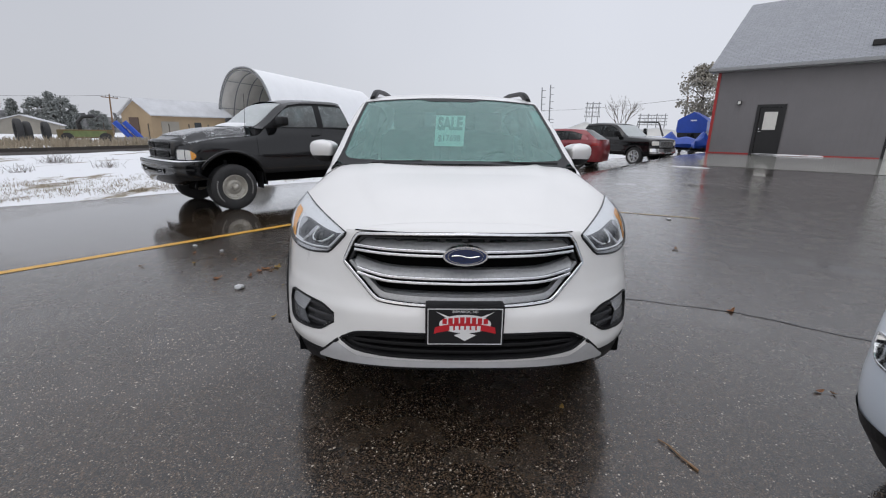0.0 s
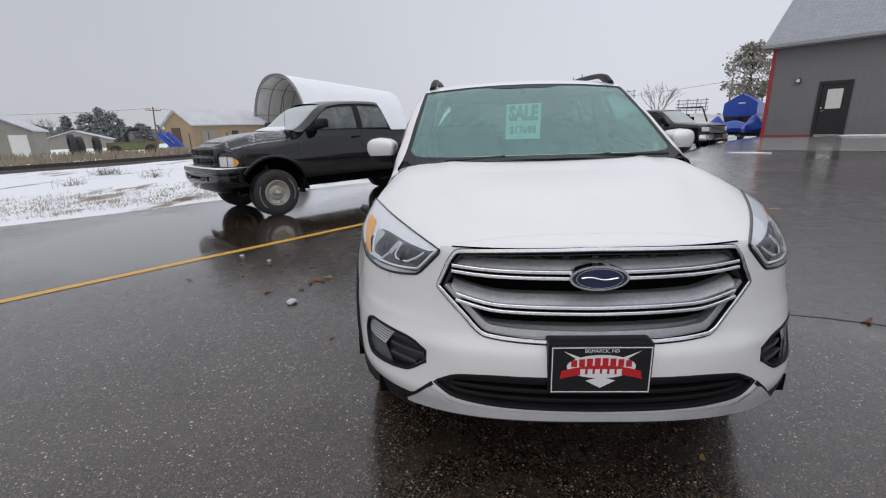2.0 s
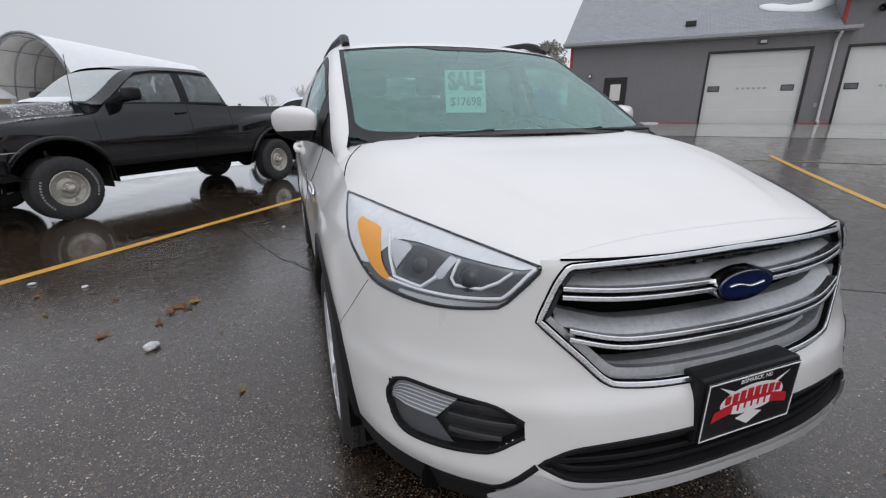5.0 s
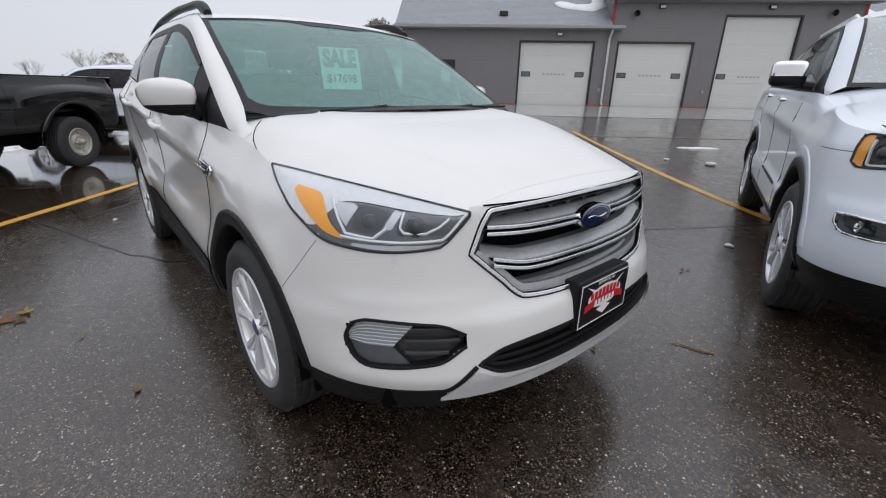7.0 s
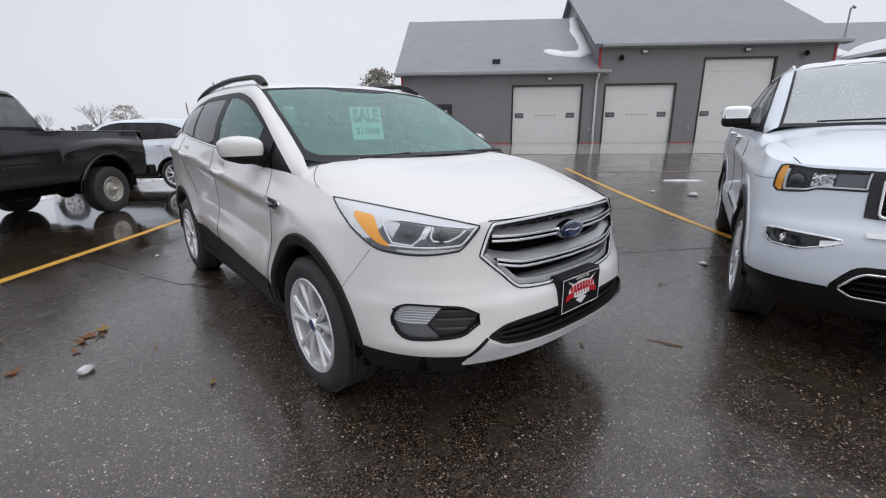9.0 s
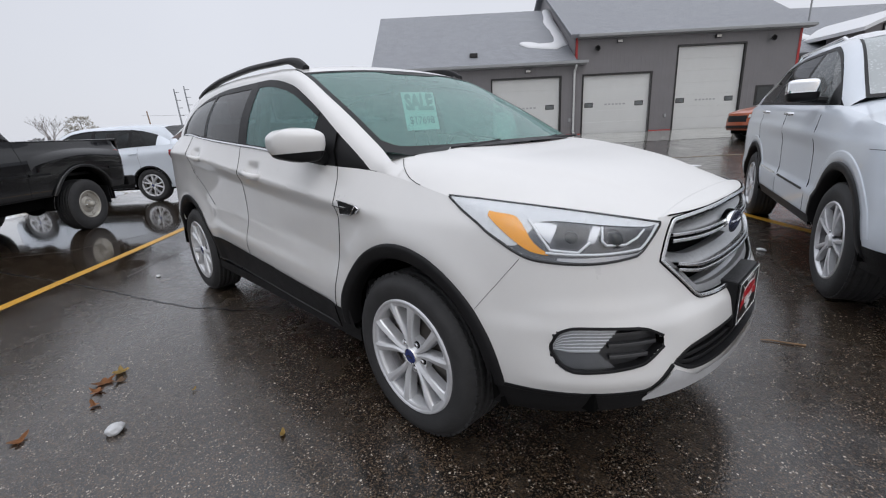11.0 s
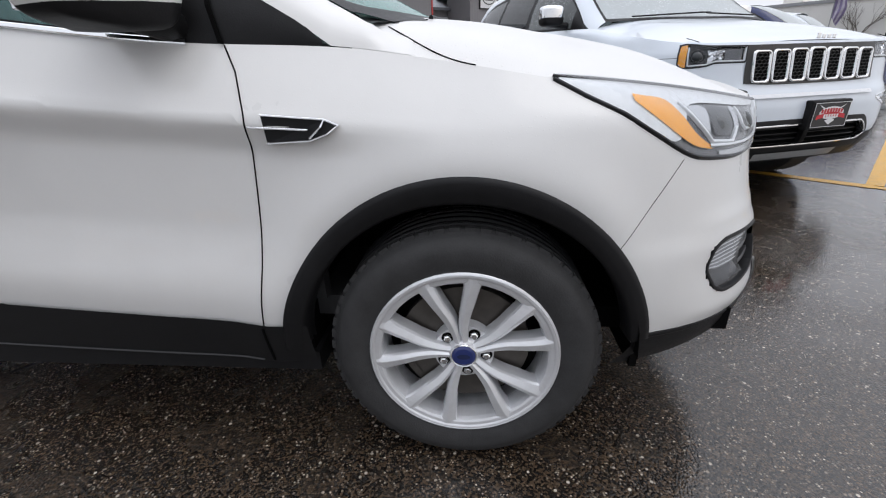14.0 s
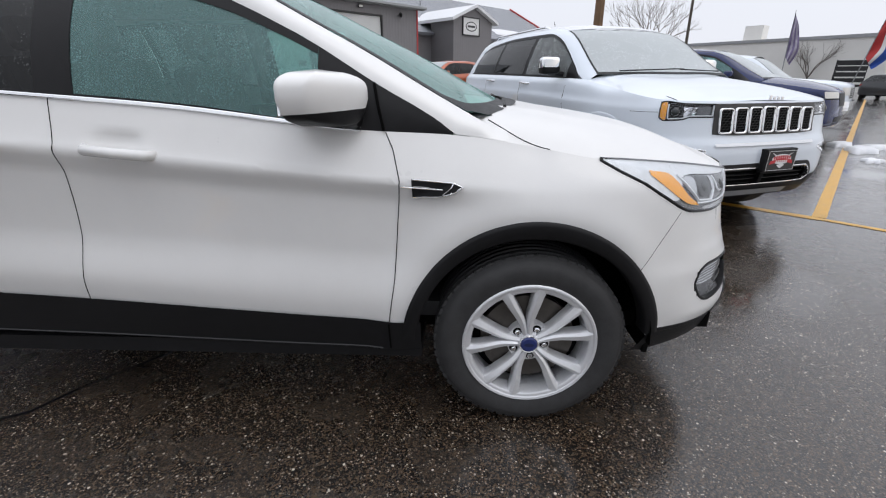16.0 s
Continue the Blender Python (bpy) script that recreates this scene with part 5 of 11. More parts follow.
    def blade(hi_off, lo_off, f, xend, name, material, off0, off1, label=""):
        u1 = B.u_at_x(xend, 0.8)
        bm = bmesh.new()
        rows = []
        for i in range(25):
            u = u1 * i / 24
            z = f(xu(u))
            a = B.at(u, min(z + hi_off, grille[2](u) - 0.004), off0)
            c = B.at(u, max(z + lo_off, grille[1](u) + 0.004), off1)
            d = c + Vector((0, 0.045, -0.004))
            rows.append([a + Vector((0, 0.03, 0)), a, a + (c - a) * 0.5, c, d])
        grid_faces(bm, rows)
        grid_faces(bm, mirrored(rows))
        bmesh.ops.recalc_face_normals(bm, faces=bm.faces)
        return part(name, bm, material, car, label, smooth=False)

    blade(0.042, 0.012, bar_a, 0.455, "grille_blade", M_SATIN, -0.040, -0.012, "satin silver grille blade, dusted with ice")
    blade(0.044, 0.012, bar_b, 0.465, "grille_blade", M_SATIN, -0.040, -0.010, "satin silver grille blade, dusted with ice")
    blade(-0.054, -0.105, bar_b, 0.40, "grille_blade", M_SATIN, -0.040, -0.006, "satin silver grille blade, dusted with ice")
    for f, xe in ((bar_a, 0.455), (bar_b, 0.44)):
        u1 = B.u_at_x(xe, 0.8)
        for dz in (0.009, -0.010):
            for s in (1, -1):
                pts, nor = wrap_line(B, [(u1 * i / 12, f(xu(u1 * i / 12)) + dz) for i in range(13)], 30, 0.002, s)
                part("grille_bar", ribbon(pts, nor, 0.0105, 0.006, 0.02), M_WETCHROME, car, "chrome grille bar")
    for k in range(9):
        x = (k - 4) * 0.092
        u = B.u_at_x(abs(x), 0.9)
        p = B.at(u, 0.90, -0.03)
        part("grille_rib", boxm(p.x * (1 if x >= 0 else -1) - 0.011, p.x * (1 if x >= 0 else -1) + 0.011, p.y, p.y + 0.02, 0.892, 0.918), M_LAMPDARK, car)
    # Surround.
    for s in (1, -1):
        out = [(gw * i / 20, grille[2](gw * i / 20)) for i in range(21)]
        out2 = [(gw * i / 20, grille[1](gw * i / 20)) for i in range(20, -1, -1)]
        for wd, lf, off, m_, nm in ((0.0125, 0.006, 0.001, M_WETCHROME, "grille_surround"), (0.0190, 0.0005, 0.001, M_SEAM, "surround_gap"), (0.026, 0.001, -0.010, M_SATIN, "grille_inner_frame"), (0.012, 0.001, -0.010, M_LAMPDARK, "grille_inner_frame")):
            ks = out + out2
            if off < 0:
                ks = [(u * 0.955, 0.79 + (z - 0.79) * (0.93 if z > 0.79 else 0.86)) for u, z in (out2 if m_ is M_SATIN else out)]
            pts, nor = wrap_line(B, ks, 90, off, s)
            part(nm, ribbon(pts, nor, wd, lf, 0.03), m_, car)
    # Emblem.
    ell = lambda a, b, n=40: [(a * math.cos(2 * math.pi * i / n), b * math.sin(2 * math.pi * i / n)) for i in range(n)]  # noqa: E731
    em = fill([(x, z + 0.845) for x, z in ell(0.091, 0.041)], 0.03, 0.060)
    badge = part("emblem", em, M_CHROME, car, "oval blue and chrome maker's emblem")
    part("emblem_field", fill([(x, z + 0.845) for x, z in ell(0.083, 0.034)], 0.004, 0.0575), M_EMBLEM, badge)
    part("emblem_line", join(fill([(x * 0.86, z + 0.845) for x, z in ell(0.083, 0.0322)][:21] + [(x * 0.835, z + 0.845) for x, z in ell(0.083, 0.0302)][20::-1], 0.0, 0.0568), fill([(x * 0.86, z + 0.845) for x, z in ell(0.083, 0.0322)][20:] + [(x * 0.835, z + 0.845) for x, z in ell(0.083, 0.0302)][:19:-1], 0.0, 0.0568)), M_CHROME, badge)
    sw = [(0.055 * (i / 20 - 0.5) * 2, 0.845 + 0.005 * math.sin(i * 0.32 + 0.4) * (1 - abs(i / 10 - 1) * 0.4)) for i in range(21)]
    part("emblem_swirl", tube(bmesh.new(), [(x, 0.0565, z) for x, z in sw], 0.0028, 6), M_CHROME, badge)

    # Lower intake and skid lip.
    part("intake_mesh", band_patch(B, 0, intake[0], intake[1], intake[2], -0.04, 20, 4), M_SEAM, car, "black lower air intake")
    for f in (0.2, 0.5, 0.8):
        for s in (1, -1):
            ks = [(intake[0] * 0.97 * i / 12, intake[1](intake[0] * i / 12) + (intake[2](intake[0] * i / 12) - intake[1](intake[0] * i / 12)) * f) for i in range(13)]
            part("intake_slat", ribbon(*wrap_line(B, ks, 24, -0.018, s), 0.014, 0.004, 0.02), M_BLACK, car)
    for x in (0.13, 0.27, 0.38):
        for s in (1, -1):
            p = B.at(B.u_at_x(x, 0.48), 0.48, -0.04)
            part("intake_rib", boxm(s * p.x - 0.005, s * p.x + 0.005, p.y, p.y + 0.03, i_low(x) + 0.004, i_high(x) - 0.004), M_BLACK, car)
    for s in (1, -1):
        ks = [(intake[0] * i / 16, intake[2](intake[0] * i / 16)) for i in range(17)] + [(intake[0] * i / 16, intake[1](intake[0] * i / 16)) for i in range(16, -1, -1)]
        part("intake_frame", ribbon(*wrap_line(B, ks, 70, 0.0, s), 0.010, 0.003, 0.03), M_BLACK, car)
    lipu = B.u_at_x(0.62, 0.42)
    l_hi = lambda u: (0.420 + 0.004 * (xl(u) / 0.4) ** 2 if xl(u) < 0.44 else 0.425 + (min(xl(u), 0.53) - 0.44) * 0.48 if xl(u) < 0.53 else 0.468 - (xl(u) - 0.53) * 0.85)  # noqa: E731
    l_lo = lambda u: 0.392 - 0.010 * (xl(u) / 0.5) ** 2  # noqa: E731
    part("skid_lip", band_patch(B, 0, lipu, l_lo, l_hi, 0.010, 30, 4), M_ALLOY, car, "silver bumper lip", smooth=True)
    part("lip_underside", band_patch(B, 0, lipu, lambda u: l_lo(u) - 0.03, l_lo, -0.012, 30, 2), M_BLACK, car)
    u9 = B.u_at_y(0.518, 0.36)
    for s in (1, -1):
        part("valance", band_patch(B, lipu * 0.96, u9, lambda u: 0.342 - 0.042 * smooth01((u - lipu * 0.96) / (u9 - lipu * 0.96)), lambda u: 0.405 + 0.0 * u, 0.003, 20, 3, (s,)), M_BLACK, car, "black plastic lower valance", smooth=True)
        part("valance_edge", strip(B, [(B.u_at_x(0.525, 0.47), 0.478), (B.u_at_x(0.60, 0.42), 0.405), (u9, 0.400)], 0.014, 0.004, side=s), M_BLACK, car)

    # Fog lamps.
    for s in (1, -1):
        f = part("fog_bezel", band_patch(B, f0, f1, fog[2], fog[3], -0.035, 18, 6, (s,)), M_FOGGREY, car, "dark grey fog lamp recess")
        um = f0 + (f1 - f0) * 0.50
        def fog_patch(z_lo, z_hi, ua_, ub_, off, n=10, m=6, s=s):
            rows = []
            for i in range(n + 1):
                b = z_lo + (z_hi - z_lo) * i / n
                row = []
                for j in range(m + 1):
                    u = ua_(b) + (ub_(b) - ua_(b)) * j / m
                    z = fog[2](u) + 0.006 + (fog[3](u) - fog[2](u) - 0.012) * b
                    p = B.at(u, z, off)
                    row.append(Vector((p.x * s, p.y, p.z)))
                rows.append(row)
            bm = grid_faces(bmesh.new(), rows)
            bmesh.ops.recalc_face_normals(bm, faces=bm.faces)
            return bm

        inner = lambda b: um + (f1 - f0) * (0.10 - 0.34 * abs(b - 0.42))  # noqa: E731
        outer = lambda b: f1 - (f1 - f0) * 0.02  # noqa: E731
        part("fog_lamp", fog_patch(0.42, 1.0, inner, outer, -0.012), M_LAMPSILVER, f, "clear ribbed fog lamp")
        part("fog_reflector", fog_patch(0.0, 0.40, inner, outer, -0.014), M_LAMPMID, f)
        for k in range(6):
            part("lens_rib", fog_patch(0.46 + k * 0.085, 0.485 + k * 0.085, inner, outer, -0.009, 2, 6), M_DRL, f)
        part("lens", fog_patch(0.0, 1.0, inner, outer, -0.004), M_LENS, f)
        for k in range(3):
            z = 0.525 + k * 0.034
            part("slat", strip(B, [(f0 + (um - f0) * (0.28 if k != 1 else 0.1), z), (um, z)], 0.012, 0.003, 8, 0.02, s, -0.016), M_FOGGREY, f)
        ks = [(f0 + (f1 - f0) * i / 14, fog[3](f0 + (f1 - f0) * i / 14)) for i in range(15)] + [(f0 + (f1 - f0) * i / 14, fog[2](f0 + (f1 - f0) * i / 14)) for i in range(14, -1, -1)]
        part("fog_frame", ribbon(*wrap_line(B, ks, 60, 0.0, s), 0.009, 0.003, 0.04), M_BLACK, f)

    # Headlamps: a slanted facet between bonnet edge and wing, with silvered bowl, pale upper band, two smoky pockets, amber marker, clear lens.
    def lamp_at(t, k, off=0.0):
        u = h0 + (h1 - h0) * min(1.0, max(0.0, t))
        low_p = B.at(u, lamp[2](u))
        hi_p = bonnet_edge(B.at(u, (lamp[2](u) + lamp[3](u)) / 2).y)
        p = low_p.lerp(hi_p, k)
        wide = (hi_p - low_p).length
        n = (B.at(u, lamp[2](u)) - B.at(u, lamp[2](u), 0.01)).normalized() * -1
        n = (n + Vector((0, -0.1, 0.9))).normalized()
        return p + n * (0.16 * wide * math.sin(math.pi * min(1.0, max(0.0, k))) * 0.8 + off)

    for s in (1, -1):
        flip = Matrix.Diagonal((s, 1, 1, 1))

        def zone(name, keys_lo, keys_hi, off, material, label="", n=14, host=None, s=s, flip=flip):
            lo_k, hi_k = curve(keys_lo), curve(keys_hi)
            t0, t1 = keys_lo[0][0], keys_lo[-1][0]
            rows = [[lamp_at(t, lo_k(t) + (hi_k(t) - lo_k(t)) * j / 6, off) for j in range(7)] for t in (t0 + (t1 - t0) * i / n for i in range(n + 1))]
            bm = grid_faces(bmesh.new(), rows)
            bmesh.ops.transform(bm, matrix=flip, verts=bm.verts)
            bmesh.ops.recalc_face_normals(bm, faces=bm.faces)
            return part(name, bm, material, host or h, label, smooth=True)

        def guide(name, keys, width, material, off=0.004, lift=0.004, flip=flip):
            pts = []
            for (t0, k0), (t1, k1) in zip(keys, keys[1:]):
                pts += [(t0 + (t1 - t0) * i / 8, k0 + (k1 - k0) * i / 8) for i in range(8)]
            pts.append(keys[-1])
            line = [lamp_at(t, k, off) for t, k in pts]
            nor = [(lamp_at(t, k, off + 0.02) - lamp_at(t, k, off)).normalized() for t, k in pts]
            bm = ribbon(line, nor, width, lift, 0.004)
            bmesh.ops.transform(bm, matrix=flip, verts=bm.verts)
            bmesh.ops.recalc_face_normals(bm, faces=bm.faces)
            return part(name, bm, material, h)

        h = car
        h = zone("headlamp", [(0.0, 0.0), (1.0, 0.0)], [(0.0, 1.0), (1.0, 1.0)], 0.0, M_LAMPMID, "clear headlamp with amber marker", 34)
        zone("lamp_top", [(0.01, 0.84), (0.10, 0.78), (0.30, 0.73), (0.55, 0.70), (0.655, 0.62), (0.70, 0.12), (0.74, 0.03), (0.99, 0.03)], [(0.01, 0.99), (0.30, 0.99), (0.99, 0.99)], 0.003, M_LAMPTOP, "pale upper lamp band under wet ice", 48)
        zone("lamp_pocket", [(0.07, 0.40), (0.14, 0.26), (0.34, 0.26), (0.37, 0.40)], [(0.07, 0.62), (0.14, 0.68), (0.34, 0.66), (0.37, 0.60)], 0.003, M_LAMPGREY)
        zone("lamp_pocket", [(0.43, 0.34), (0.46, 0.24), (0.54, 0.24), (0.58, 0.50)], [(0.43, 0.60), (0.46, 0.64), (0.54, 0.66), (0.58, 0.62)], 0.003, M_LAMPGREY)
        zone("lamp_wall", [(0.38, 0.34), (0.42, 0.30)], [(0.38, 0.66), (0.42, 0.68)], 0.004, M_LAMPSILVER, n=6)
        zone("lamp_wall", [(0.575, 0.26), (0.61, 0.34), (0.67, 0.50)], [(0.575, 0.58), (0.61, 0.63), (0.67, 0.58)], 0.004, M_LAMPSILVER, n=8)
        zone("lamp_base", [(0.10, 0.03), (0.30, 0.02), (0.52, 0.03)], [(0.10, 0.07), (0.30, 0.10), (0.52, 0.07)], 0.003, M_LAMPSILVER)
        zone("marker", [(0.565, 0.085), (0.65, 0.10), (0.74, 0.16), (0.80, 0.24), (0.845, 0.36)], [(0.565, 0.11), (0.65, 0.25), (0.70, 0.42), (0.76, 0.60), (0.845, 0.52)], 0.005, M_AMBER, "amber side marker")
        guide("light_guide", [(0.70, 0.60), (0.63, 0.36), (0.565, 0.17), (0.44, 0.17), (0.405, 0.34)], 0.0070, M_DRL)
        guide("light_guide", [(0.375, 0.66), (0.35, 0.38), (0.32, 0.30), (0.22, 0.30), (0.17, 0.44), (0.14, 0.66)], 0.0060, M_DRL)
        guide("light_guide", [(0.58, 0.12), (0.40, 0.14), (0.13, 0.15), (0.075, 0.34), (0.03, 0.76)], 0.0070, M_DRL)
        for t, k, r in ((0.50, 0.44, 0.030), (0.29, 0.48, 0.034)):
            p = lamp_at(t, k, -0.020)
            q = bmesh.new()
            bmesh.ops.create_uvsphere(q, u_segments=24, v_segments=14, radius=r)
            part("projector", moved(q, Matrix.Translation((p.x * s, p.y, p.z))), M_DARKGLASS, h, smooth=True)
        zone("lens", [(0.0, 0.0), (1.0, 0.0)], [(0.0, 1.0), (1.0, 1.0)], 0.011, M_LENS, "", 30)
        guide("lamp_edge", [(0.0, 0.0), (0.25, 0.0), (0.5, 0.0), (0.75, 0.0), (1.0, 0.0)], 0.0065, M_LAMPDARK, 0.0, 0.006)
        guide("lamp_edge", [(0.0, 0.0), (0.0, 1.0), (0.25, 1.0), (0.5, 1.0), (0.75, 1.0), (1.0, 1.0)], 0.006, M_LAMPDARK, 0.0, 0.008)

    # Arches, sills, wells, wheels.
    for s in (1, -1):
        for yc, a0, a1 in ((FRONT_AXLE, 0.11, 3.10), (REAR_AXLE, 0.0, 3.0)):
            part("arch_moulding", arch_ring(B, yc, HUB_Z, 0.409, 0.457, a0, a1, 0.012, s, 44, top=0.012), M_BLACK, car, "black plastic wheel-arch moulding", smooth=True)
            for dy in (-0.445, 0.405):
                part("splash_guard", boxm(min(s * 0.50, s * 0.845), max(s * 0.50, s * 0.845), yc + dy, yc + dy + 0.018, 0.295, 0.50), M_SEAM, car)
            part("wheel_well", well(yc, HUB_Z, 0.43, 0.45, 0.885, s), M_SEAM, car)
        part("sill_cladding", flank_patch(B, 1.32, 3.24, lambda y: SUV_LOW(y) + 0.006, lambda y: SUV_CLAD(y) + 0.012, 0.008, (s,), 40, 6), M_BLACK, car, "black plastic sill cladding", smooth=True)
        pts = [Vector((s * (B.side(1.43, z) + 0.010), 1.43, z)) for z in [0.325 + 0.0095 * i for i in range(13)]]
        part("sill_seam", ribbon(pts, [Vector((s, 0, 0))] * 13, 0.005, 0.001, 0.004), M_SEAM, car)
        pts = [Vector((s * (B.side(y, SUV_LOW(y) + 0.012) + 0.009), y, SUV_LOW(y) + 0.012)) for y in [1.46 + 0.06 * i for i in range(30)]]
        part("sill_step", ribbon(pts, [Vector((s * 0.8, 0, 0.6))] * 30, 0.006, 0.003, 0.004), M_BLACKTRIM, car, "lower edge of the sill")
        part("sill_under", boxm(min(s * 0.6, s * 0.86), max(s * 0.6, s * 0.86), 1.32, 3.24, 0.27, 0.33), M_BLACK, car)
        wheel(car, s * 0.902, FRONT_AXLE, HUB_Z, 0.347, 0.238, 0.235, "split", s, tread=60, turn=-0.157, dish=0.016)
        wheel(car, s * 0.895, REAR_AXLE, HUB_Z, 0.347, 0.238, 0.235, "split", s, tread=60, turn=0.5, dish=0.016)
    # Added unseen panel: stops light leaking through the open body to the ground.
    part("floor_light_block", boxm(-0.74, 0.74, 0.22, 4.35, 0.345, 0.41), M_SEAM, car)
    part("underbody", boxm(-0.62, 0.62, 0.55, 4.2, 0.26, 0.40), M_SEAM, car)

    # Seams, handles, side vents.
    for s in (1, -1):
        for keys in ([(1.43, 0.44), (1.405, 0.6), (1.39, 0.80), (1.378, 0.94), (1.40, 1.03), (1.425, 1.082)], [(2.50, 0.50), (2.485, 0.62), (2.462, 0.85), (2.447, 1.05), (2.455, 1.12), (2.462, 1.18)], [(3.05, 0.78), (3.2, 0.90), (3.38, 1.0), (3.44, 1.15), (3.44, 1.255)]):
            pts = [Vector((s * B.side(y, z), y, z)) for y, z in keys]
            fine = [pts[i].lerp(pts[i + 1], k / 14) for i in range(len(pts) - 1) for k in range(14)] + [pts[-1]]
            fine = [Vector((s * (B.side(p.y, p.z) + 0.0015), p.y, p.z)) for p in fine]
            part("seam", ribbon(fine, [Vector((s, 0, 0))] * len(fine), 0.0024 if keys[0][0] < 2 else 0.0009, 0.001, 0.003), M_SEAM, car)
        fine = [Vector((s * (B.side(y, z) + 0.0005), y, z)) for y, z in [(0.45 + 0.14 * i / 14, 0.826 - 0.195 * i / 14) for i in range(15)]]
        part("seam", ribbon(fine, [Vector((s, 0, 0))] * len(fine), 0.0011, 0.0004, 0.003), M_SEAM, car)
        for yh, zh in ((2.135, 1.018), (3.13, 1.105)):
            x = s * B.side(yh + 0.1, zh)
            part("door_handle", tube(bmesh.new(), [(x - s * 0.01, yh, zh - 0.004), (x + s * 0.024, yh + 0.020, zh), (x + s * 0.030, yh + 0.11, zh + 0.008), (x + s * 0.024, yh + 0.203, zh + 0.016), (x - s * 0.01, yh + 0.225, zh + 0.018)], 0.0165, 10), M_WHITE, car, "body-coloured door handle", smooth=True)
        out = [(1.341, 0.9476), (1.2086, 0.9354), (1.180, 0.924), (1.204, 0.907), (1.243, 0.8935), (1.338, 0.889)]
        vent = part("side_vent", fill([(0, 0)] * 0 or [(y, z) for y, z in out]), M_BLACK, car, "black side vent edged in chrome")
        for v in vent.data.vertices:
            y, z = v.co.x, v.co.z
            v.co = (s * (B.side(y, z) + 0.009), y, z)
        for line in ([(y, z) for y, z in out], [(1.3705, 0.9245), (1.243, 0.9160)], [(1.2086, 0.9354), (1.216, 0.9215), (1.243, 0.8985)]):
            pts = [Vector((s * (B.side(y, z) + 0.009), y, z)) for y, z in line]
            fine = [pts[i].lerp(pts[i + 1], k / 5) for i in range(len(pts) - 1) for k in range(5)] + [pts[-1]]
            part("vent_trim", ribbon(fine, [Vector((s, 0, 0))] * len(fine), 0.0042, 0.004, 0.003), M_CHROME, vent)

    # Glasshouse.
    def screen(t0, t1, k0, k1, off, n=14, m=18):
        rows = []
        for i in range(n + 1):
            t = t0 + (t1 - t0) * i / n
            y = 1.10 + (2.044 - 1.10) * t
            e = lerp_line(SUV_RAIL, y)
            row = []
            for j in range(m + 1):
                k = k0 + (k1 - k0) * j / m
                b = 1 - abs(k) ** 2.2
                row.append(Vector((e.x * k, y - b * (0.17 - 0.13 * t) - off * 0.45, e.z + b * (0.012 + 0.022 * t) + off * 0.9)))
            rows.append(row)
        return rows

    def pane(lo, hi, k0, k1, off, m, n=14):
        cols = []
        for j in range(m + 1):
            k = k0 + (k1 - k0) * j / m
            cols.append([screen(lo(k) + (hi(k) - lo(k)) * i / n, 1.0, k, k, off, 1, 1)[0][0] for i in range(n + 1)])
        return cols

    foot_line = lambda k: 0.075 * smooth01((abs(k) - 0.78) / 0.22) ** 1.5  # noqa: E731
    part("windscreen", grid_faces(bmesh.new(), pane(foot_line, lambda k: 1.0, -1, 1, 0.0, 40)), M_GLASS, car, "wet green-tinted windscreen", smooth=True).visible_shadow = False
    # Black ceramic edge of the glass: rounded lower corners, a dip round the mirror foot.
    fr = bmesh.new()
    deep = lambda k: 0.085 + 0.04 * abs(k) ** 5 + 0.12 * max(0.0, (abs(k) - 0.86) / 0.14) ** 3  # noqa: E731
    dip = lambda k: 0.858 - 0.040 * smooth01((0.40 - abs(k)) / 0.22)  # noqa: E731
    for lo, hi, k0, k1, m in ((foot_line, deep, -1, 1, 60), (dip, lambda k: 0.885, -1, 1, 60), (foot_line, lambda k: 1.0, -1, -0.966, 3), (foot_line, lambda k: 1.0, 0.966, 1, 3)):
        grid_faces(fr, pane(lo, hi, k0, k1, 0.0025, m))
    part("screen_border", fr, M_BLACK, car, smooth=True)
    part("roof_header", grid_faces(bmesh.new(), screen(0.876, 1.0, -1, 1, 0.005, 5, 18)), M_WHITE, car, smooth=True)
    rows = []
    for i in range(21):
        y = 2.0 + 2.15 * i / 20
        e = lerp_line(SUV_RAIL, max(2.044, y))
        rows.append([Vector((e.x * k / 10, (y if i else 2.044 - (1 - abs(k / 10) ** 2.2) * 0.04), e.z + (SUV_ROOF(y) - e.z) * (1 - abs(k / 10) ** 2.4))) for k in range(-10, 11)])
    part("roof", grid_faces(bmesh.new(), rows), M_WHITETOP, car, "white roof with a film of wet snow", smooth=True)
    rows = []
    for i in range(9):
        t = i / 8
        rows.append([Vector((k / 8 * (0.50 + 0.20 * t), 4.15 + 0.22 * t - 0.06 * abs(k / 8) ** 2, 1.54 - 0.28 * t + 0.03 * (1 - t) * (1 - abs(k / 8) ** 2))) for k in range(-8, 9)])
    part("rear_window", grid_faces(bmesh.new(), rows), M_PRIVACY, car, smooth=True)
    for s in (1, -1):
        rows = []
        for i in range(9):
            t = i / 8
            a = Vector((s * (0.50 + 0.20 * t), 4.15 + 0.22 * t - 0.06, 1.54 - 0.28 * t))
            b = Vector((s * (0.70 + 0.06 * t), 4.15 + 0.20 * t, 1.33 - 0.07 * t))
            if i == 0:
                b = Vector((s * 0.62, 4.15, 1.43))
            rows.append([a.lerp(b, q / 4) + Vector((s * 0.012 * math.sin(math.pi * q / 4), 0.01 * math.sin(math.pi * q / 4), 0)) for q in range(5)])
        part("tail_pillar", grid_faces(bmesh.new(), rows), M_WHITE, car, smooth=True)
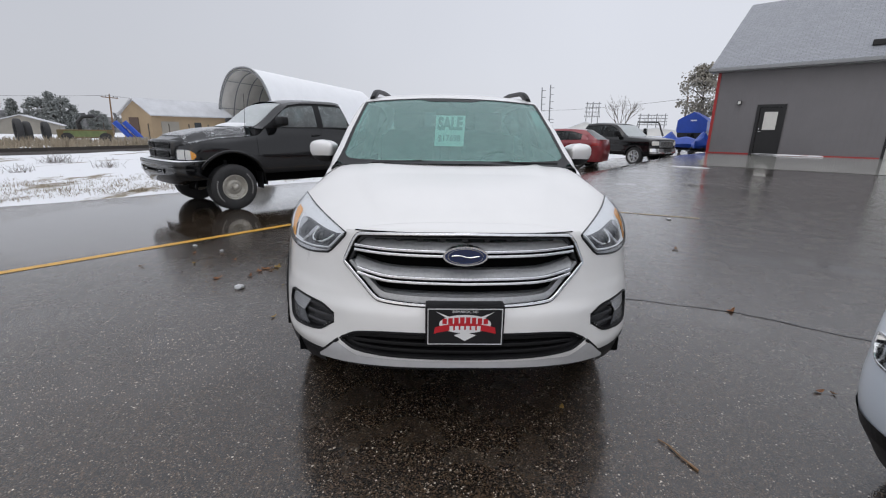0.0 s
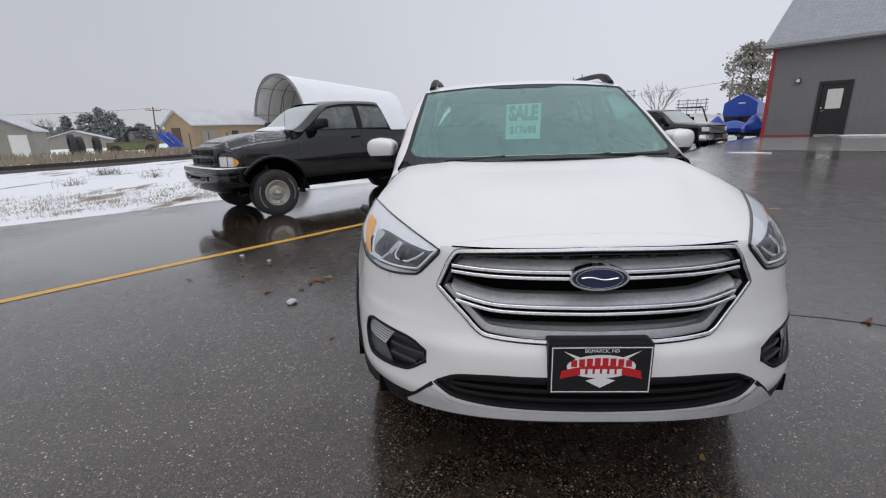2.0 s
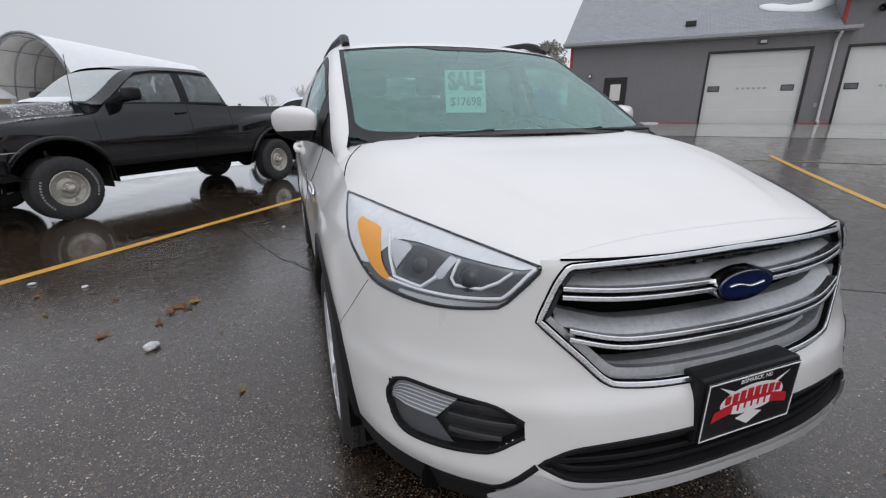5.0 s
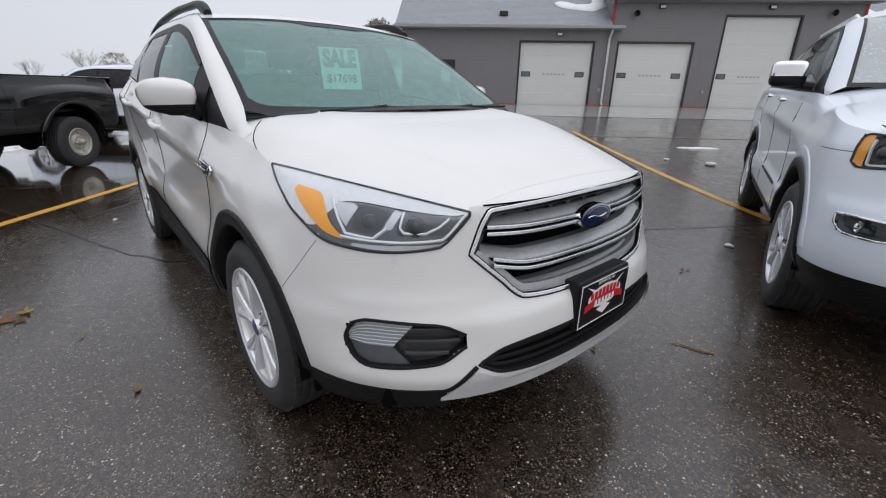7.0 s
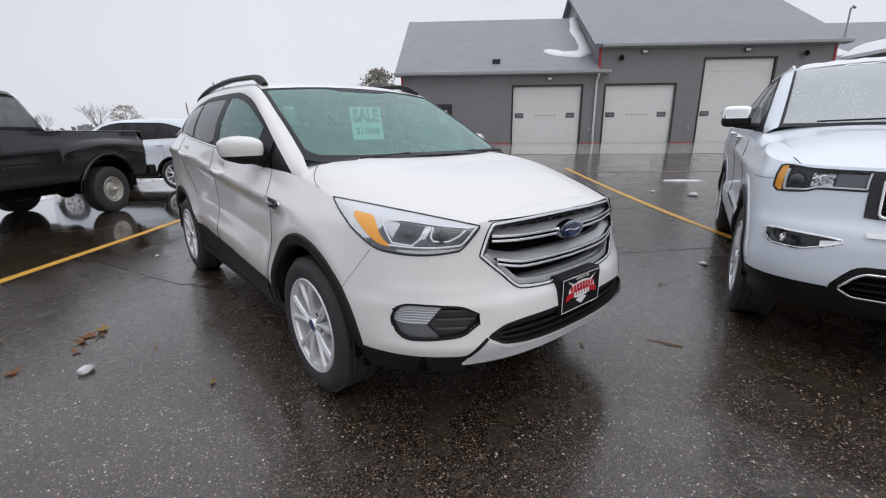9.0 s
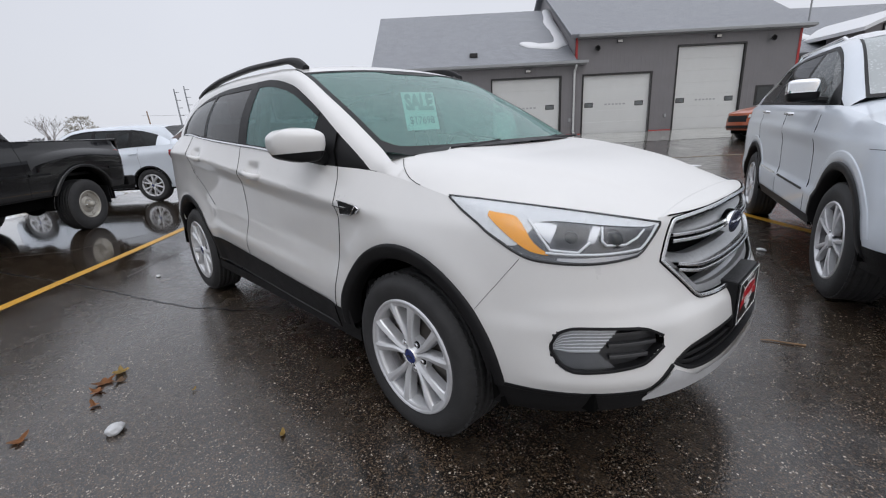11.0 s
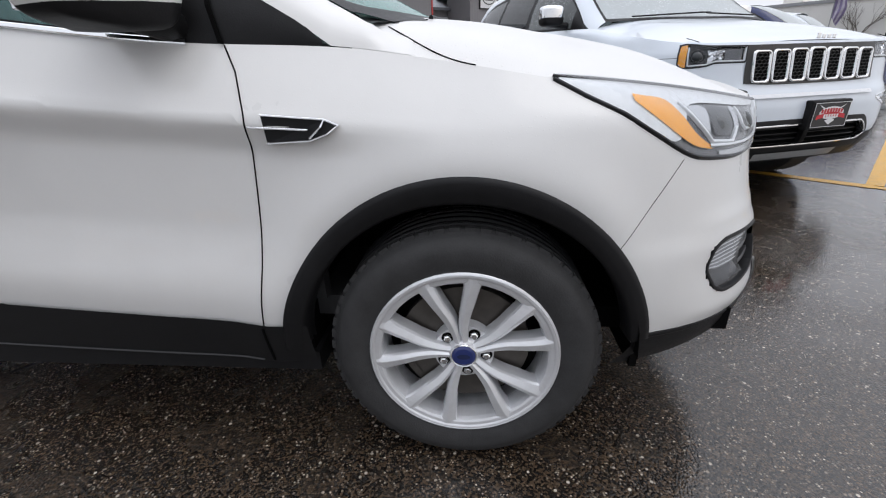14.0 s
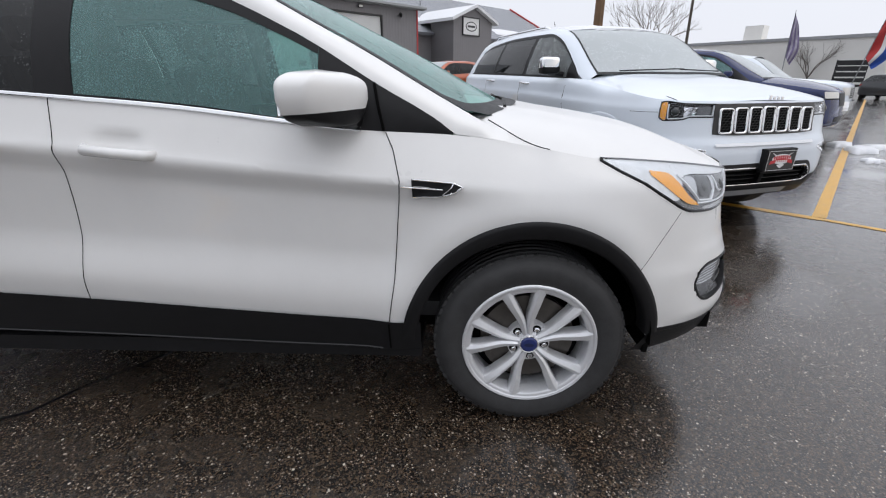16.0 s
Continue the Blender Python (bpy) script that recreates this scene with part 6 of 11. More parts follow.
    for s in (1, -1):
        rows = []
        foot = Vector((0.745, 1.035, suv_hood_z(0.745, 1.035) - 0.002))
        for y in [1.035 + 0.0125 * i for i in range(8)] + [1.135 + (4.15 - 1.135) * i / 44 for i in range(45)]:
            f = smooth01((y - 1.035) / 0.10)
            a = lerp_line(SUV_RAIL, max(1.10, y))
            if y < 1.135:
                a = Vector((foot.x + (a.x - foot.x) * f, y, foot.z + (lerp_line(SUV_RAIL, 1.135).z - foot.z) * f))
            b = lerp_line(SUV_SASH, max(1.21, y))
            if y < 1.21:
                b = Vector((B.side(y, SUV_TOP(y)) - 0.001, y, SUV_TOP(y) + 0.002))
            g = smooth01((y - 1.035) / 0.16)
            row = []
            for k in range(7):
                x, z = a.x + (b.x - a.x) * k / 6 + 0.012 * g * math.sin(math.pi * k / 6), a.z + (b.z - a.z) * k / 6 + 0.006 * g * math.sin(math.pi * k / 6)
                if y < 1.16:
                    z += (suv_hood_z(x, y) + 0.001 - z) * (1 - smooth01((y - 1.035) / 0.125))
                row.append(Vector((s * x, y, z)))
            rows.append(row)
        part("roof_pillar", grid_faces(bmesh.new(), rows), M_WHITE, car, smooth=True)

        def flank(y0, y1, v0, v1, off, n=14, m=6):
            rows = []
            for i in range(n + 1):
                y = y0 + (y1 - y0) * i / n
                t = lerp_line(SUV_SASH, y)
                zb, xb = SUV_TOP(y), B.side(y, SUV_TOP(y))
                rows.append([Vector((s * (xb + (t.x - xb) * v + 0.025 * math.sin(math.pi * v) * min(1, (t.z - zb) / 0.3) + off), y, zb + (t.z - zb) * v)) for v in (v0 + (v1 - v0) * j / m for j in range(m + 1))])
            return rows

        part("window_frame", grid_faces(bmesh.new(), flank(1.22, 1.63, 0.0, 1.0, -0.001)), M_BLACK, car, "black quarter panel behind the mirror", smooth=True)
        part("side_window", grid_faces(bmesh.new(), flank(1.63, 2.38, 0.03, 0.95, 0.0)), M_SIDEGLASS, car, "wet tinted front side window", smooth=True).visible_shadow = False
        part("side_window", grid_faces(bmesh.new(), flank(2.50, 3.12, 0.03, 0.95, 0.0)), M_PRIVACY, car, "dark privacy glass", smooth=True)
        part("side_window", grid_faces(bmesh.new(), flank(3.17, 3.70, 0.05, 0.92, 0.0)), M_PRIVACY, car, "dark privacy glass", smooth=True)
        tr = bmesh.new()
        for a in ((1.63, 3.76, 0.90, 1.0), (2.38, 2.50, 0.0, 1.0), (3.12, 3.17, 0.0, 1.0), (1.63, 3.76, 0.0, 0.04), (3.69, 3.76, 0.0, 1.0)):
            grid_faces(tr, flank(*a, 0.003, 24, 5))
        part("window_trim", tr, M_BLACK, car, "gloss black window surround", smooth=True)
        part("rear_pillar", grid_faces(bmesh.new(), flank(3.75, 4.15, 0.0, 1.0, 0.0)), M_WHITE, car, smooth=True)
        pts = [Vector((s * (B.side(y, SUV_TOP(y)) + 0.004), y, SUV_TOP(y) + 0.002)) for y in [1.5 + 0.08 * i for i in range(28)]]
        part("belt_trim", ribbon(pts, [Vector((s * 0.9, 0, 0.4))] * len(pts), 0.012, 0.004, 0.004), M_CHROME, car, "bright strip below the side windows")
        line = [lerp_line(SUV_SASH, 1.46), Vector((B.side(1.43, 1.085), 1.43, 1.085))]
        part("seam", ribbon([Vector((s * (p.x + 0.006 + 0.01 * (k % 2)), p.y, p.z)) for k, p in enumerate([line[0], line[0].lerp(line[1], 0.5) + Vector((0.004, 0, 0)), line[1]])], [Vector((s, 0, 0))] * 3, 0.008, 0.002, 0.004), M_SEAM, car)
        # Roof rail.
        rail = [(1.98, 0.612, 1.575), (2.06, 0.605, 1.618), (2.18, 0.60, 1.640), (2.4, 0.595, 1.653), (2.8, 0.59, 1.668), (3.3, 0.585, 1.658), (3.6, 0.58, 1.634), (3.8, 0.578, 1.605), (3.92, 0.576, 1.575)]
        bm = bmesh.new()
        rows = []
        for y in [1.98 + 0.04 * i for i in range(49)]:
            p = lerp_line(rail, y)
            th = 0.016 if 2.2 < y < 3.65 else 0.016 + 0.03 * min(1, (2.2 - y) / 0.2 if y < 2.2 else (y - 3.65) / 0.2)
            rows.append([Vector((s * (p.x + dx), p.y, p.z + dz)) for dx, dz in ((-0.018, -th), (-0.02, 0.008), (-0.008, 0.016), (0.010, 0.014), (0.02, 0.0), (0.019, -th))])
        grid_faces(bm, rows, close=True)
        bm.faces.new([bm.verts.new(p) for p in rows[0]])
        bmesh.ops.recalc_face_normals(bm, faces=bm.faces)
        part("roof_rail", bm, M_BLACK, car, "black arched roof rail", smooth=True)
        # Door mirror.
        mx = s * 0.93
        sq = lambda q, e: math.copysign(abs(q) ** e, q)  # noqa: E731

        def mirror_half(z0, no):
            bm = bmesh.new()
            bmesh.ops.create_uvsphere(bm, u_segments=40, v_segments=26, radius=1)
            for v in bm.verts:
                a, b, c = sq(v.co.x, 0.30), sq(v.co.y, 0.26), sq(v.co.z, 0.34)
                yf = 1.462 + 0.135 * max(0.0, (a + 1) / 2) ** 1.7
                half_y = (1.690 - yf) / 2
                low = 1 - 0.20 * max(0.0, -c)
                top_z = 0.080 * (1 - 0.38 * max(a * a, b * b)) if c > 0 else 0.074 * (1 - 0.30 * max(0.0, a))
                v.co = (s * (0.928 + 0.098 * a * low), 1.690 - half_y + half_y * b * low, 1.182 + top_z * c)
            bmesh.ops.bisect_plane(bm, geom=bm.verts[:] + bm.edges[:] + bm.faces[:], plane_co=(0, 1.575, z0), plane_no=(0.0, 0.06 * no, no), clear_inner=True)
            return bm

        mc = part("mirror_cap", mirror_half(1.150, 1), M_WHITE, car, "white door mirror cap", smooth=True)
        part("mirror_shell", mirror_half(1.1505, -1), M_BLACK, mc, smooth=True)
        part("mirror_arm", tube(bmesh.new(), [(s * 0.80, 1.52, 1.115), (s * 0.85, 1.55, 1.135), (s * 0.91, 1.58, 1.155)], 0.034, 10, r2=0.04), M_BLACK, mc, smooth=True)
        part("mirror_glass", boxm(mx - 0.065, mx + 0.065, 1.684, 1.693, 1.14, 1.215, bevel=0.002), M_CHROME, mc)
        # Tail lamp.
        part("tail_lamp", flank_patch(B, 3.98, 4.40, lambda y: 1.09 + (y - 3.98) * 0.04, lambda y: 1.12 + (y - 3.98) * 0.3, 0.006, (s,), 10, 4), M_REDLENS, car, "red tail lamp")

    # Inside.
    part("dashboard", boxm(-0.70, 0.70, 1.22, 1.62, 0.75, 1.10, bevel=0.06), M_INTERIOR, car)
    part("floor_pan", boxm(-0.78, 0.78, 1.1, 4.2, 0.40, 0.46), M_INTERIOR, car)
    for s in (1, -1):
        part("door_card", boxm(min(s * 0.76, s * 0.80), max(s * 0.76, s * 0.80), 1.3, 3.4, 0.46, 1.08), M_INTERIOR, car)
        part("pillar_trim", tube(bmesh.new(), [(s * 0.75, 2.44, 1.1), (s * 0.64, 2.44, 1.54)], 0.045, 8), M_SEAT, car)
        seat(car, s * 0.38, 1.95, 0.62, M_SEAT)
        seat(car, s * 0.36, 2.85, 0.66, M_SEAT, 0.62)
    part("headliner", boxm(-0.55, 0.55, 2.15, 4.0, 1.555, 1.57), M_SEAT, car)
    part("cargo_back", boxm(-0.7, 0.7, 4.1, 4.12, 0.46, 1.2), M_INTERIOR, car)
    sw = bmesh.new()
    ring = [(0.185 * math.cos(t), 0.185 * math.sin(t)) for t in (2 * math.pi * i / 28 for i in range(29))]
    tube(sw, [(x, 0, z) for x, z in ring], 0.016, 8, caps=False)
    tube(sw, [(-0.18, 0, 0), (0.18, 0, 0)], 0.016, 6)
    part("steering_wheel", moved(sw, Matrix.Translation((0.38, 1.72, 1.02)) @ Matrix.Rotation(radians(-24), 4, "X")), M_BLACK, car)
    part("rear_view_mirror", boxm(-0.12, 0.12, 1.86, 1.89, 1.44, 1.50, bevel=0.02), M_BLACK, car)
    part("mirror_stem", tube(bmesh.new(), [(0, 1.88, 1.49), (0, 1.87, 1.55)], 0.012, 6), M_BLACK, car)
    # Wipers.
    for x0, x1, y0, y1, z0 in ((-0.50, 0.10, 1.02, 0.975, 1.143), (0.02, 0.62, 0.965, 1.05, 1.143)):
        arm = part("wiper", tube(bmesh.new(), [(x0, y0, z0), ((x0 + x1) / 2, (y0 + y1) / 2 - 0.006, z0 + 0.010), (x1, y1, z0 + 0.006)], 0.0065, 6), M_BLACK, car, "black wiper blade")
        part("wiper_arm", tube(bmesh.new(), [(x0 - 0.02, y0 + 0.01, z0 - 0.01), ((x0 + x1) / 2, (y0 + y1) / 2, z0 + 0.018)], 0.006, 6), M_BLACK, arm)
    part("cowl", grid_faces(bmesh.new(), [[Vector((0.74 * k / 10, 1.16 - (1 - abs(k / 10) ** 2.2) * 0.20 + dy, 1.118 + (1 - abs(k / 10) ** 2.5) * 0.030 + dz)) for k in range(-10, 11)] for dy, dz in ((-0.03, 0.0), (0.03, 0.012))]), M_BLACK, car)

    # Front plate of the dealer, in a black holder.
    holder = part("plate_holder", boxm(-0.160, 0.160, -0.006, 0.06, 0.486, 0.660, bevel=0.010), M_BLACK, car, "black plate holder dusted with ice")
    part("dealer_plate", boxm(-0.152, 0.152, -0.012, -0.0065, 0.494, 0.652, bevel=0.003), M_PLATEBLACK, holder, "black dealer plate with a red and white emblem")
    for bx in ((-0.150, 0.150, 0.6475, 0.6505), (-0.150, 0.150, 0.4955, 0.4985), (-0.150, -0.147, 0.4985, 0.6475), (0.147, 0.150, 0.4985, 0.6475)):
        part("plate_border", boxm(bx[0], bx[1], -0.0135, -0.0122, bx[2], bx[3]), M_PLATEWHITE, holder)
    decal(holder, 0.0, -0.0128, 0.573, 1.0)
    part("place_name", moved(text_mesh("BISMARCK, ND", 0.0155, 0.0004), Matrix.Translation((0, -0.0135, 0.638))), M_PLATEWHITE, holder)

    # Price card behind the windscreen.
    card = thing("price_card", "pale teal sale card with a handwritten price", "price card", m=Matrix.Translation((-0.012, 1.745, 1.335)) @ Matrix.Rotation(radians(-13), 4, "Z") @ Matrix.Rotation(radians(-16), 4, "X"))
    part("card", boxm(-0.112, 0.112, 0.0, 0.002, -0.115, 0.115), M_CARD, card)
    part("lettering", moved(text_mesh("SALE", 0.088, 0.0004, 0.005), Matrix.Translation((0, -0.0012, 0.050)) @ Matrix.Diagonal((1.0, 1, 1.45, 1))), M_INKTEAL, card)
    part("lettering", moved(text_mesh("$17698", 0.062, 0.0004, 0.0006), Matrix.Translation((0.0, -0.0012, -0.058)) @ Matrix.Diagonal((0.92, 1, 1.05, 1))), M_INK, card)
    return car


def decal(parent, x, y, z, k):
    """The emblem on the dealer's plates, as plain shapes: white crest, red ribbon, white wedge, bars for the lettering."""
    ring = [(x + k * 0.104 * math.cos(t), z + k * (0.012 + 0.040 * math.sin(t))) for t in (2 * math.pi * i / 36 for i in range(36))]
    part("crest", fill(ring, 0.0, y), M_PLATEWHITE, parent)
    for s in (-1, 1):
        part("crest_ray", fill([(x + s * k * 0.055, z + k * 0.04), (x + s * k * 0.118, z + k * 0.066), (x + s * k * 0.064, z + k * 0.03)], 0.0, y - 0.0004), M_PLATEWHITE, parent)
    arc = [(t, 0.008 + 0.018 * (1 - (t / 0.12) ** 2)) for t in [0.12 * (i / 14 * 2 - 1) for i in range(15)]]
    rib = [(x + k * a, z + k * (b + 0.010 - 0.02)) for a, b in arc] + [(x + k * a * 1.04, z + k * (b - 0.038)) for a, b in arc[::-1]]
    part("ribbon", fill(rib, 0.0, y - 0.0008), M_PLATERED, parent)
    part("wedge", fill([(x - k * 0.045, z - k * 0.036), (x, z - k * 0.062), (x + k * 0.045, z - k * 0.036), (x, z - k * 0.022)], 0.0, y - 0.0006), M_PLATEWHITE, parent)
    for i in range(8):
        bx = x + k * (i - 3.5) * 0.0235
        part("lettering_bar", fill([(bx - k * 0.0088, z + k * 0.012), (bx + k * 0.0088, z + k * 0.012), (bx + k * 0.0088, z + k * (0.036 + 0.006 * math.cos((i - 3.5) * 0.5))), (bx - k * 0.0088, z + k * (0.036 + 0.006 * math.cos((i - 3.5) * 0.5)))], 0.0, y - 0.0012), M_PLATERED, parent)
    for i in range(6):
        bx = x + k * (i - 2.5) * 0.022
        part("lettering_bar", fill([(bx - k * 0.0075, z - k * 0.016), (bx + k * 0.0075, z - k * 0.016), (bx + k * 0.0075, z + k * 0.004), (bx - k * 0.0075, z + k * 0.004)], 0.0, y - 0.0012), M_PLATEWHITE, parent)


build_suv()

# ---- other vehicles ----
def generic_car(name, label, m, S):
    """A car from its main dimensions: skin, bonnet, glasshouse, arches, wheels, mirrors. Nose at y = 0, facing -y."""
    car = thing(name, label, S.get("category", "car"), S.get("group", ""), m)
    L, W, zs = S["L"], S["W"], S["sill"]
    belt = curve(S["belt"])
    top = curve(S["hood"] + [(y, z) for y, z in S["belt"] if y > S["hood"][-1][0] + 0.02])
    mid = lambda k: [(y, zs + (belt(y) - zs) * k) for y in (0.9, L * 0.5, L - 0.5)]  # noqa: E731
    fl = S.get("flare", 0.0)
    B = Body(
        L,
        nose=S["nose"],
        tail=S.get("tail", [(0.4, 0.05), (0.7, 0.0), (1.2, 0.08)]),
        lines=S.get("lines") or [(mid(0.0), [(0.9, W - 0.05), (L - 0.5, W - 0.05)]), (mid(0.18), [(0.9, W - 0.012), (L - 0.5, W - 0.02)]), (mid(0.5), [(0.9, W - 0.015), (L * 0.5, W - 0.03), (L - 0.5, W - 0.02)]), (mid(0.8), [(0.9, W - fl), (L - 0.5, W - fl * 0.5)]), (mid(1.0), [(0.9, W - 0.07 - fl), (L - 0.5, W - 0.07)])],
        depth=S.get("depth", 0.7),
        power=S.get("power", 2.8),
        rear=S.get("rear", 0.35),
        ref=0.9,
    )
    col, ax, R = S["paint"], S["axles"], S["R"]
    rc = S.get("arch", R + 0.07)
    n1 = S.get("fine", 1)
    us = [i / (26 * n1) for i in range(26 * n1)]
    y = B.at(1.0, 0.7).y
    y_end = L - B.rear - 0.05
    while y < y_end:
        us.append(B.u_at_y(y, 0.7))
        y += 0.06 / n1
    us += [2 + i / 8 for i in range(9)]
    lv = [i / (22 * n1) for i in range(22 * n1 + 1)]
    low = lambda y: S.get("chin", zs + 0.1) if y < 0.5 else zs  # noqa: E731
    holes = S.get("holes", [])
    grid = []
    for u in us:
        yy = B.at(u, 0.7).y
        a, b = low(yy), top(yy)
        zz = [a + (b - a) * v for v in lv]
        for u0, u1, lo, hi in holes:
            if u0 - 0.02 <= u <= u1 + 0.02:
                uu = min(max(u, u0), u1)
                for f in (lo, hi):
                    t = f(uu)
                    k = min(range(len(zz)), key=lambda i: abs(zz[i] - t))
                    zz[k] = t
        grid.append([B.at(u, z) for z in zz])
    # Front, doors, rear as separate panels.
    seams = S["seams"]
    names = ["front_body"] + ["door"] * (len(seams) - 1) + ["rear_body"]
    panels = {}
    for i in range(len(us) - 1):
        uc = (us[i] + us[i + 1]) / 2
        for j in range(len(lv) - 1):
            c = (grid[i][j] + grid[i + 1][j + 1]) / 2
            if any(math.hypot(c.y - a, c.z - R) < rc for a in ax):
                continue
            if any(u0 < uc < u1 and lo(uc) < c.z < hi(uc) for u0, u1, lo, hi in holes):
                continue
            panels.setdefault(sum(c.y > s for s in seams), []).append((i, j))
    for p, cells in panels.items():
        both = names[p] != "door"
        for sg in ((0,) if both else (1, -1)):
            bm = bmesh.new()
            made = {}
            for s in (1, -1) if both else (sg,):
                for i, j in cells:
                    q = []
                    for a, b in ((i, j), (i + 1, j), (i + 1, j + 1), (i, j + 1)):
                        v = grid[a][b]
                        key = (a, b, s if v.x > 1e-5 else 1)
                        if key not in made:
                            made[key] = bm.verts.new((v.x * s, v.y, v.z))
                        q.append(made[key])
                    if len(set(q)) > 2:
                        try:
                            bm.faces.new(list(dict.fromkeys(q)))
                        except ValueError:
                            pass
            bmesh.ops.recalc_face_normals(bm, faces=bm.faces)
            part(names[p], bm, col, car, smooth=True)
    # Bonnet.
    yc = S["hood"][-1][0]
    crown = curve(S["crown"])
    raised = S.get("crown_shape") or (lambda q: 1 - q ** S.get("crown_power", 3))
    rows = []
    for u, g in zip(us, grid):
        p = g[-1]
        if u < 0.08 or p.y > yc:
            continue
        rows.append([Vector((p.x * k / 20, p.y, p.z + crown(p.y) * raised(abs(k / 20)))) for k in range(-20, 21)])
    part("bonnet", grid_faces(bmesh.new(), rows), col, car, S.get("hood_label", ""), smooth=True)
    # Glasshouse.
    rail, sash = S["rail"], S["sash"]
    y0, y1 = rail[0][0], S["screen_top"]
    bow = S.get("bow", 0.16)

    def screen(t0, t1, k0, k1, off, n=10, w=12):
        out = []
        for i in range(n + 1):
            t = t0 + (t1 - t0) * i / n
            e = lerp_line(rail, y0 + (y1 - y0) * t)
            out.append([Vector((e.x * k, e.y - (1 - abs(k) ** 2.2) * bow * (1 - 0.7 * t) - off * 0.5, e.z + (1 - abs(k) ** 2.2) * 0.025 * t + off * 0.85)) for k in (k0 + (k1 - k0) * j / w for j in range(w + 1))])
        return out

    part("windscreen", grid_faces(bmesh.new(), screen(0, 1, -1, 1, 0)), S.get("screen_glass", M_PRIVACY), car, S.get("screen_label", ""), smooth=True)
    bd = bmesh.new()
    for a in ((0, 0.05, -1, 1), (0, 1, -1, -0.975), (0, 1, 0.975, 1)):
        grid_faces(bd, screen(*a, 0.003))
    part("screen_border", bd, M_BLACK, car, smooth=True)
    roof = curve(S["roof"])
    ye = rail[-1][0]
    rows = []
    for i in range(15):
        y = y1 + (ye - y1) * i / 14
        e = lerp_line(rail, y)
        rows.append([Vector((e.x * k / 8, y - (0.3 * bow * (1 - abs(k / 8) ** 2.2) if i == 0 else 0), e.z + (roof(y) - e.z) * (1 - abs(k / 8) ** 2.4))) for k in range(-8, 9)])
    part("roof", grid_faces(bmesh.new(), rows), col, car, S.get("roof_label", ""), smooth=True)
    e, z2 = lerp_line(rail, ye), belt(min(L - 0.1, S["back"]))
    rows = []
    for i in range(5):
        t = i / 4
        w = e.x + (sash[-1][1] + 0.04 - e.x) * t
        rows.append([Vector((w * k / 6, ye + (S["back"] - ye) * t, (e.z + (roof(ye) - e.z) * (1 - abs(k / 6) ** 2.4)) * (1 - t) + z2 * t)) for k in range(-6, 7)])
    part("rear_window", grid_faces(bmesh.new(), rows), M_PRIVACY, car, smooth=True)
    if S.get("category", "car") == "car":
        for s in (1, -1):
            side_rows = []
            for i in range(9):
                t = i / 8
                y = ye + (S["back"] - ye) * t
                w = (e.x + (sash[-1][1] + 0.04 - e.x) * t) * s
                zt = e.z * (1 - t) + z2 * t
                low_p = lerp_line(sash, y) if y < sash[-1][0] else Vector((B.side(y, belt(y)), y, belt(y)))
                zl = low_p.z if y < sash[-1][0] else top(y)
                side_rows.append([Vector((w + (s * low_p.x - w) * q / 4 + s * 0.01 * math.sin(math.pi * q / 4), y, zt + (zl - zt) * q / 4)) for q in range(5)])
            part("rear_quarter", grid_faces(bmesh.new(), side_rows), col, car, smooth=True)
        wb = sash[-1][1] + 0.04
        deck = []
        for k in range(-8, 9):
            f = k / 8
            yt = L - B.tail(z2) - B.rear * (1 - (1 - min(1.0, abs(f) * 0.98) ** B.rpower) ** (1 / B.rpower))
            deck.append([Vector((wb * f, S["back"], z2)), Vector((B.half(L - 0.5, z2) * f, max(yt, S["back"] + 0.01), z2 + 0.004))])
        part("tailgate_top", grid_faces(bmesh.new(), deck), col, car, smooth=True)
    for s in (1, -1):
        rows = []
        for i in range(31):
            y = y0 + (ye - y0) * i / 30
            a, b = lerp_line(rail, y), lerp_line(sash, y)
            if y < sash[0][0]:
                b = Vector((sash[0][1], y, sash[0][2] - 0.02))
            rows.append([Vector((s * (a.x + (b.x - a.x) * k / 4 + 0.01 * math.sin(math.pi * k / 4)), y, a.z + (b.z - a.z) * k / 4)) for k in range(5)])
        part("roof_pillar", grid_faces(bmesh.new(), rows), col, car, smooth=True)

        def flank(ya, yb, v0, v1, off, n=12, w=5):
            out = []
            for i in range(n + 1):
                y = ya + (yb - ya) * i / n
                t = lerp_line(sash, y)
                zb, xb = top(y), B.side(y, top(y))
                out.append([Vector((s * (xb + (t.x - xb) * v + 0.02 * math.sin(math.pi * v) * min(1, (t.z - zb) / 0.3) + off), y, zb + (t.z - zb) * v)) for v in (v0 + (v1 - v0) * j / w for j in range(w + 1))])
            return out

        tr = bmesh.new()
        wins = S["windows"]
        edges = [sash[0][0]] + [q for w in wins for q in w[:2]] + [sash[-1][0]]
        for ya, yb in zip(edges[::2], edges[1::2]):
            if yb - ya > 0.01:
                pc = grid_faces(bmesh.new(), flank(ya, yb, 0, 1, 0.002))
                last = yb == sash[-1][0]
                part("pillar", pc, col if last else M_BLACK, car, smooth=True)
        for ya, yb, gl in wins:
            part("side_window", grid_faces(bmesh.new(), flank(ya, yb, 0.03, 0.95, 0)), gl, car, smooth=True)
            for v0, v1 in ((0.0, 0.05), (0.93, 1.0)):
                grid_faces(tr, flank(ya - 0.01, yb + 0.01, v0, v1, 0.004))
        part("window_trim", tr, S.get("trim", M_BLACK), car, smooth=True)
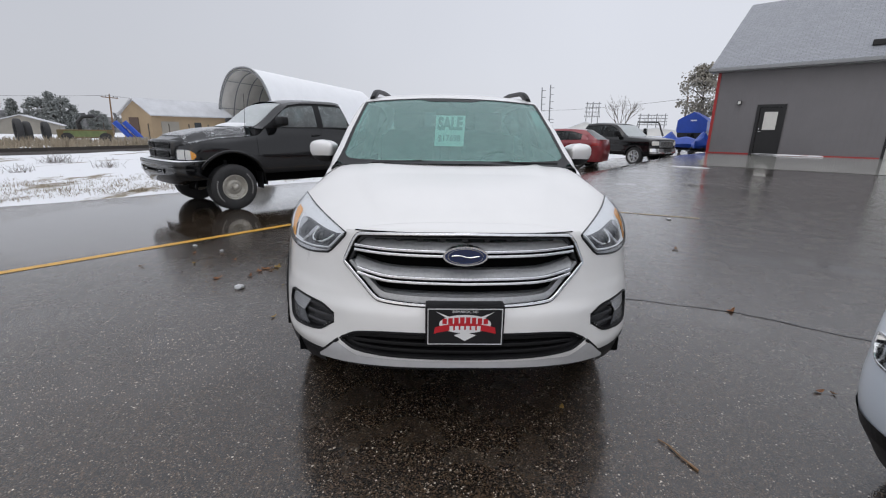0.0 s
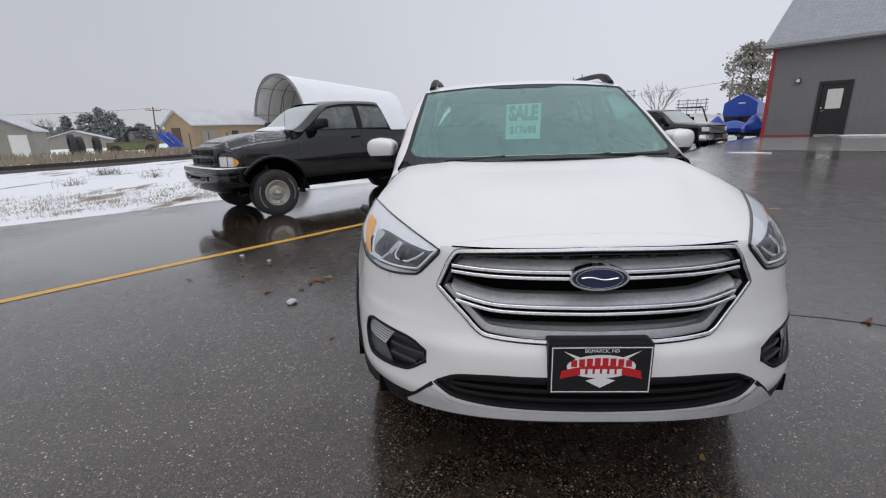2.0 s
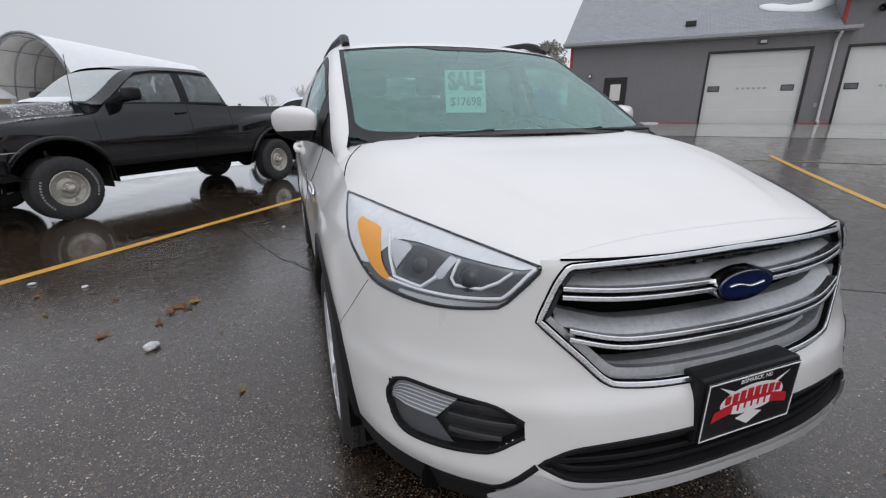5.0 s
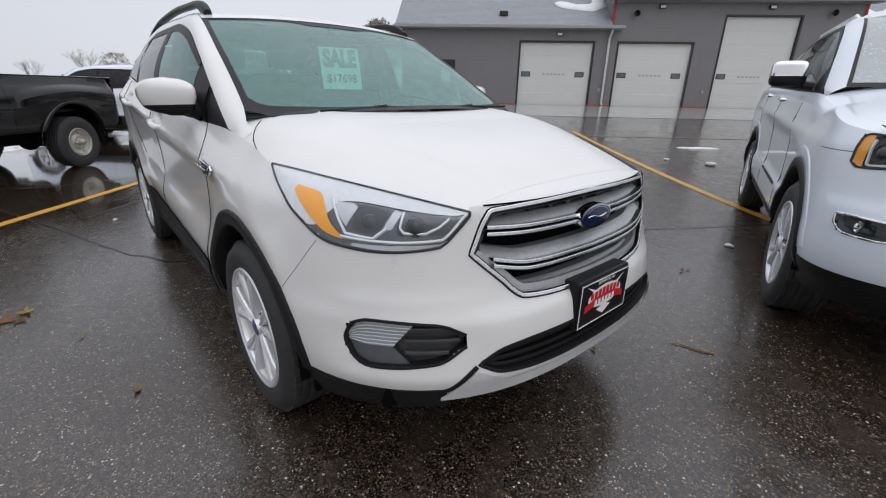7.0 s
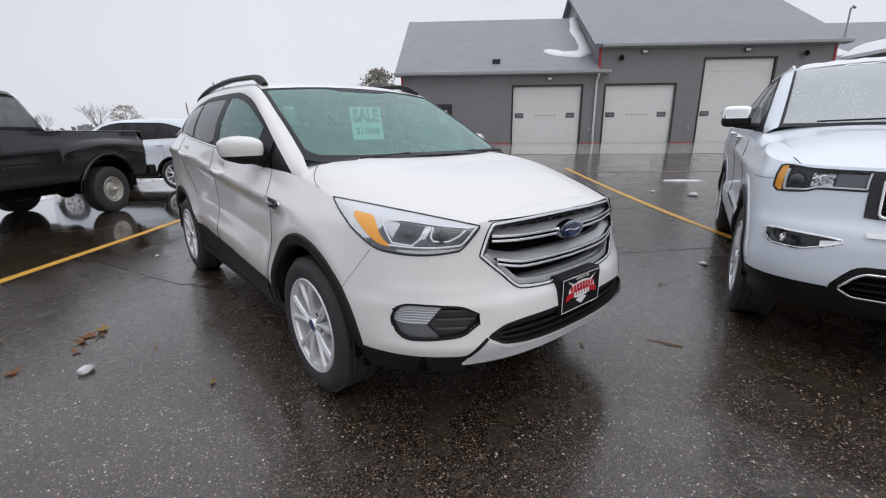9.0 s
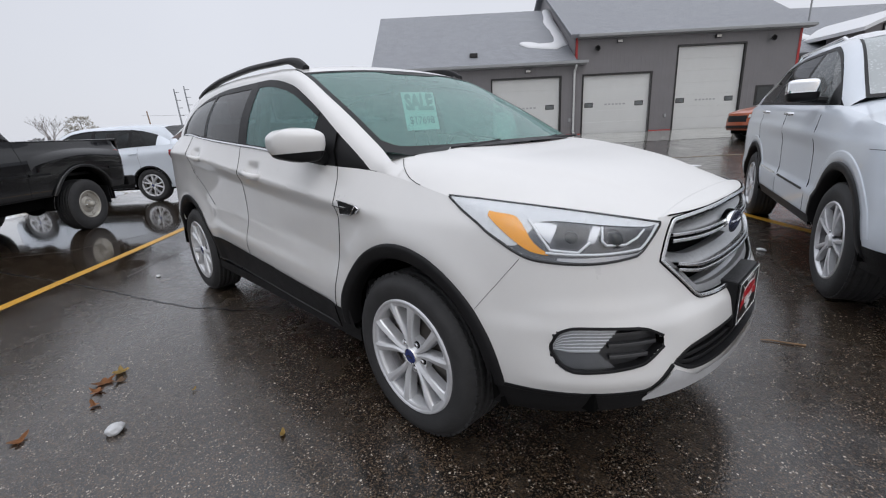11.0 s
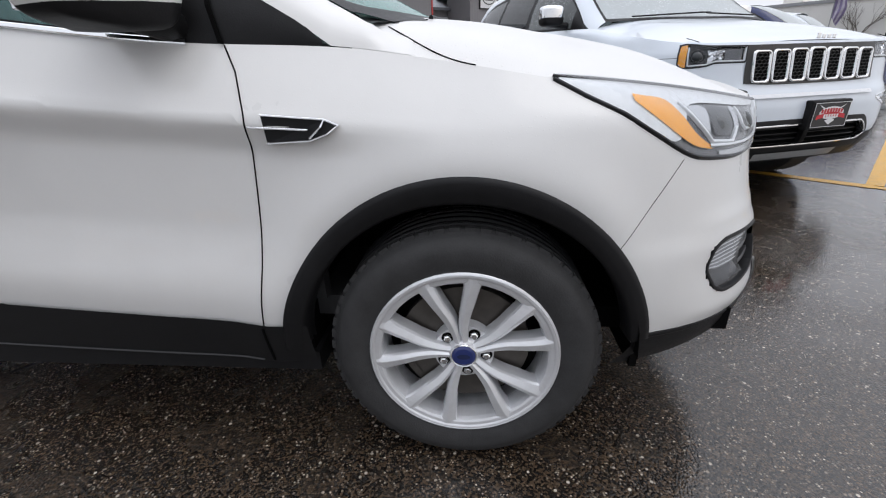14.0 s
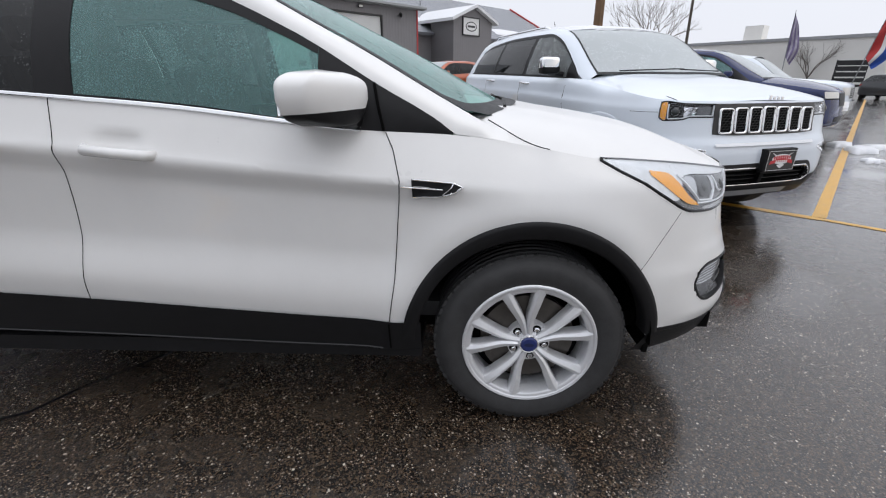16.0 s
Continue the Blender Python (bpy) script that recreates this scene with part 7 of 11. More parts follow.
        for q in seams:
            pts = [Vector((s * (B.side(q, z) + 0.001), q, z)) for z in [zs + 0.05 + (top(q) - zs - 0.06) * i / 14 for i in range(15)]]
            part("seam", ribbon(pts, [Vector((s, 0, 0))] * 15, 0.0032, 0.001, 0.004), M_SEAM, car)
        for a in ax:
            part("arch_moulding", arch_ring(B, a, R, S.get("arch_in", R + 0.035), rc + S.get("arch_w", 0.05), 0.05, 3.09, S.get("arch_out", 0.012), s, 22, lip=0.08), S.get("arch_mat", M_BLACK), car, smooth=True)
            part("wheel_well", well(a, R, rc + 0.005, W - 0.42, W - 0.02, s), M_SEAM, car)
            wheel(car, s * (W - S.get("inset", 0.02)), a, R, R, S["rim"], S.get("tw", 0.23), S["style"], s, S.get("spokes", 5), S.get("tread", 0), 0.3)
        for q in S.get("handle_at", seams[:-1]):
            yh = q + S.get("handle", 0.78)
            zh = top(yh) - S.get("handle_drop", 0.14)
            x = s * B.side(yh, zh)
            part("door_handle", tube(bmesh.new(), [(x - s * 0.01, yh, zh), (x + s * 0.024, yh + 0.02, zh), (x + s * 0.024, yh + 0.17, zh + 0.01), (x - s * 0.01, yh + 0.19, zh + 0.01)], 0.014, 8), S.get("handle_mat", col), car)
        mz, my, mxo = S["mirror"]
        xb = B.side(my, top(my))
        cap = bmesh.new()
        bmesh.ops.create_uvsphere(cap, u_segments=18, v_segments=12, radius=1)
        sq = lambda q, e: math.copysign(abs(q) ** e, q)  # noqa: E731
        mw = (mxo - xb) * 0.42
        for v in cap.verts:
            v.co = (s * (mxo - mw + mw * sq(v.co.x, 0.42)), my + 0.07 * sq(v.co.y, 0.5), mz + S.get("mirror_h", 0.085) * sq(v.co.z, 0.42))
        shell = cap.copy()
        zc = mz - 0.022
        for bm_, side_ in ((cap, 1), (shell, -1)):
            bmesh.ops.bisect_plane(bm_, geom=bm_.verts[:] + bm_.edges[:] + bm_.faces[:], plane_co=(0, my, zc), plane_no=(0, 0.1 * side_, side_), clear_inner=True)
        mc = part("mirror_cap", cap, S.get("mirror_mat", col), car, S.get("mirror_label", ""), smooth=True)
        part("mirror_shell", shell, M_BLACK, mc, smooth=True)
        part("mirror_arm", tube(bmesh.new(), [(s * (xb - 0.05), my - 0.02, mz - 0.09), (s * (mxo - mw), my, mz - 0.06)], 0.03, 8), M_BLACK, mc)
        part("sill_cladding", flank_patch(B, ax[0] + rc, ax[1] - rc, lambda y: zs + 0.004, lambda y: zs + S.get("clad", 0.07), 0.004, (s,), 10, 2), M_BLACK, car)
    part("underbody", boxm(-W + 0.3, W - 0.3, 0.3, L - 0.3, zs - 0.06, zs + 0.1), M_SEAM, car)
    part("cabin_floor", boxm(-W + 0.12, W - 0.12, S["hood"][-1][0] + 0.05, S["back"] - 0.1, zs + 0.08, zs + 0.14), M_INTERIOR, car)
    part("dashboard", boxm(-W + 0.2, W - 0.2, y0 + 0.02, y0 + 0.4, zs + 0.4, top(y0 + 0.2) - 0.01, bevel=0.05), M_INTERIOR, car)
    for s in (1, -1):
        seat(car, s * 0.38, S.get("seat_y", y0 + 0.75), zs + 0.3, M_SEAT)
    return car, B, top


def plate_on(car, y, z, k=1.0, x=0.0):
    h = part("plate_holder", boxm(-0.168 * k, 0.168 * k, y - 0.006, y + 0.05, z - 0.093 * k, z + 0.093 * k, bevel=0.01), M_BLACK, car, "black plate holder")
    part("dealer_plate", boxm(-0.152, 0.152, y - 0.012, y - 0.0065, z - 0.079, z + 0.079, bevel=0.003), M_PLATEBLACK, h, "black dealer plate with a red and white emblem")
    for bx in ((-0.150, 0.150, 0.0745, 0.0775), (-0.150, 0.150, -0.0775, -0.0745), (-0.150, -0.147, -0.0745, 0.0745), (0.147, 0.150, -0.0745, 0.0745)):
        part("plate_border", boxm(bx[0], bx[1], y - 0.0135, y - 0.0122, z + bx[2], z + bx[3]), M_PLATEWHITE, h)
    decal(h, 0.0, y - 0.0128, z, 1.0)
    h.matrix_local = Matrix.Translation((x, 0, 0))


def between(u0, u1, keys_lo, keys_hi):
    """An opening of the skin: (u0, u1, low, high) from keys over 0..1."""
    a, b = curve(keys_lo), curve(keys_hi)
    return (u0, u1, lambda u: a((u - u0) / (u1 - u0)), lambda u: b((u - u0) / (u1 - u0)))


def hole_rim(B, h, n, off, s):
    u0, u1, lo, hi = h
    ks = [(u0 + (u1 - u0) * i / n, hi(u0 + (u1 - u0) * i / n)) for i in range(n + 1)] + [(u0 + (u1 - u0) * i / n, lo(u0 + (u1 - u0) * i / n)) for i in range(n, -1, -1)]
    return wrap_line(B, ks + ks[:1], n * 5, off, s)


def slot_ring(outer, inner, place, depth, proud):
    """A hollow frame between two (x, z) outlines of the same count, standing on the skin by place(x, z)."""
    loops = []
    for line, d in ((outer, depth), (outer, -proud * 0.6), ([(a + (c - a) * 0.35, b + (e - b) * 0.35) for (a, b), (c, e) in zip(outer, inner)], -proud), (inner, -proud * 0.7), (inner, depth)):
        loops.append([place(x, z) + Vector((0, d, 0)) for x, z in line])
    bm = grid_faces(bmesh.new(), loops, close=True)
    bmesh.ops.recalc_face_normals(bm, faces=bm.faces)
    return bm


def rounded(x0, x1, z0, z1, r, n=5):
    """A rectangle's outline with round corners."""
    pts = []
    for cx, cz, a0 in ((x1 - r, z1 - r, 0), (x0 + r, z1 - r, 90), (x0 + r, z0 + r, 180), (x1 - r, z0 + r, 270)):
        pts += [(cx + r * math.cos(radians(a0 + 90 * i / n)), cz + r * math.sin(radians(a0 + 90 * i / n))) for i in range(n + 1)]
    return pts


def build_white_4x4():
    S = dict(
        L=4.82, W=0.97, sill=0.36, chin=0.47, paint=M_BRIGHTWHITE, fine=2,
        nose=[(0.3, 0.08), (0.42, 0.005), (0.55, -0.020), (0.68, -0.018), (0.76, -0.003), (0.83, 0.030), (0.90, 0.045), (1.05, 0.065), (1.12, 0.10)],
        hood=[(0.0, 1.085), (0.12, 1.092), (0.4, 1.13), (0.9, 1.195), (1.25, 1.245)],
        crown=[(0.07, 0.0), (0.15, 0.03), (0.4, 0.07), (0.9, 0.085), (1.25, 0.085)],
        crown_shape=lambda q: 1 - q**3.4 - 0.03 * smooth01((q - 0.60) / 0.16) * smooth01((1.0 - q) / 0.2),
        belt=[(0.9, 1.195), (1.25, 1.245), (2.0, 1.265), (3.5, 1.305), (4.8, 1.33)],
        lines=[
            ([(0.9, 0.36), (4.3, 0.38)], [(0.9, 0.91), (4.3, 0.91)]),
            ([(0.9, 0.47), (4.3, 0.49)], [(0.9, 0.955), (4.3, 0.955)]),
            ([(0.9, 0.60), (2.4, 0.62), (4.3, 0.62)], [(0.9, 0.965), (1.6, 0.958), (2.4, 0.958), (4.3, 0.965)]),
            ([(0.9, 0.66), (2.4, 0.69), (4.3, 0.69)], [(0.9, 0.962), (1.6, 0.935), (2.4, 0.932), (4.3, 0.955)]),
            ([(0.9, 0.90), (2.4, 0.95), (4.3, 0.98)], [(0.9, 0.965), (1.6, 0.940), (2.4, 0.940), (4.3, 0.965)]),
            ([(0.9, 1.02), (2.4, 1.08), (4.3, 1.13)], [(0.9, 0.958), (1.6, 0.962), (2.4, 0.962), (4.3, 0.962)]),
            ([(0.9, 1.06), (2.4, 1.12), (4.3, 1.17)], [(0.9, 0.945), (1.6, 0.950), (2.4, 0.950), (4.3, 0.950)]),
            ([(0.9, 1.145), (1.25, 1.195), (2.4, 1.235), (4.3, 1.28)], [(0.9, 0.915), (1.25, 0.925), (2.4, 0.932), (4.3, 0.93)]),
            ([(0.9, 1.195), (1.25, 1.245), (2.4, 1.275), (4.3, 1.32)], [(0.9, 0.850), (1.25, 0.872), (2.4, 0.895), (4.3, 0.88)]),
        ],
        rail=[(1.22, 0.80, 1.285), (1.35, 0.775, 1.36), (2.0, 0.67, 1.735), (2.4, 0.63, 1.79), (3.2, 0.62, 1.81), (4.2, 0.60, 1.775), (4.55, 0.585, 1.72)],
        sash=[(1.40, 0.87, 1.255), (1.62, 0.825, 1.43), (2.0, 0.755, 1.66), (2.3, 0.715, 1.73), (3.2, 0.69, 1.745), (4.0, 0.68, 1.70), (4.4, 0.70, 1.59), (4.6, 0.73, 1.50)],
        screen_top=2.0, roof=[(1.9, 1.755), (2.4, 1.82), (3.2, 1.845), (4.55, 1.755)], back=4.72,
        windows=[(1.62, 2.52, M_SPATTER), (2.60, 3.45, M_PRIVACY), (3.52, 4.3, M_PRIVACY)], trim=M_BLACK,
        seams=[1.55, 2.56, 3.62], axles=(0.87, 3.80), R=0.385, rim=0.255, style="twin", tw=0.26, arch=0.485, arch_in=0.462, arch_w=0.030, arch_out=0.014, tread=56,
        mirror=(1.375, 1.72, 1.14), mirror_h=0.085, mirror_mat=M_CHROME, mirror_label="chrome-capped door mirror", depth=0.60, power=3.6,
        screen_glass=M_FROST, screen_label="windscreen dusted with fresh snow", hood_label="white bonnet, wet with snow", category="car", inset=0.012, handle_drop=0.075, handle_mat=M_CHROME, clad=0.10,
    )
    pre = Body(S["L"], S["nose"], [(0.4, 0.05), (0.7, 0.0), (1.2, 0.08)], S["lines"], depth=0.60, power=3.6, ref=0.9)
    l0, l1 = pre.u_at_x(0.532, 1.0), pre.u_of(0.89, 0.25, 1.0)
    f0, f1 = pre.u_at_x(0.60, 0.70), pre.u_of(0.86, 0.20, 0.70)
    i1 = pre.u_at_x(0.60, 0.53)
    lamp = between(l0, l1, [(0, 0.972), (0.40, 0.972), (0.52, 0.955), (0.90, 0.945), (1, 0.965)], [(0, 1.066), (0.5, 1.070), (0.9, 1.085), (1, 1.075)])
    fog = between(f0, f1, [(0, 0.715), (0.16, 0.690), (0.45, 0.662), (0.85, 0.668), (1, 0.705)], [(0, 0.728), (0.15, 0.738), (0.85, 0.748), (1, 0.742)])
    intake = between(0.0, i1, [(0, 0.425), (0.8, 0.430), (1, 0.475)], [(0, 0.595), (0.70, 0.592), (1, 0.490)])
    S["holes"] = [intake, lamp, fog]
    car, B, top = generic_car("suv", "white four-door off-road suv with snow on its windscreen", pose(1.376, -1.297, 0, 0, 0, -71), S)

    def skin(x, z, off=0.0):
        p = B.at(B.u_at_x(abs(x), z), z, off)
        return Vector((p.x if x >= 0 else -p.x, p.y, p.z))

    # Black grille panel with seven upright slots in bright frames, honeycomb mesh inside.
    gp = part("grille", band_patch(B, 0, B.u_at_x(0.535, 0.95), lambda u: 0.832 + 0.010 * (B.at(u, 0.9).x / 0.5) ** 4, lambda u: 1.068, 0.004, 26, 8), M_BLACKTRIM, car, "black grille panel with seven upright slots", smooth=True)
    for k in range(-3, 4):
        x, lean = k * 0.143, 1.0 - 0.016 * abs(k)
        outer = rounded(x - 0.0635, x + 0.0635, 0.846, 0.846 + 0.202 * lean, 0.024)
        inner = rounded(x - 0.0500, x + 0.0500, 0.860, 0.832 + 0.202 * lean, 0.016)
        slot = part("grille_slot", slot_ring(outer, inner, lambda a, b: skin(a, b, 0.004), 0.012, 0.016), M_CHROME, gp, "bright-rimmed upright grille slot", smooth=True)
        pane = bmesh.new()
        pane.faces.new([pane.verts.new(skin(a, b, 0.006)) for a, b in inner])
        part("slot_back", pane, M_SEAM, slot)
        net = bmesh.new()
        for r in range(9):
            for c in range(3):
                cx, cz = x - 0.033 + 0.033 * c + (0.0165 if r % 2 else 0.0), 0.872 + r * 0.0195
                if abs(cx - x) > 0.045 or cz > 0.832 + 0.19 * lean:
                    continue
                hexa = [skin(cx + 0.0185 * math.cos(radians(60 * i + 30)), cz + 0.0125 * math.sin(radians(60 * i + 30)), 0.009) for i in range(7)]
                tube(net, hexa, 0.0024, 3, False)
        part("slot_mesh", net, M_BLACKTRIM, slot)
    for i in range(4):
        part("bonnet_mark", boxm(-0.040 + i * 0.042, -0.010 + i * 0.042, 0.050, 0.058, 1.094, 1.130 if i == 0 else 1.120, bevel=0.004), M_CHROME, car)
    for s in (1, -1):
        h = part("headlamp", band_patch(B, *lamp, -0.030, 20, 5, (s,)), M_LAMPDARK, car, "dark headlamp with bright light guide and amber corner", smooth=True)
        lo, hi = lamp[2], lamp[3]
        at = lambda t: l0 + (l1 - l0) * t  # noqa: E731
        part("marker", band_patch(B, at(0.86), l1, lo, hi, -0.004, 5, 4, (s,)), M_AMBER, h, "amber corner marker")
        part("reflector", band_patch(B, at(0.03), at(0.26), lambda u: lo(u) + 0.010, lambda u: hi(u) - 0.014, -0.016, 6, 3, (s,)), M_LAMPMID, h)
        bright = band_patch(B, at(0.28), at(0.50), lambda u: lo(u) + 0.014, lambda u: hi(u) - 0.016, -0.020, 7, 5, (s,))
        jag = random.Random(7)
        for v in bright.verts:
            v.co.y += jag.uniform(-0.012, 0.012)
        part("reflector", bright, M_LAMPCHROME, h, "faceted bright reflector")
        p = B.at(at(0.68), 1.012, -0.026)
        q = bmesh.new()
        bmesh.ops.create_uvsphere(q, u_segments=20, v_segments=12, radius=0.038)
        part("projector", moved(q, Matrix.Translation((p.x * s, p.y, p.z))), M_DARKGLASS, h, smooth=True)
        ring = [(at(0.68 + 0.15 * math.cos(a)), 1.012 + 0.046 * math.sin(a)) for a in (2 * math.pi * i / 20 for i in range(21))]
        part("projector_ring", ribbon(*wrap_line(B, ring, 40, -0.012, s), 0.006, 0.003, 0.006), M_LAMPGREY, h)
        ks = [(at(0.015), lo(at(0.015)) + 0.085), (at(0.015), lo(at(0.015)) + 0.010), (at(0.40), lo(at(0.40)) + 0.010), (at(0.52), lo(at(0.52)) + 0.010), (at(0.82), lo(at(0.82)) + 0.012), (at(0.84), hi(at(0.84)) - 0.02)]
        part("light_guide", ribbon(*wrap_line(B, ks, 40, -0.004, s), 0.008, 0.004, 0.006), M_DRL, h)
        part("lens", band_patch(B, *lamp, 0.002, 18, 5, (s,)), M_LENS, h, smooth=True)
        part("lamp_edge", ribbon(*hole_rim(B, lamp, 12, -0.002, s), 0.009, 0.005, 0.03), M_LAMPDARK, h)
        f = part("fog_lamp", band_patch(B, *fog, -0.028, 14, 4, (s,)), M_DARKGLASS, car, "small dark fog lamp rimmed in chrome")
        p = B.at(f0 + (f1 - f0) * 0.66, 0.705, -0.024)
        part("fog_bulb", moved(lathe(bmesh.new(), [(0.0, 0.0), (0.004, 0.022), (0.010, 0.026)], 16), Matrix.Translation((p.x * s, p.y, p.z)) @ Matrix.Rotation(radians(90 - 35 * s), 4, "Z")), M_LAMPCHROME, f)
        part("fog_rim", ribbon(*hole_rim(B, fog, 12, -0.001, s), 0.009, 0.004, 0.028), M_CHROME, f)
        part("fog_wedge", band_patch(B, f0 + (f1 - f0) * 0.02, f0 + (f1 - f0) * 0.20, fog[2], lambda u: (fog[2](u) + fog[3](u)) / 2 + 0.004, -0.004, 4, 2, (s,)), M_CHROME, f)
        part("intake_frame", ribbon(*hole_rim(B, intake, 14, 0.0, s)[:2], 0.040, 0.004, 0.03), M_BLACK, car)
        ring = [(u * 0.94, 0.512 + (z - 0.512) * 0.80) for u, z in [(i1 * i / 14, intake[3](i1 * i / 14)) for i in range(15)] + [(i1 * i / 14, intake[2](i1 * i / 14)) for i in range(14, -1, -1)]]
        part("intake_rim", ribbon(*wrap_line(B, ring, 60, 0.004, s), 0.011, 0.006, 0.02), M_CHROME, car)
        part("valance", band_patch(B, 0.0, B.u_at_y(0.40, 0.42), lambda u: 0.33, lambda u: 0.485 if u > i1 * 0.99 else 0.430, 0.005, 30, 3, (s,)), M_BLACK, car, "black lower valance")
        cr = curve(S["crown"])
        edge = lambda y: B.side(y, top(y))  # noqa: E731
        gap = []
        for i in range(9):
            y = 0.19 + 0.09 * i / 8
            q = (0.80 + 0.02 * i / 8) / edge(y)
            gap.append(Vector((s * edge(y) * q, y, top(y) + cr(y) * S["crown_shape"](q) + 0.001)))
        part("bonnet_gap", tube(bmesh.new(), gap, 0.0025, 5), M_SEAM, car)
        part("wing_seam", strip(B, [(l1, 1.005), (B.u_at_y(0.50, 1.0), 1.0)], 0.003, 0.0008, 10, 0.003, s), M_SEAM, car)
        for a in S["axles"]:
            part("arch_flare", arch_ring(B, a, 0.385, 0.510, 0.585, 0.25, 2.89, 0.004, s, 34, lip=0.02), M_BRIGHTWHITE, car, "white wheel-arch flare", smooth=True)
        part("door_strip", flank_patch(B, 1.62, 2.50, lambda y: 0.615 + 0.02 * (y - 1.6), lambda y: 0.632 + 0.02 * (y - 1.6), 0.006, (s,), 12, 1), M_BLACK, car)
        part("door_strip", flank_patch(B, 2.62, 3.30, lambda y: 0.635 + 0.02 * (y - 2.6), lambda y: 0.652 + 0.02 * (y - 2.6), 0.006, (s,), 12, 1), M_CHROME, car)
        part("roof_rail", tube(bmesh.new(), [(s * 0.60, 2.5, 1.79), (s * 0.60, 2.62, 1.83), (s * 0.59, 4.0, 1.83), (s * 0.58, 4.2, 1.77)], 0.014, 8), M_CHROME, car)
    part("intake_mesh", band_patch(B, *intake, -0.05, 16, 3), M_SEAM, car, "black lower intake")
    for z in (0.475, 0.515, 0.555):
        part("intake_slat", join(*[strip(B, [(0.0, z), (i1 * 0.80, z)], 0.008, 0.003, 14, 0.02, s, -0.03) for s in (1, -1)]), M_BLACK, car)
    part("skid_plate", band_patch(B, 0, B.u_at_x(0.36, 0.4), lambda u: 0.35, lambda u: 0.40, 0.014, 12, 2), M_SATIN, car)
    plate_on(car, -0.056, 0.635, x=0.11)
    roof, rows = curve(S["roof"]), []
    for i in range(17):
        y = 1.955 + 2.5 * i / 16
        e = lerp_line(S["rail"], y)
        lift = 0.022 if 0 < i < 16 else -0.012
        rows.append([Vector((e.x * 0.97 * k / 10, y - 0.048 * (1 - abs(k / 10) ** 2.2) * (i == 0), e.z + (roof(y) - e.z) * (1 - abs(k / 10) ** 2.4) + (lift if abs(k) < 10 else -0.01) + 0.004 * math.sin(k * 2.3 + i))) for k in range(-10, 11)])
    part("roof_snow", grid_faces(bmesh.new(), rows), M_SNOW, car, "thin blanket of snow on the roof", smooth=True)
    part("snow_film", grid_faces(bmesh.new(), [[skin(-0.52 + 1.04 * i / 24, 0.765, 0.010) + Vector((0, d, z)) for d, z in ((-0.006, -0.012), (0.010, 0.006), (0.045, 0.030))] for i in range(25)]), M_SNOW, car, "snow on the bumper's step", smooth=True)
    part("wiper", tube(bmesh.new(), [(-0.6, 1.16, 1.32), (0.0, 1.09, 1.34), (0.1, 1.09, 1.34)], 0.006, 6), M_BLACK, car)
    part("wiper", tube(bmesh.new(), [(0.05, 1.08, 1.335), (0.65, 1.19, 1.325)], 0.006, 6), M_BLACK, car)
    part("antenna", tube(bmesh.new(), [(0.4, 4.0, 1.79), (0.4, 4.15, 2.09)], 0.004, 5), M_BLACK, car)


build_white_4x4()


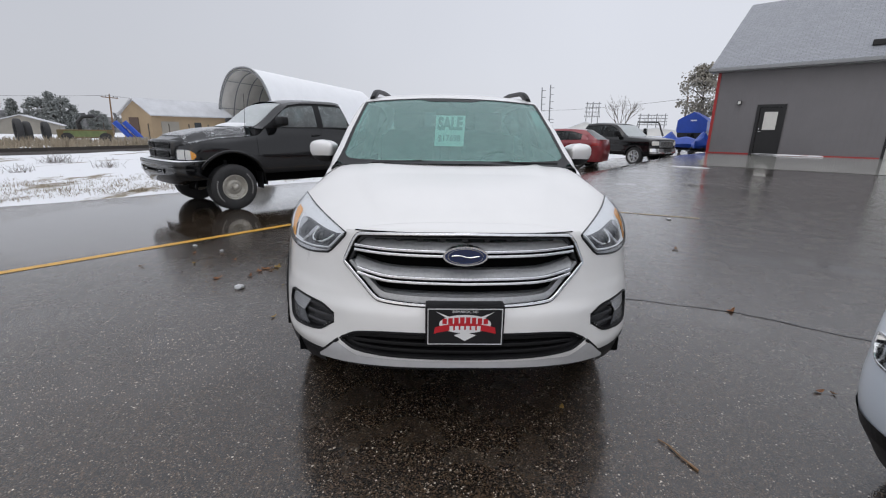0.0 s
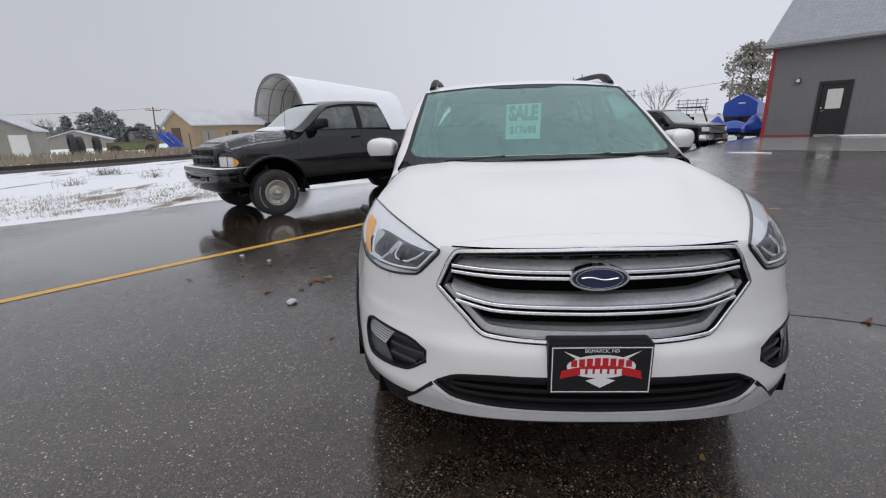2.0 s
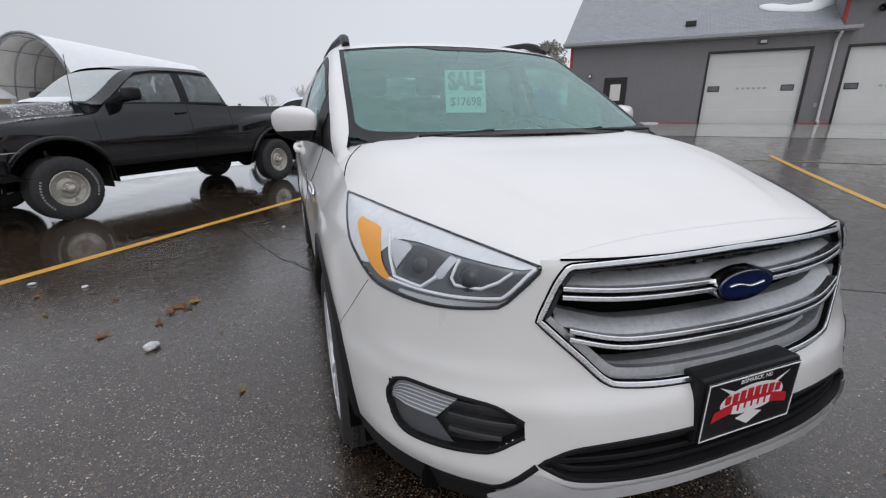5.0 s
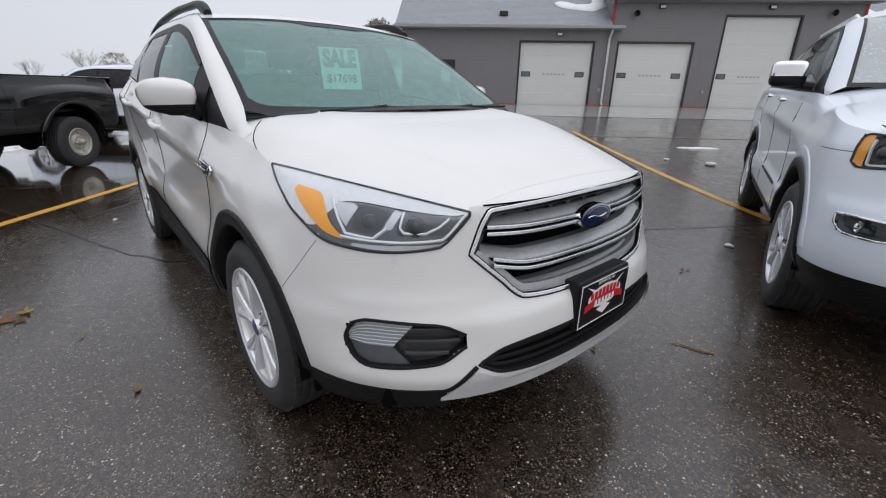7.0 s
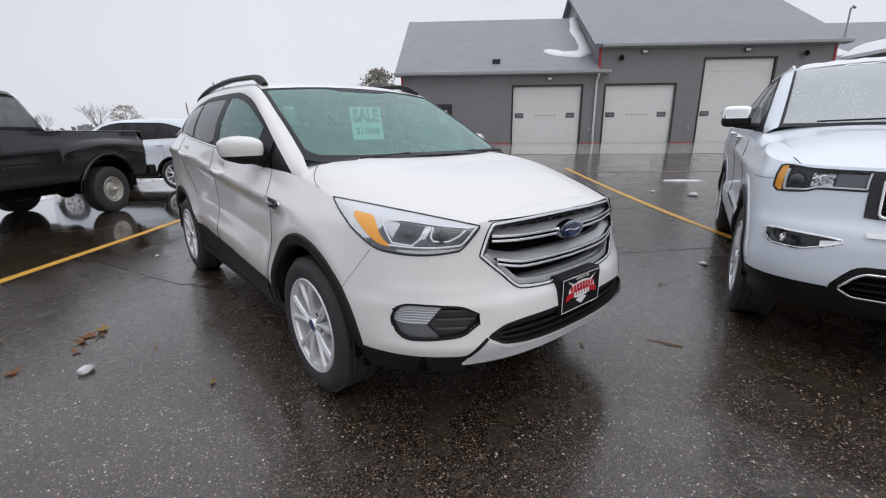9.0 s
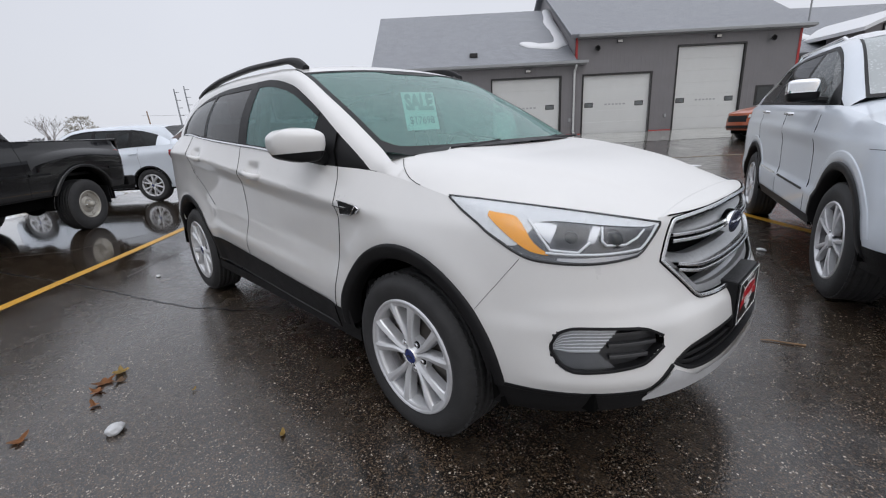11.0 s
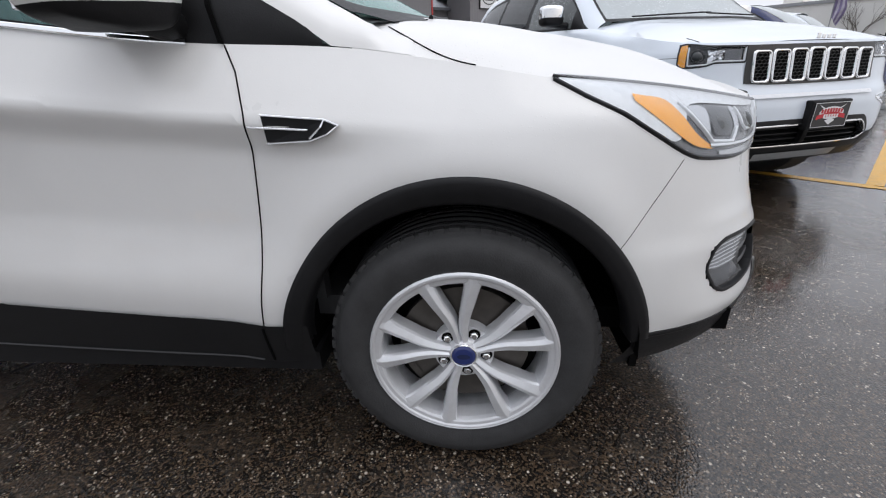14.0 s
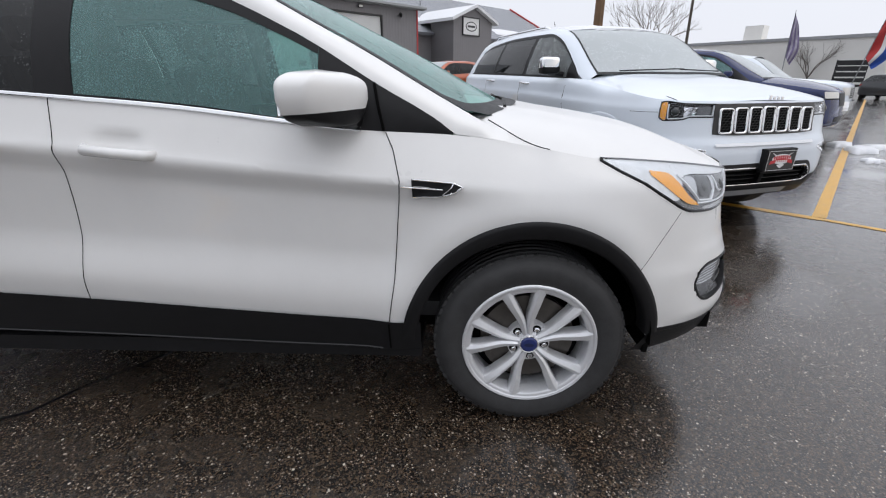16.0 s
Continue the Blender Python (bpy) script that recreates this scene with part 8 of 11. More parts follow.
def build_pickup():
    S = dict(
        L=5.62, W=0.99, sill=0.61, chin=0.62, paint=M_BLACKPAINT, category="pickup truck", fine=2,
        nose=[(0.5, 0.20), (0.85, 0.15), (1.0, 0.15), (1.12, 0.19), (1.25, 0.24)],
        hood=[(0.0, 1.075), (0.18, 1.095), (0.40, 1.165), (0.83, 1.235), (1.30, 1.275), (1.42, 1.30), (1.52, 1.375)],
        crown=[(0.10, 0.085), (0.22, 0.115), (0.5, 0.135), (1.0, 0.160), (1.40, 0.165), (1.52, 0.095)],
        crown_shape=lambda q: 1 - smooth01((q - 0.56) / 0.20) * 0.86 - 0.14 * q**3,
        belt=[(0.9, 1.24), (1.35, 1.28), (1.58, 1.42), (3.50, 1.435), (3.58, 1.395), (5.6, 1.385)],
        lines=[
            ([(0.9, 0.56), (5.1, 0.56)], [(0.9, 0.93), (5.1, 0.93)]),
            ([(0.9, 0.70), (5.1, 0.70)], [(0.9, 0.975), (5.1, 0.975)]),
            ([(0.9, 0.90), (5.1, 0.90)], [(0.9, 0.99), (5.1, 0.99)]),
            ([(0.9, 1.06), (5.1, 1.08)], [(0.9, 0.985), (1.5, 0.975), (3.5, 0.975), (4.5, 0.99), (5.1, 0.985)]),
            ([(0.9, 1.16), (1.5, 1.20), (5.1, 1.20)], [(0.9, 0.965), (1.5, 0.955), (3.5, 0.95), (4.5, 0.985), (5.1, 0.965)]),
            ([(0.9, 1.245), (1.4, 1.29), (1.58, 1.30), (5.1, 1.28)], [(0.9, 0.90), (1.5, 0.92), (2.0, 0.935), (3.6, 0.92), (4.5, 0.945), (5.1, 0.925)]),
            ([(0.9, 1.27), (1.4, 1.32), (1.62, 1.425), (5.1, 1.39)], [(0.9, 0.87), (1.5, 0.885), (2.0, 0.895), (3.6, 0.90), (5.1, 0.90)]),
        ],
        rail=[(1.46, 0.775, 1.43), (1.60, 0.745, 1.505), (2.12, 0.665, 1.875), (2.45, 0.645, 1.935), (2.9, 0.637, 1.962), (3.25, 0.632, 1.966), (3.42, 0.628, 1.945)],
        sash=[(1.60, 0.885, 1.43), (1.80, 0.855, 1.56), (2.16, 0.775, 1.835), (2.45, 0.742, 1.885), (3.0, 0.73, 1.902), (3.36, 0.735, 1.890), (3.44, 0.765, 1.78), (3.56, 0.865, 1.45)],
        screen_top=2.12, roof=[(2.0, 1.91), (2.45, 1.985), (2.9, 2.005), (3.25, 2.0), (3.42, 1.975)], back=3.57,
        windows=[(1.86, 2.72, M_SPATTER), (2.86, 3.46, M_SPATTER)],
        seams=[1.43, 2.79, 3.57], axles=(0.95, 4.53), R=0.400, rim=0.215, style="steel", tw=0.27, arch=0.605, arch_in=0.588, arch_w=0.004, arch_out=0.010, arch_mat=M_BLACKPAINT, tread=34,
        mirror=(1.545, 1.86, 1.25), mirror_h=0.085, mirror_mat=M_BLACK, depth=0.34, power=3.0, rear=0.2, handle_at=[1.43], handle=1.13, handle_mat=M_BLACK, clad=0.02, inset=-0.005,
        tail=[(0.5, 0.0), (1.2, 0.0), (1.3, 0.02)], screen_glass=M_FROST, screen_label="windscreen veiled with wet snow", hood_label="raised black bonnet dusted with snow", bow=0.14, seat_y=2.15,
    )
    pre = Body(S["L"], S["nose"], S["tail"], S["lines"], depth=0.34, power=3.0, ref=0.9, rear=0.2)
    l0, l1 = pre.u_at_x(0.645, 0.98), pre.u_of(0.95, 0.39, 0.97)
    lamp = between(l0, l1, [(0, 0.885), (0.6, 0.885), (0.9, 0.90), (1, 0.935)], [(0, 1.06), (0.35, 1.065), (0.75, 1.045), (1, 0.985)])
    S["holes"] = [lamp]
    place = pose(-4.747, 5.674, 0, 0, 0, -43) @ Matrix.Scale(0.95, 4)
    car, B, top = generic_car("pickup_truck", "black extended-cab pickup truck, wet, on white-lettered tyres", place, S)
    # Tall grille: rounded shell, a cross of bars, four dark openings with fine bars.
    shell = []
    for i in range(25):
        t = -1 + 2 * i / 24
        yb = 0.085 + 0.075 * abs(t) ** 2.4
        w = 0.60
        zt = 1.205 - 0.03 * abs(t) ** 3
        shell.append([Vector((w * t, yb + d, z)) for d, z in ((0.16, zt + 0.012), (0.03, zt + 0.006), (0.0, zt - 0.02), (-0.008, 1.05), (0.0, 0.90), (0.03, 0.875), (0.12, 0.87))])
    shell = [[p + Vector((0, 0.20, 0)) for p in shell[0]]] + shell + [[p + Vector((0, 0.20, 0)) for p in shell[-1]]]
    bm = grid_faces(bmesh.new(), shell)
    bmesh.ops.recalc_face_normals(bm, faces=bm.faces)
    gr = part("grille", bm, M_BLACKPAINT, car, "tall black grille with a cross of bars", smooth=True)
    for s in (-1, 1):
        for z0, z1, x1 in ((0.915, 1.025, 0.50), (1.065, 1.165, 0.545)):
            def face_y(x, d):
                return 0.085 + 0.075 * (abs(x) / 0.60) ** 2.4 + d
            xs = [0.045 + (x1 - 0.045) * i / 10 for i in range(11)]
            back = [[Vector((s * x, face_y(x, -0.012), z)) for z in (z0 + (0.02 if x > x1 - 0.03 else 0), z1 - (0.02 if x > x1 - 0.03 else 0))] for x in xs]
            part("grille_opening", grid_faces(bmesh.new(), back), M_SEAM, gr)
            for k in range(5):
                z = z0 + (z1 - z0) * (k + 0.5) / 5
                part("grille_bar", tube(bmesh.new(), [(s * x, face_y(x, -0.016), z) for x in xs], 0.004, 4), M_BLACKTRIM, gr)
            rim = [(0.045, z0), (x1 - 0.03, z0), (x1, z0 + 0.03), (x1, z1 - 0.03), (x1 - 0.03, z1), (0.045, z1), (0.045, z0)]
            part("opening_rim", tube(bmesh.new(), [(s * x, face_y(x, -0.014), z) for x, z in rim], 0.007, 5), M_BLACKTRIM, gr)
    # Bumper: upper step, rounded face, air slot and lamps, wrapped ends.
    bp = bmesh.new()
    rows = []
    for i in range(41):
        t = -1 + 2 * i / 40
        a = abs(t)
        yb = 0.0 + 0.10 * a**2.5 + (0.33 * ((a - 0.88) / 0.12) ** 1.5 if a > 0.88 else 0.0)
        drop = 0.10 * smooth01((a - 0.62) / 0.38)
        rows.append([Vector(((1.02 * min(1.0, a / 0.94) if a > 0 else 0) * (1 if t >= 0 else -1), yb + d, z)) for d, z in ((0.12, 0.872), (0.02, 0.868), (-0.015, 0.850), (-0.02, 0.785), (-0.005, 0.765), (-0.012, 0.745), (-0.02, 0.66), (0.0, 0.61 + drop * 0.3), (0.06, 0.50 + drop), (0.10, 0.475 + drop), (0.22, 0.47 + drop))])
    grid_faces(bp, rows)
    bmesh.ops.recalc_face_normals(bp, faces=bp.faces)
    bmp = part("front_bumper", bp, M_BLACKPAINT, car, "deep black front bumper with snow along its top", smooth=True)
    part("bumper_slot", boxm(-0.26, 0.26, -0.030, 0.02, 0.685, 0.730, bevel=0.01), M_SEAM, bmp)
    for s in (-1, 1):
        part("tow_hook", tube(bmesh.new(), [(s * 0.36, 0.02, 0.68), (s * 0.36, -0.045, 0.68), (s * 0.36, -0.045, 0.72), (s * 0.36, 0.02, 0.73)], 0.012, 6), M_STEEL_DARK, bmp)
        part("fog_hole", lathe(bmesh.new(), [(0.0, 0.0), (0.0, 0.042), (0.012, 0.050)], 18), M_SEAM, bmp).matrix_local = Matrix.Translation((s * 0.56, 0.0, 0.705)) @ Matrix.Rotation(radians(90), 4, "Z")
        h = part("headlamp", band_patch(B, *lamp, -0.012, 16, 4, (s,)), M_LAMPGLASS, car, "clouded headlamp with amber corner", smooth=True)
        ua = l0 + (l1 - l0) * 0.72
        part("marker", band_patch(B, ua, l1, lamp[2], lamp[3], -0.006, 6, 4, (s,)), M_AMBER, h, "amber corner lamp")
        part("lamp_divider", strip(B, [(l0 + (l1 - l0) * 0.42, 0.89), (l0 + (l1 - l0) * 0.42, 1.058)], 0.012, 0.004, 6, 0.01, s, -0.010), M_LAMPGREY, h)
        part("lens", band_patch(B, *lamp, 0.0, 14, 4, (s,)), M_LENS, h, smooth=True)
        part("lamp_edge", ribbon(*hole_rim(B, lamp, 8, -0.004, s), 0.014, 0.004, 0.03), M_BLACKPAINT, h)
        part("rub_strip", flank_patch(B, 1.50, 3.54, lambda y: 0.925, lambda y: 0.955, 0.012, (s,), 16, 2), M_BLACK, car, "black side rubbing strip")
        part("rub_strip", flank_patch(B, 3.60, 3.94, lambda y: 0.925, lambda y: 0.955, 0.012, (s,), 6, 2), M_BLACK, car)
        part("rub_strip", flank_patch(B, 5.12, 5.5, lambda y: 0.925, lambda y: 0.955, 0.012, (s,), 6, 2), M_BLACK, car)
        part("sill_crease", flank_patch(B, 1.56, 3.54, lambda y: 0.845, lambda y: 0.86, 0.006, (s,), 16, 1), M_BLACKPAINT, car)
        part("tail_lamp", flank_patch(B, 5.36, 5.58, lambda y: 1.05, lambda y: 1.22, 0.004, (s,), 6, 3), M_REDLENS, car, "red tail lamp")
        part("bed_rail", boxm(min(s * 0.80, s * 0.905), max(s * 0.80, s * 0.905), 3.60, 5.60, 1.375, 1.402, bevel=0.010), M_BLACK, car)
        # Swollen wing over the rear wheel, from the cab to the tail.
        rows = []
        for i in range(37):
            y = 3.66 + 1.90 * i / 36
            f = math.sin(math.pi * min(1.0, max(0.0, (y - 3.66) / 1.90))) ** 0.55
            zt = 1.155 + 0.125 * math.sin(math.pi * (y - 3.60) / 2.1) ** 0.8
            row = []
            for j in range(9):
                q = j / 8
                z = zt - 0.22 * q
                row.append(Vector((s * (B.side(y, z) + 0.002 + 0.052 * f * math.sin(math.pi * min(1.0, q * 1.25) * 0.72)), y, z)))
            rows.append(row)
        bm = bmesh.new()
        vs = [[bm.verts.new(p) for p in r] for r in rows]
        for r0, r1 in zip(vs, vs[1:]):
            for j in range(8):
                c = (r0[j].co + r1[j + 1].co) / 2
                if math.hypot(c.y - 4.53, c.z - 0.40) > 0.60:
                    bm.faces.new((r0[j], r1[j], r1[j + 1], r0[j + 1]))
        bmesh.ops.recalc_face_normals(bm, faces=bm.faces)
        part("wing_flare", bm, M_BLACKPAINT, car, "swollen wing over the rear wheel", smooth=True)
        part("arch_lip", arch_ring(B, 4.53, 0.40, 0.592, 0.640, 0.35, 2.8, 0.038, s, 34, lip=0.06), M_BLACKPAINT, car, smooth=True)
        part("arch_lip", arch_ring(B, 0.95, 0.40, 0.592, 0.645, 0.62, 2.75, 0.022, s, 34, lip=0.06), M_BLACKPAINT, car, smooth=True)
        for a in (0.95, 4.53):
            part("mud_flap", boxm(min(s * 0.70, s * 0.93), max(s * 0.70, s * 0.93), a + 0.53, a + 0.545, 0.34, 0.64), M_BLACK, car)
        letters = bmesh.new()
        for a0 in (0.5, 3.64):
            for i in range(11):
                q = box(bmesh.new(), -0.0028, 0.003, -0.010 - 0.002 * (i % 3), 0.010, 0.300, 0.322)
                join(letters, moved(q, Matrix.Rotation(a0 + 0.115 * i, 4, "X")))
        part("tyre_lettering", letters, M_LETTERWHITE, next(c for c in car.children if c.name.startswith("wheel") and c.type == "EMPTY" and c.location.x * s > 0 and c.location.y < 2))
        part("drip_rail", tube(bmesh.new(), [(s * (p.x + 0.012), p.y, p.z + 0.01) for p in (lerp_line(S["sash"], y) for y in (1.75, 1.95, 2.16, 2.45, 2.9, 3.3))], 0.009, 6), M_BLACKPAINT, car)
    part("chassis", boxm(-0.80, 0.80, 1.55, 3.95, 0.44, 0.66, bevel=0.03), M_SEAM, car, "dark underbody with sills")
    part("gap_filler", boxm(-0.88, 0.88, 3.545, 3.60, 0.64, 1.38), M_SEAM, car)
    part("bed_floor", boxm(-0.80, 0.80, 3.60, 5.58, 0.86, 0.90), M_BLACK, car)
    part("bed_front", boxm(-0.89, 0.89, 3.60, 3.63, 0.68, 1.37), M_BLACKPAINT, car)
    part("tailgate", boxm(-0.88, 0.88, 5.57, 5.62, 0.76, 1.385, bevel=0.012), M_BLACKPAINT, car)
    part("rear_bumper", boxm(-0.96, 0.96, 5.56, 5.76, 0.58, 0.75, bevel=0.03), M_BLACK, car, "black rear step bumper")
    for a in (0.95, 4.53):
        part("axle", tube(bmesh.new(), [(-0.85, a, 0.40), (0.85, a, 0.40)], 0.06, 10), M_SEAM, car)
        q = bmesh.new()
        bmesh.ops.create_uvsphere(q, u_segments=14, v_segments=10, radius=0.15)
        part("differential", moved(q, Matrix.Translation((0.1, a, 0.40))), M_SEAM, car)
        for s in (-1, 1):
            part("shock_absorber", tube(bmesh.new(), [(s * 0.62, a + 0.08, 0.42), (s * 0.58, a + 0.02, 0.85)], 0.032, 8), M_STEEL_DARK, car)
    part("exhaust", tube(bmesh.new(), [(0.5, 2.0, 0.52), (0.5, 4.0, 0.50), (0.72, 5.2, 0.52)], 0.04, 8), M_BRONZE, car)
    part("aerial", tube(bmesh.new(), [(0.80, 1.30, 1.30), (0.80, 1.34, 2.0)], 0.004, 5), M_BLACK, car)
    # Snow lying thinly on the bonnet, its foot against the windscreen, and the bumper.
    film = glass_mat("thin_snow_film", (0.8, 0.8, 0.8), drops=0.85, dropscale=24, frost_or_sheen=0.10, film=(0.8, 0.82, 0.84))
    cr = curve(S["crown"])
    lid = lambda q, y: top(y) + cr(y) * S["crown_shape"](q)  # noqa: E731
    rows = [[Vector((0.80 * k / 16, y, lid(abs(k / 16) * 0.88, y) + 0.006)) for k in range(-13, 14)] for y in [0.34 + 0.07 * i for i in range(16)]]
    part("snow_film", grid_faces(bmesh.new(), rows), film, car, "thin snow on the bonnet", smooth=True)
    rows = [[Vector((0.56 * k / 12, 1.33 + d - 0.10 * (1 - (k / 12) ** 2), lid(abs(k / 12) * 0.7, 1.33) + dz)) for k in range(-12, 13)] for d, dz in ((-0.03, 0.004), (0.03, 0.035), (0.10, 0.055), (0.17, 0.07))]
    part("snow_drift", grid_faces(bmesh.new(), rows), M_SNOW, car, "wet snow against the windscreen", smooth=True)
    rows = []
    for i in range(41):
        t = -1 + 2 * i / 40
        a = abs(t)
        yb = 0.10 * a**2.5 + (0.33 * ((a - 0.88) / 0.12) ** 1.5 if a > 0.88 else 0.0)
        rows.append([Vector((1.02 * min(1.0, a / 0.94) * (1 if t >= 0 else -1), yb + d, z)) for d, z in ((0.125, 0.876), (0.03, 0.884), (-0.006, 0.868))])
    part("snow_film", grid_faces(bmesh.new(), rows), M_SNOW, car, "strip of snow on the bumper", smooth=True)
    for s in (-1, 1):
        rows = []
        for y in [0.35 + 0.06 * i for i in range(18)]:
            xe = B.side(y, top(y))
            rows.append([Vector((s * xe * q, y, lid(q, y) + 0.004)) for q in (0.80, 0.86, 0.92, 0.97)])
        part("snow_film", grid_faces(bmesh.new(), rows), film, car, "thin snow along the wing", smooth=True)
        part("snow_film", boxm(min(s * 0.81, s * 0.90), max(s * 0.81, s * 0.90), 3.66, 5.56, 1.402, 1.407), M_SNOW, car, "thin snow along the bed rail")


build_pickup()

# ---- parked cars round the lot ----
def face(x, y, turn):
    """A pose on the lot's surface."""
    return pose(x, y, ground_z(x, y), 0, 0, turn)


def plain_spec(**over):
    S = dict(
        L=4.5, W=0.92, sill=0.30, chin=0.36, paint=M_BRIGHTWHITE,
        nose=[(0.3, 0.08), (0.45, 0.0), (0.65, 0.01), (0.9, 0.06), (1.0, 0.12)],
        hood=[(0.0, 0.90), (0.2, 0.93), (0.6, 1.0), (1.15, 1.06)], crown=[(0.08, 0.0), (0.2, 0.05), (0.6, 0.09), (1.15, 0.09)],
        belt=[(0.9, 1.04), (1.15, 1.06), (2.4, 1.12), (3.6, 1.18), (4.5, 1.2)],
        rail=[(1.10, 0.76, 1.10), (1.25, 0.735, 1.18), (2.0, 0.65, 1.56), (2.4, 0.60, 1.60), (3.2, 0.59, 1.615), (3.9, 0.57, 1.56)],
        sash=[(1.3, 0.83, 1.08), (1.6, 0.79, 1.28), (2.0, 0.71, 1.49), (2.4, 0.68, 1.54), (3.2, 0.665, 1.53), (3.75, 0.69, 1.42), (4.1, 0.72, 1.24)],
        screen_top=2.0, roof=[(1.9, 1.58), (2.4, 1.64), (3.2, 1.655), (3.9, 1.60)], back=4.30,
        windows=[(1.6, 2.4, M_PRIVACY), (2.48, 3.2, M_PRIVACY), (3.26, 3.8, M_PRIVACY)],
        seams=[1.45, 2.44, 3.4], axles=(0.90, 3.58), R=0.35, rim=0.235, style="split", tw=0.22, arch=0.40, arch_w=0.02,
        mirror=(1.16, 1.6, 1.08), mirror_h=0.07, screen_glass=M_FROST, clad=0.14,
    )
    S.update(over)
    return S


def car_lamps(car, B, z, x0=0.5, x1=0.8, tail_z=1.0):
    for s in (1, -1):
        u0, u1 = B.u_at_x(x0, z), B.u_at_x(x1, z)
        h = part("headlamp", band_patch(B, u0, u1, lambda u: z - 0.05, lambda u: z + 0.05 + 0.03 * (u - u0), 0.004, 8, 2, (s,)), M_LAMPGLASS, car, "clear headlamp")
        part("lamp_edge", strip(B, [(u0, z - 0.052), (u1, z - 0.052)], 0.02, 0.008, 8, side=s), M_BLACK, h)
        y1 = B.length - 0.10
        part("tail_lamp", flank_patch(B, B.length - 0.42, y1, lambda y: tail_z - 0.05, lambda y: tail_z + 0.07, 0.006, (s,), 6, 2), M_REDLENS, car, "red tail lamp")
    part("grille", band_patch(B, 0, B.u_at_x(x0 - 0.04, z - 0.08), lambda u: z - 0.17, lambda u: z + 0.03, 0.004, 10, 3), M_BLACK, car, "dark grille")
    part("intake", band_patch(B, 0, B.u_at_x(0.55, 0.45), lambda u: 0.40, lambda u: 0.52, 0.004, 10, 2), M_BLACK, car)


def park(name, label, x, y, turn, tail_z=1.0, lamp_z=0.80, size=1.0, **over):
    car, B, top = generic_car(name, label, face(x, y, turn) @ Matrix.Scale(size, 4), plain_spec(**over))
    car_lamps(car, B, lamp_z, tail_z=tail_z)
    return car, B


park("suv", "white compact suv with snow on its roof, parked side on", -1.7, 13.95, -134.5, 1.02, paint=M_BRIGHTWHITE)
park("suv", "dark red suv parked side on, rear hatch in view", 3.32, 18.7, -126.4, 1.0, size=0.95, paint=M_RED, L=4.7, axles=(0.92, 3.72), back=4.45)
park("suv", "burnt orange hatchback parked behind a white suv", 15.6, 3.4, -134.5, 0.95, paint=M_ORANGE)
park("suv", "large dark blue suv parked nose out in a stall", 6.8, -6.35, -42.0, 1.0, 0.85, 1.15, paint=M_BLUE, L=4.8, W=0.96, axles=(0.95, 3.82), back=4.55, windows=[(1.6, 2.4, M_SIDEGLASS), (2.48, 3.2, M_PRIVACY), (3.26, 3.8, M_PRIVACY)])
park("suv", "black suv parked beyond a white truck", 13.7, -9.9, -44.5, 1.0, 0.85, 1.08, paint=M_BLACKPAINT)
park("car", "dark grey saloon parked at the far end", 32.8, -31.8, 30.0, 0.95, paint=M_GREYPAINT, L=4.6)


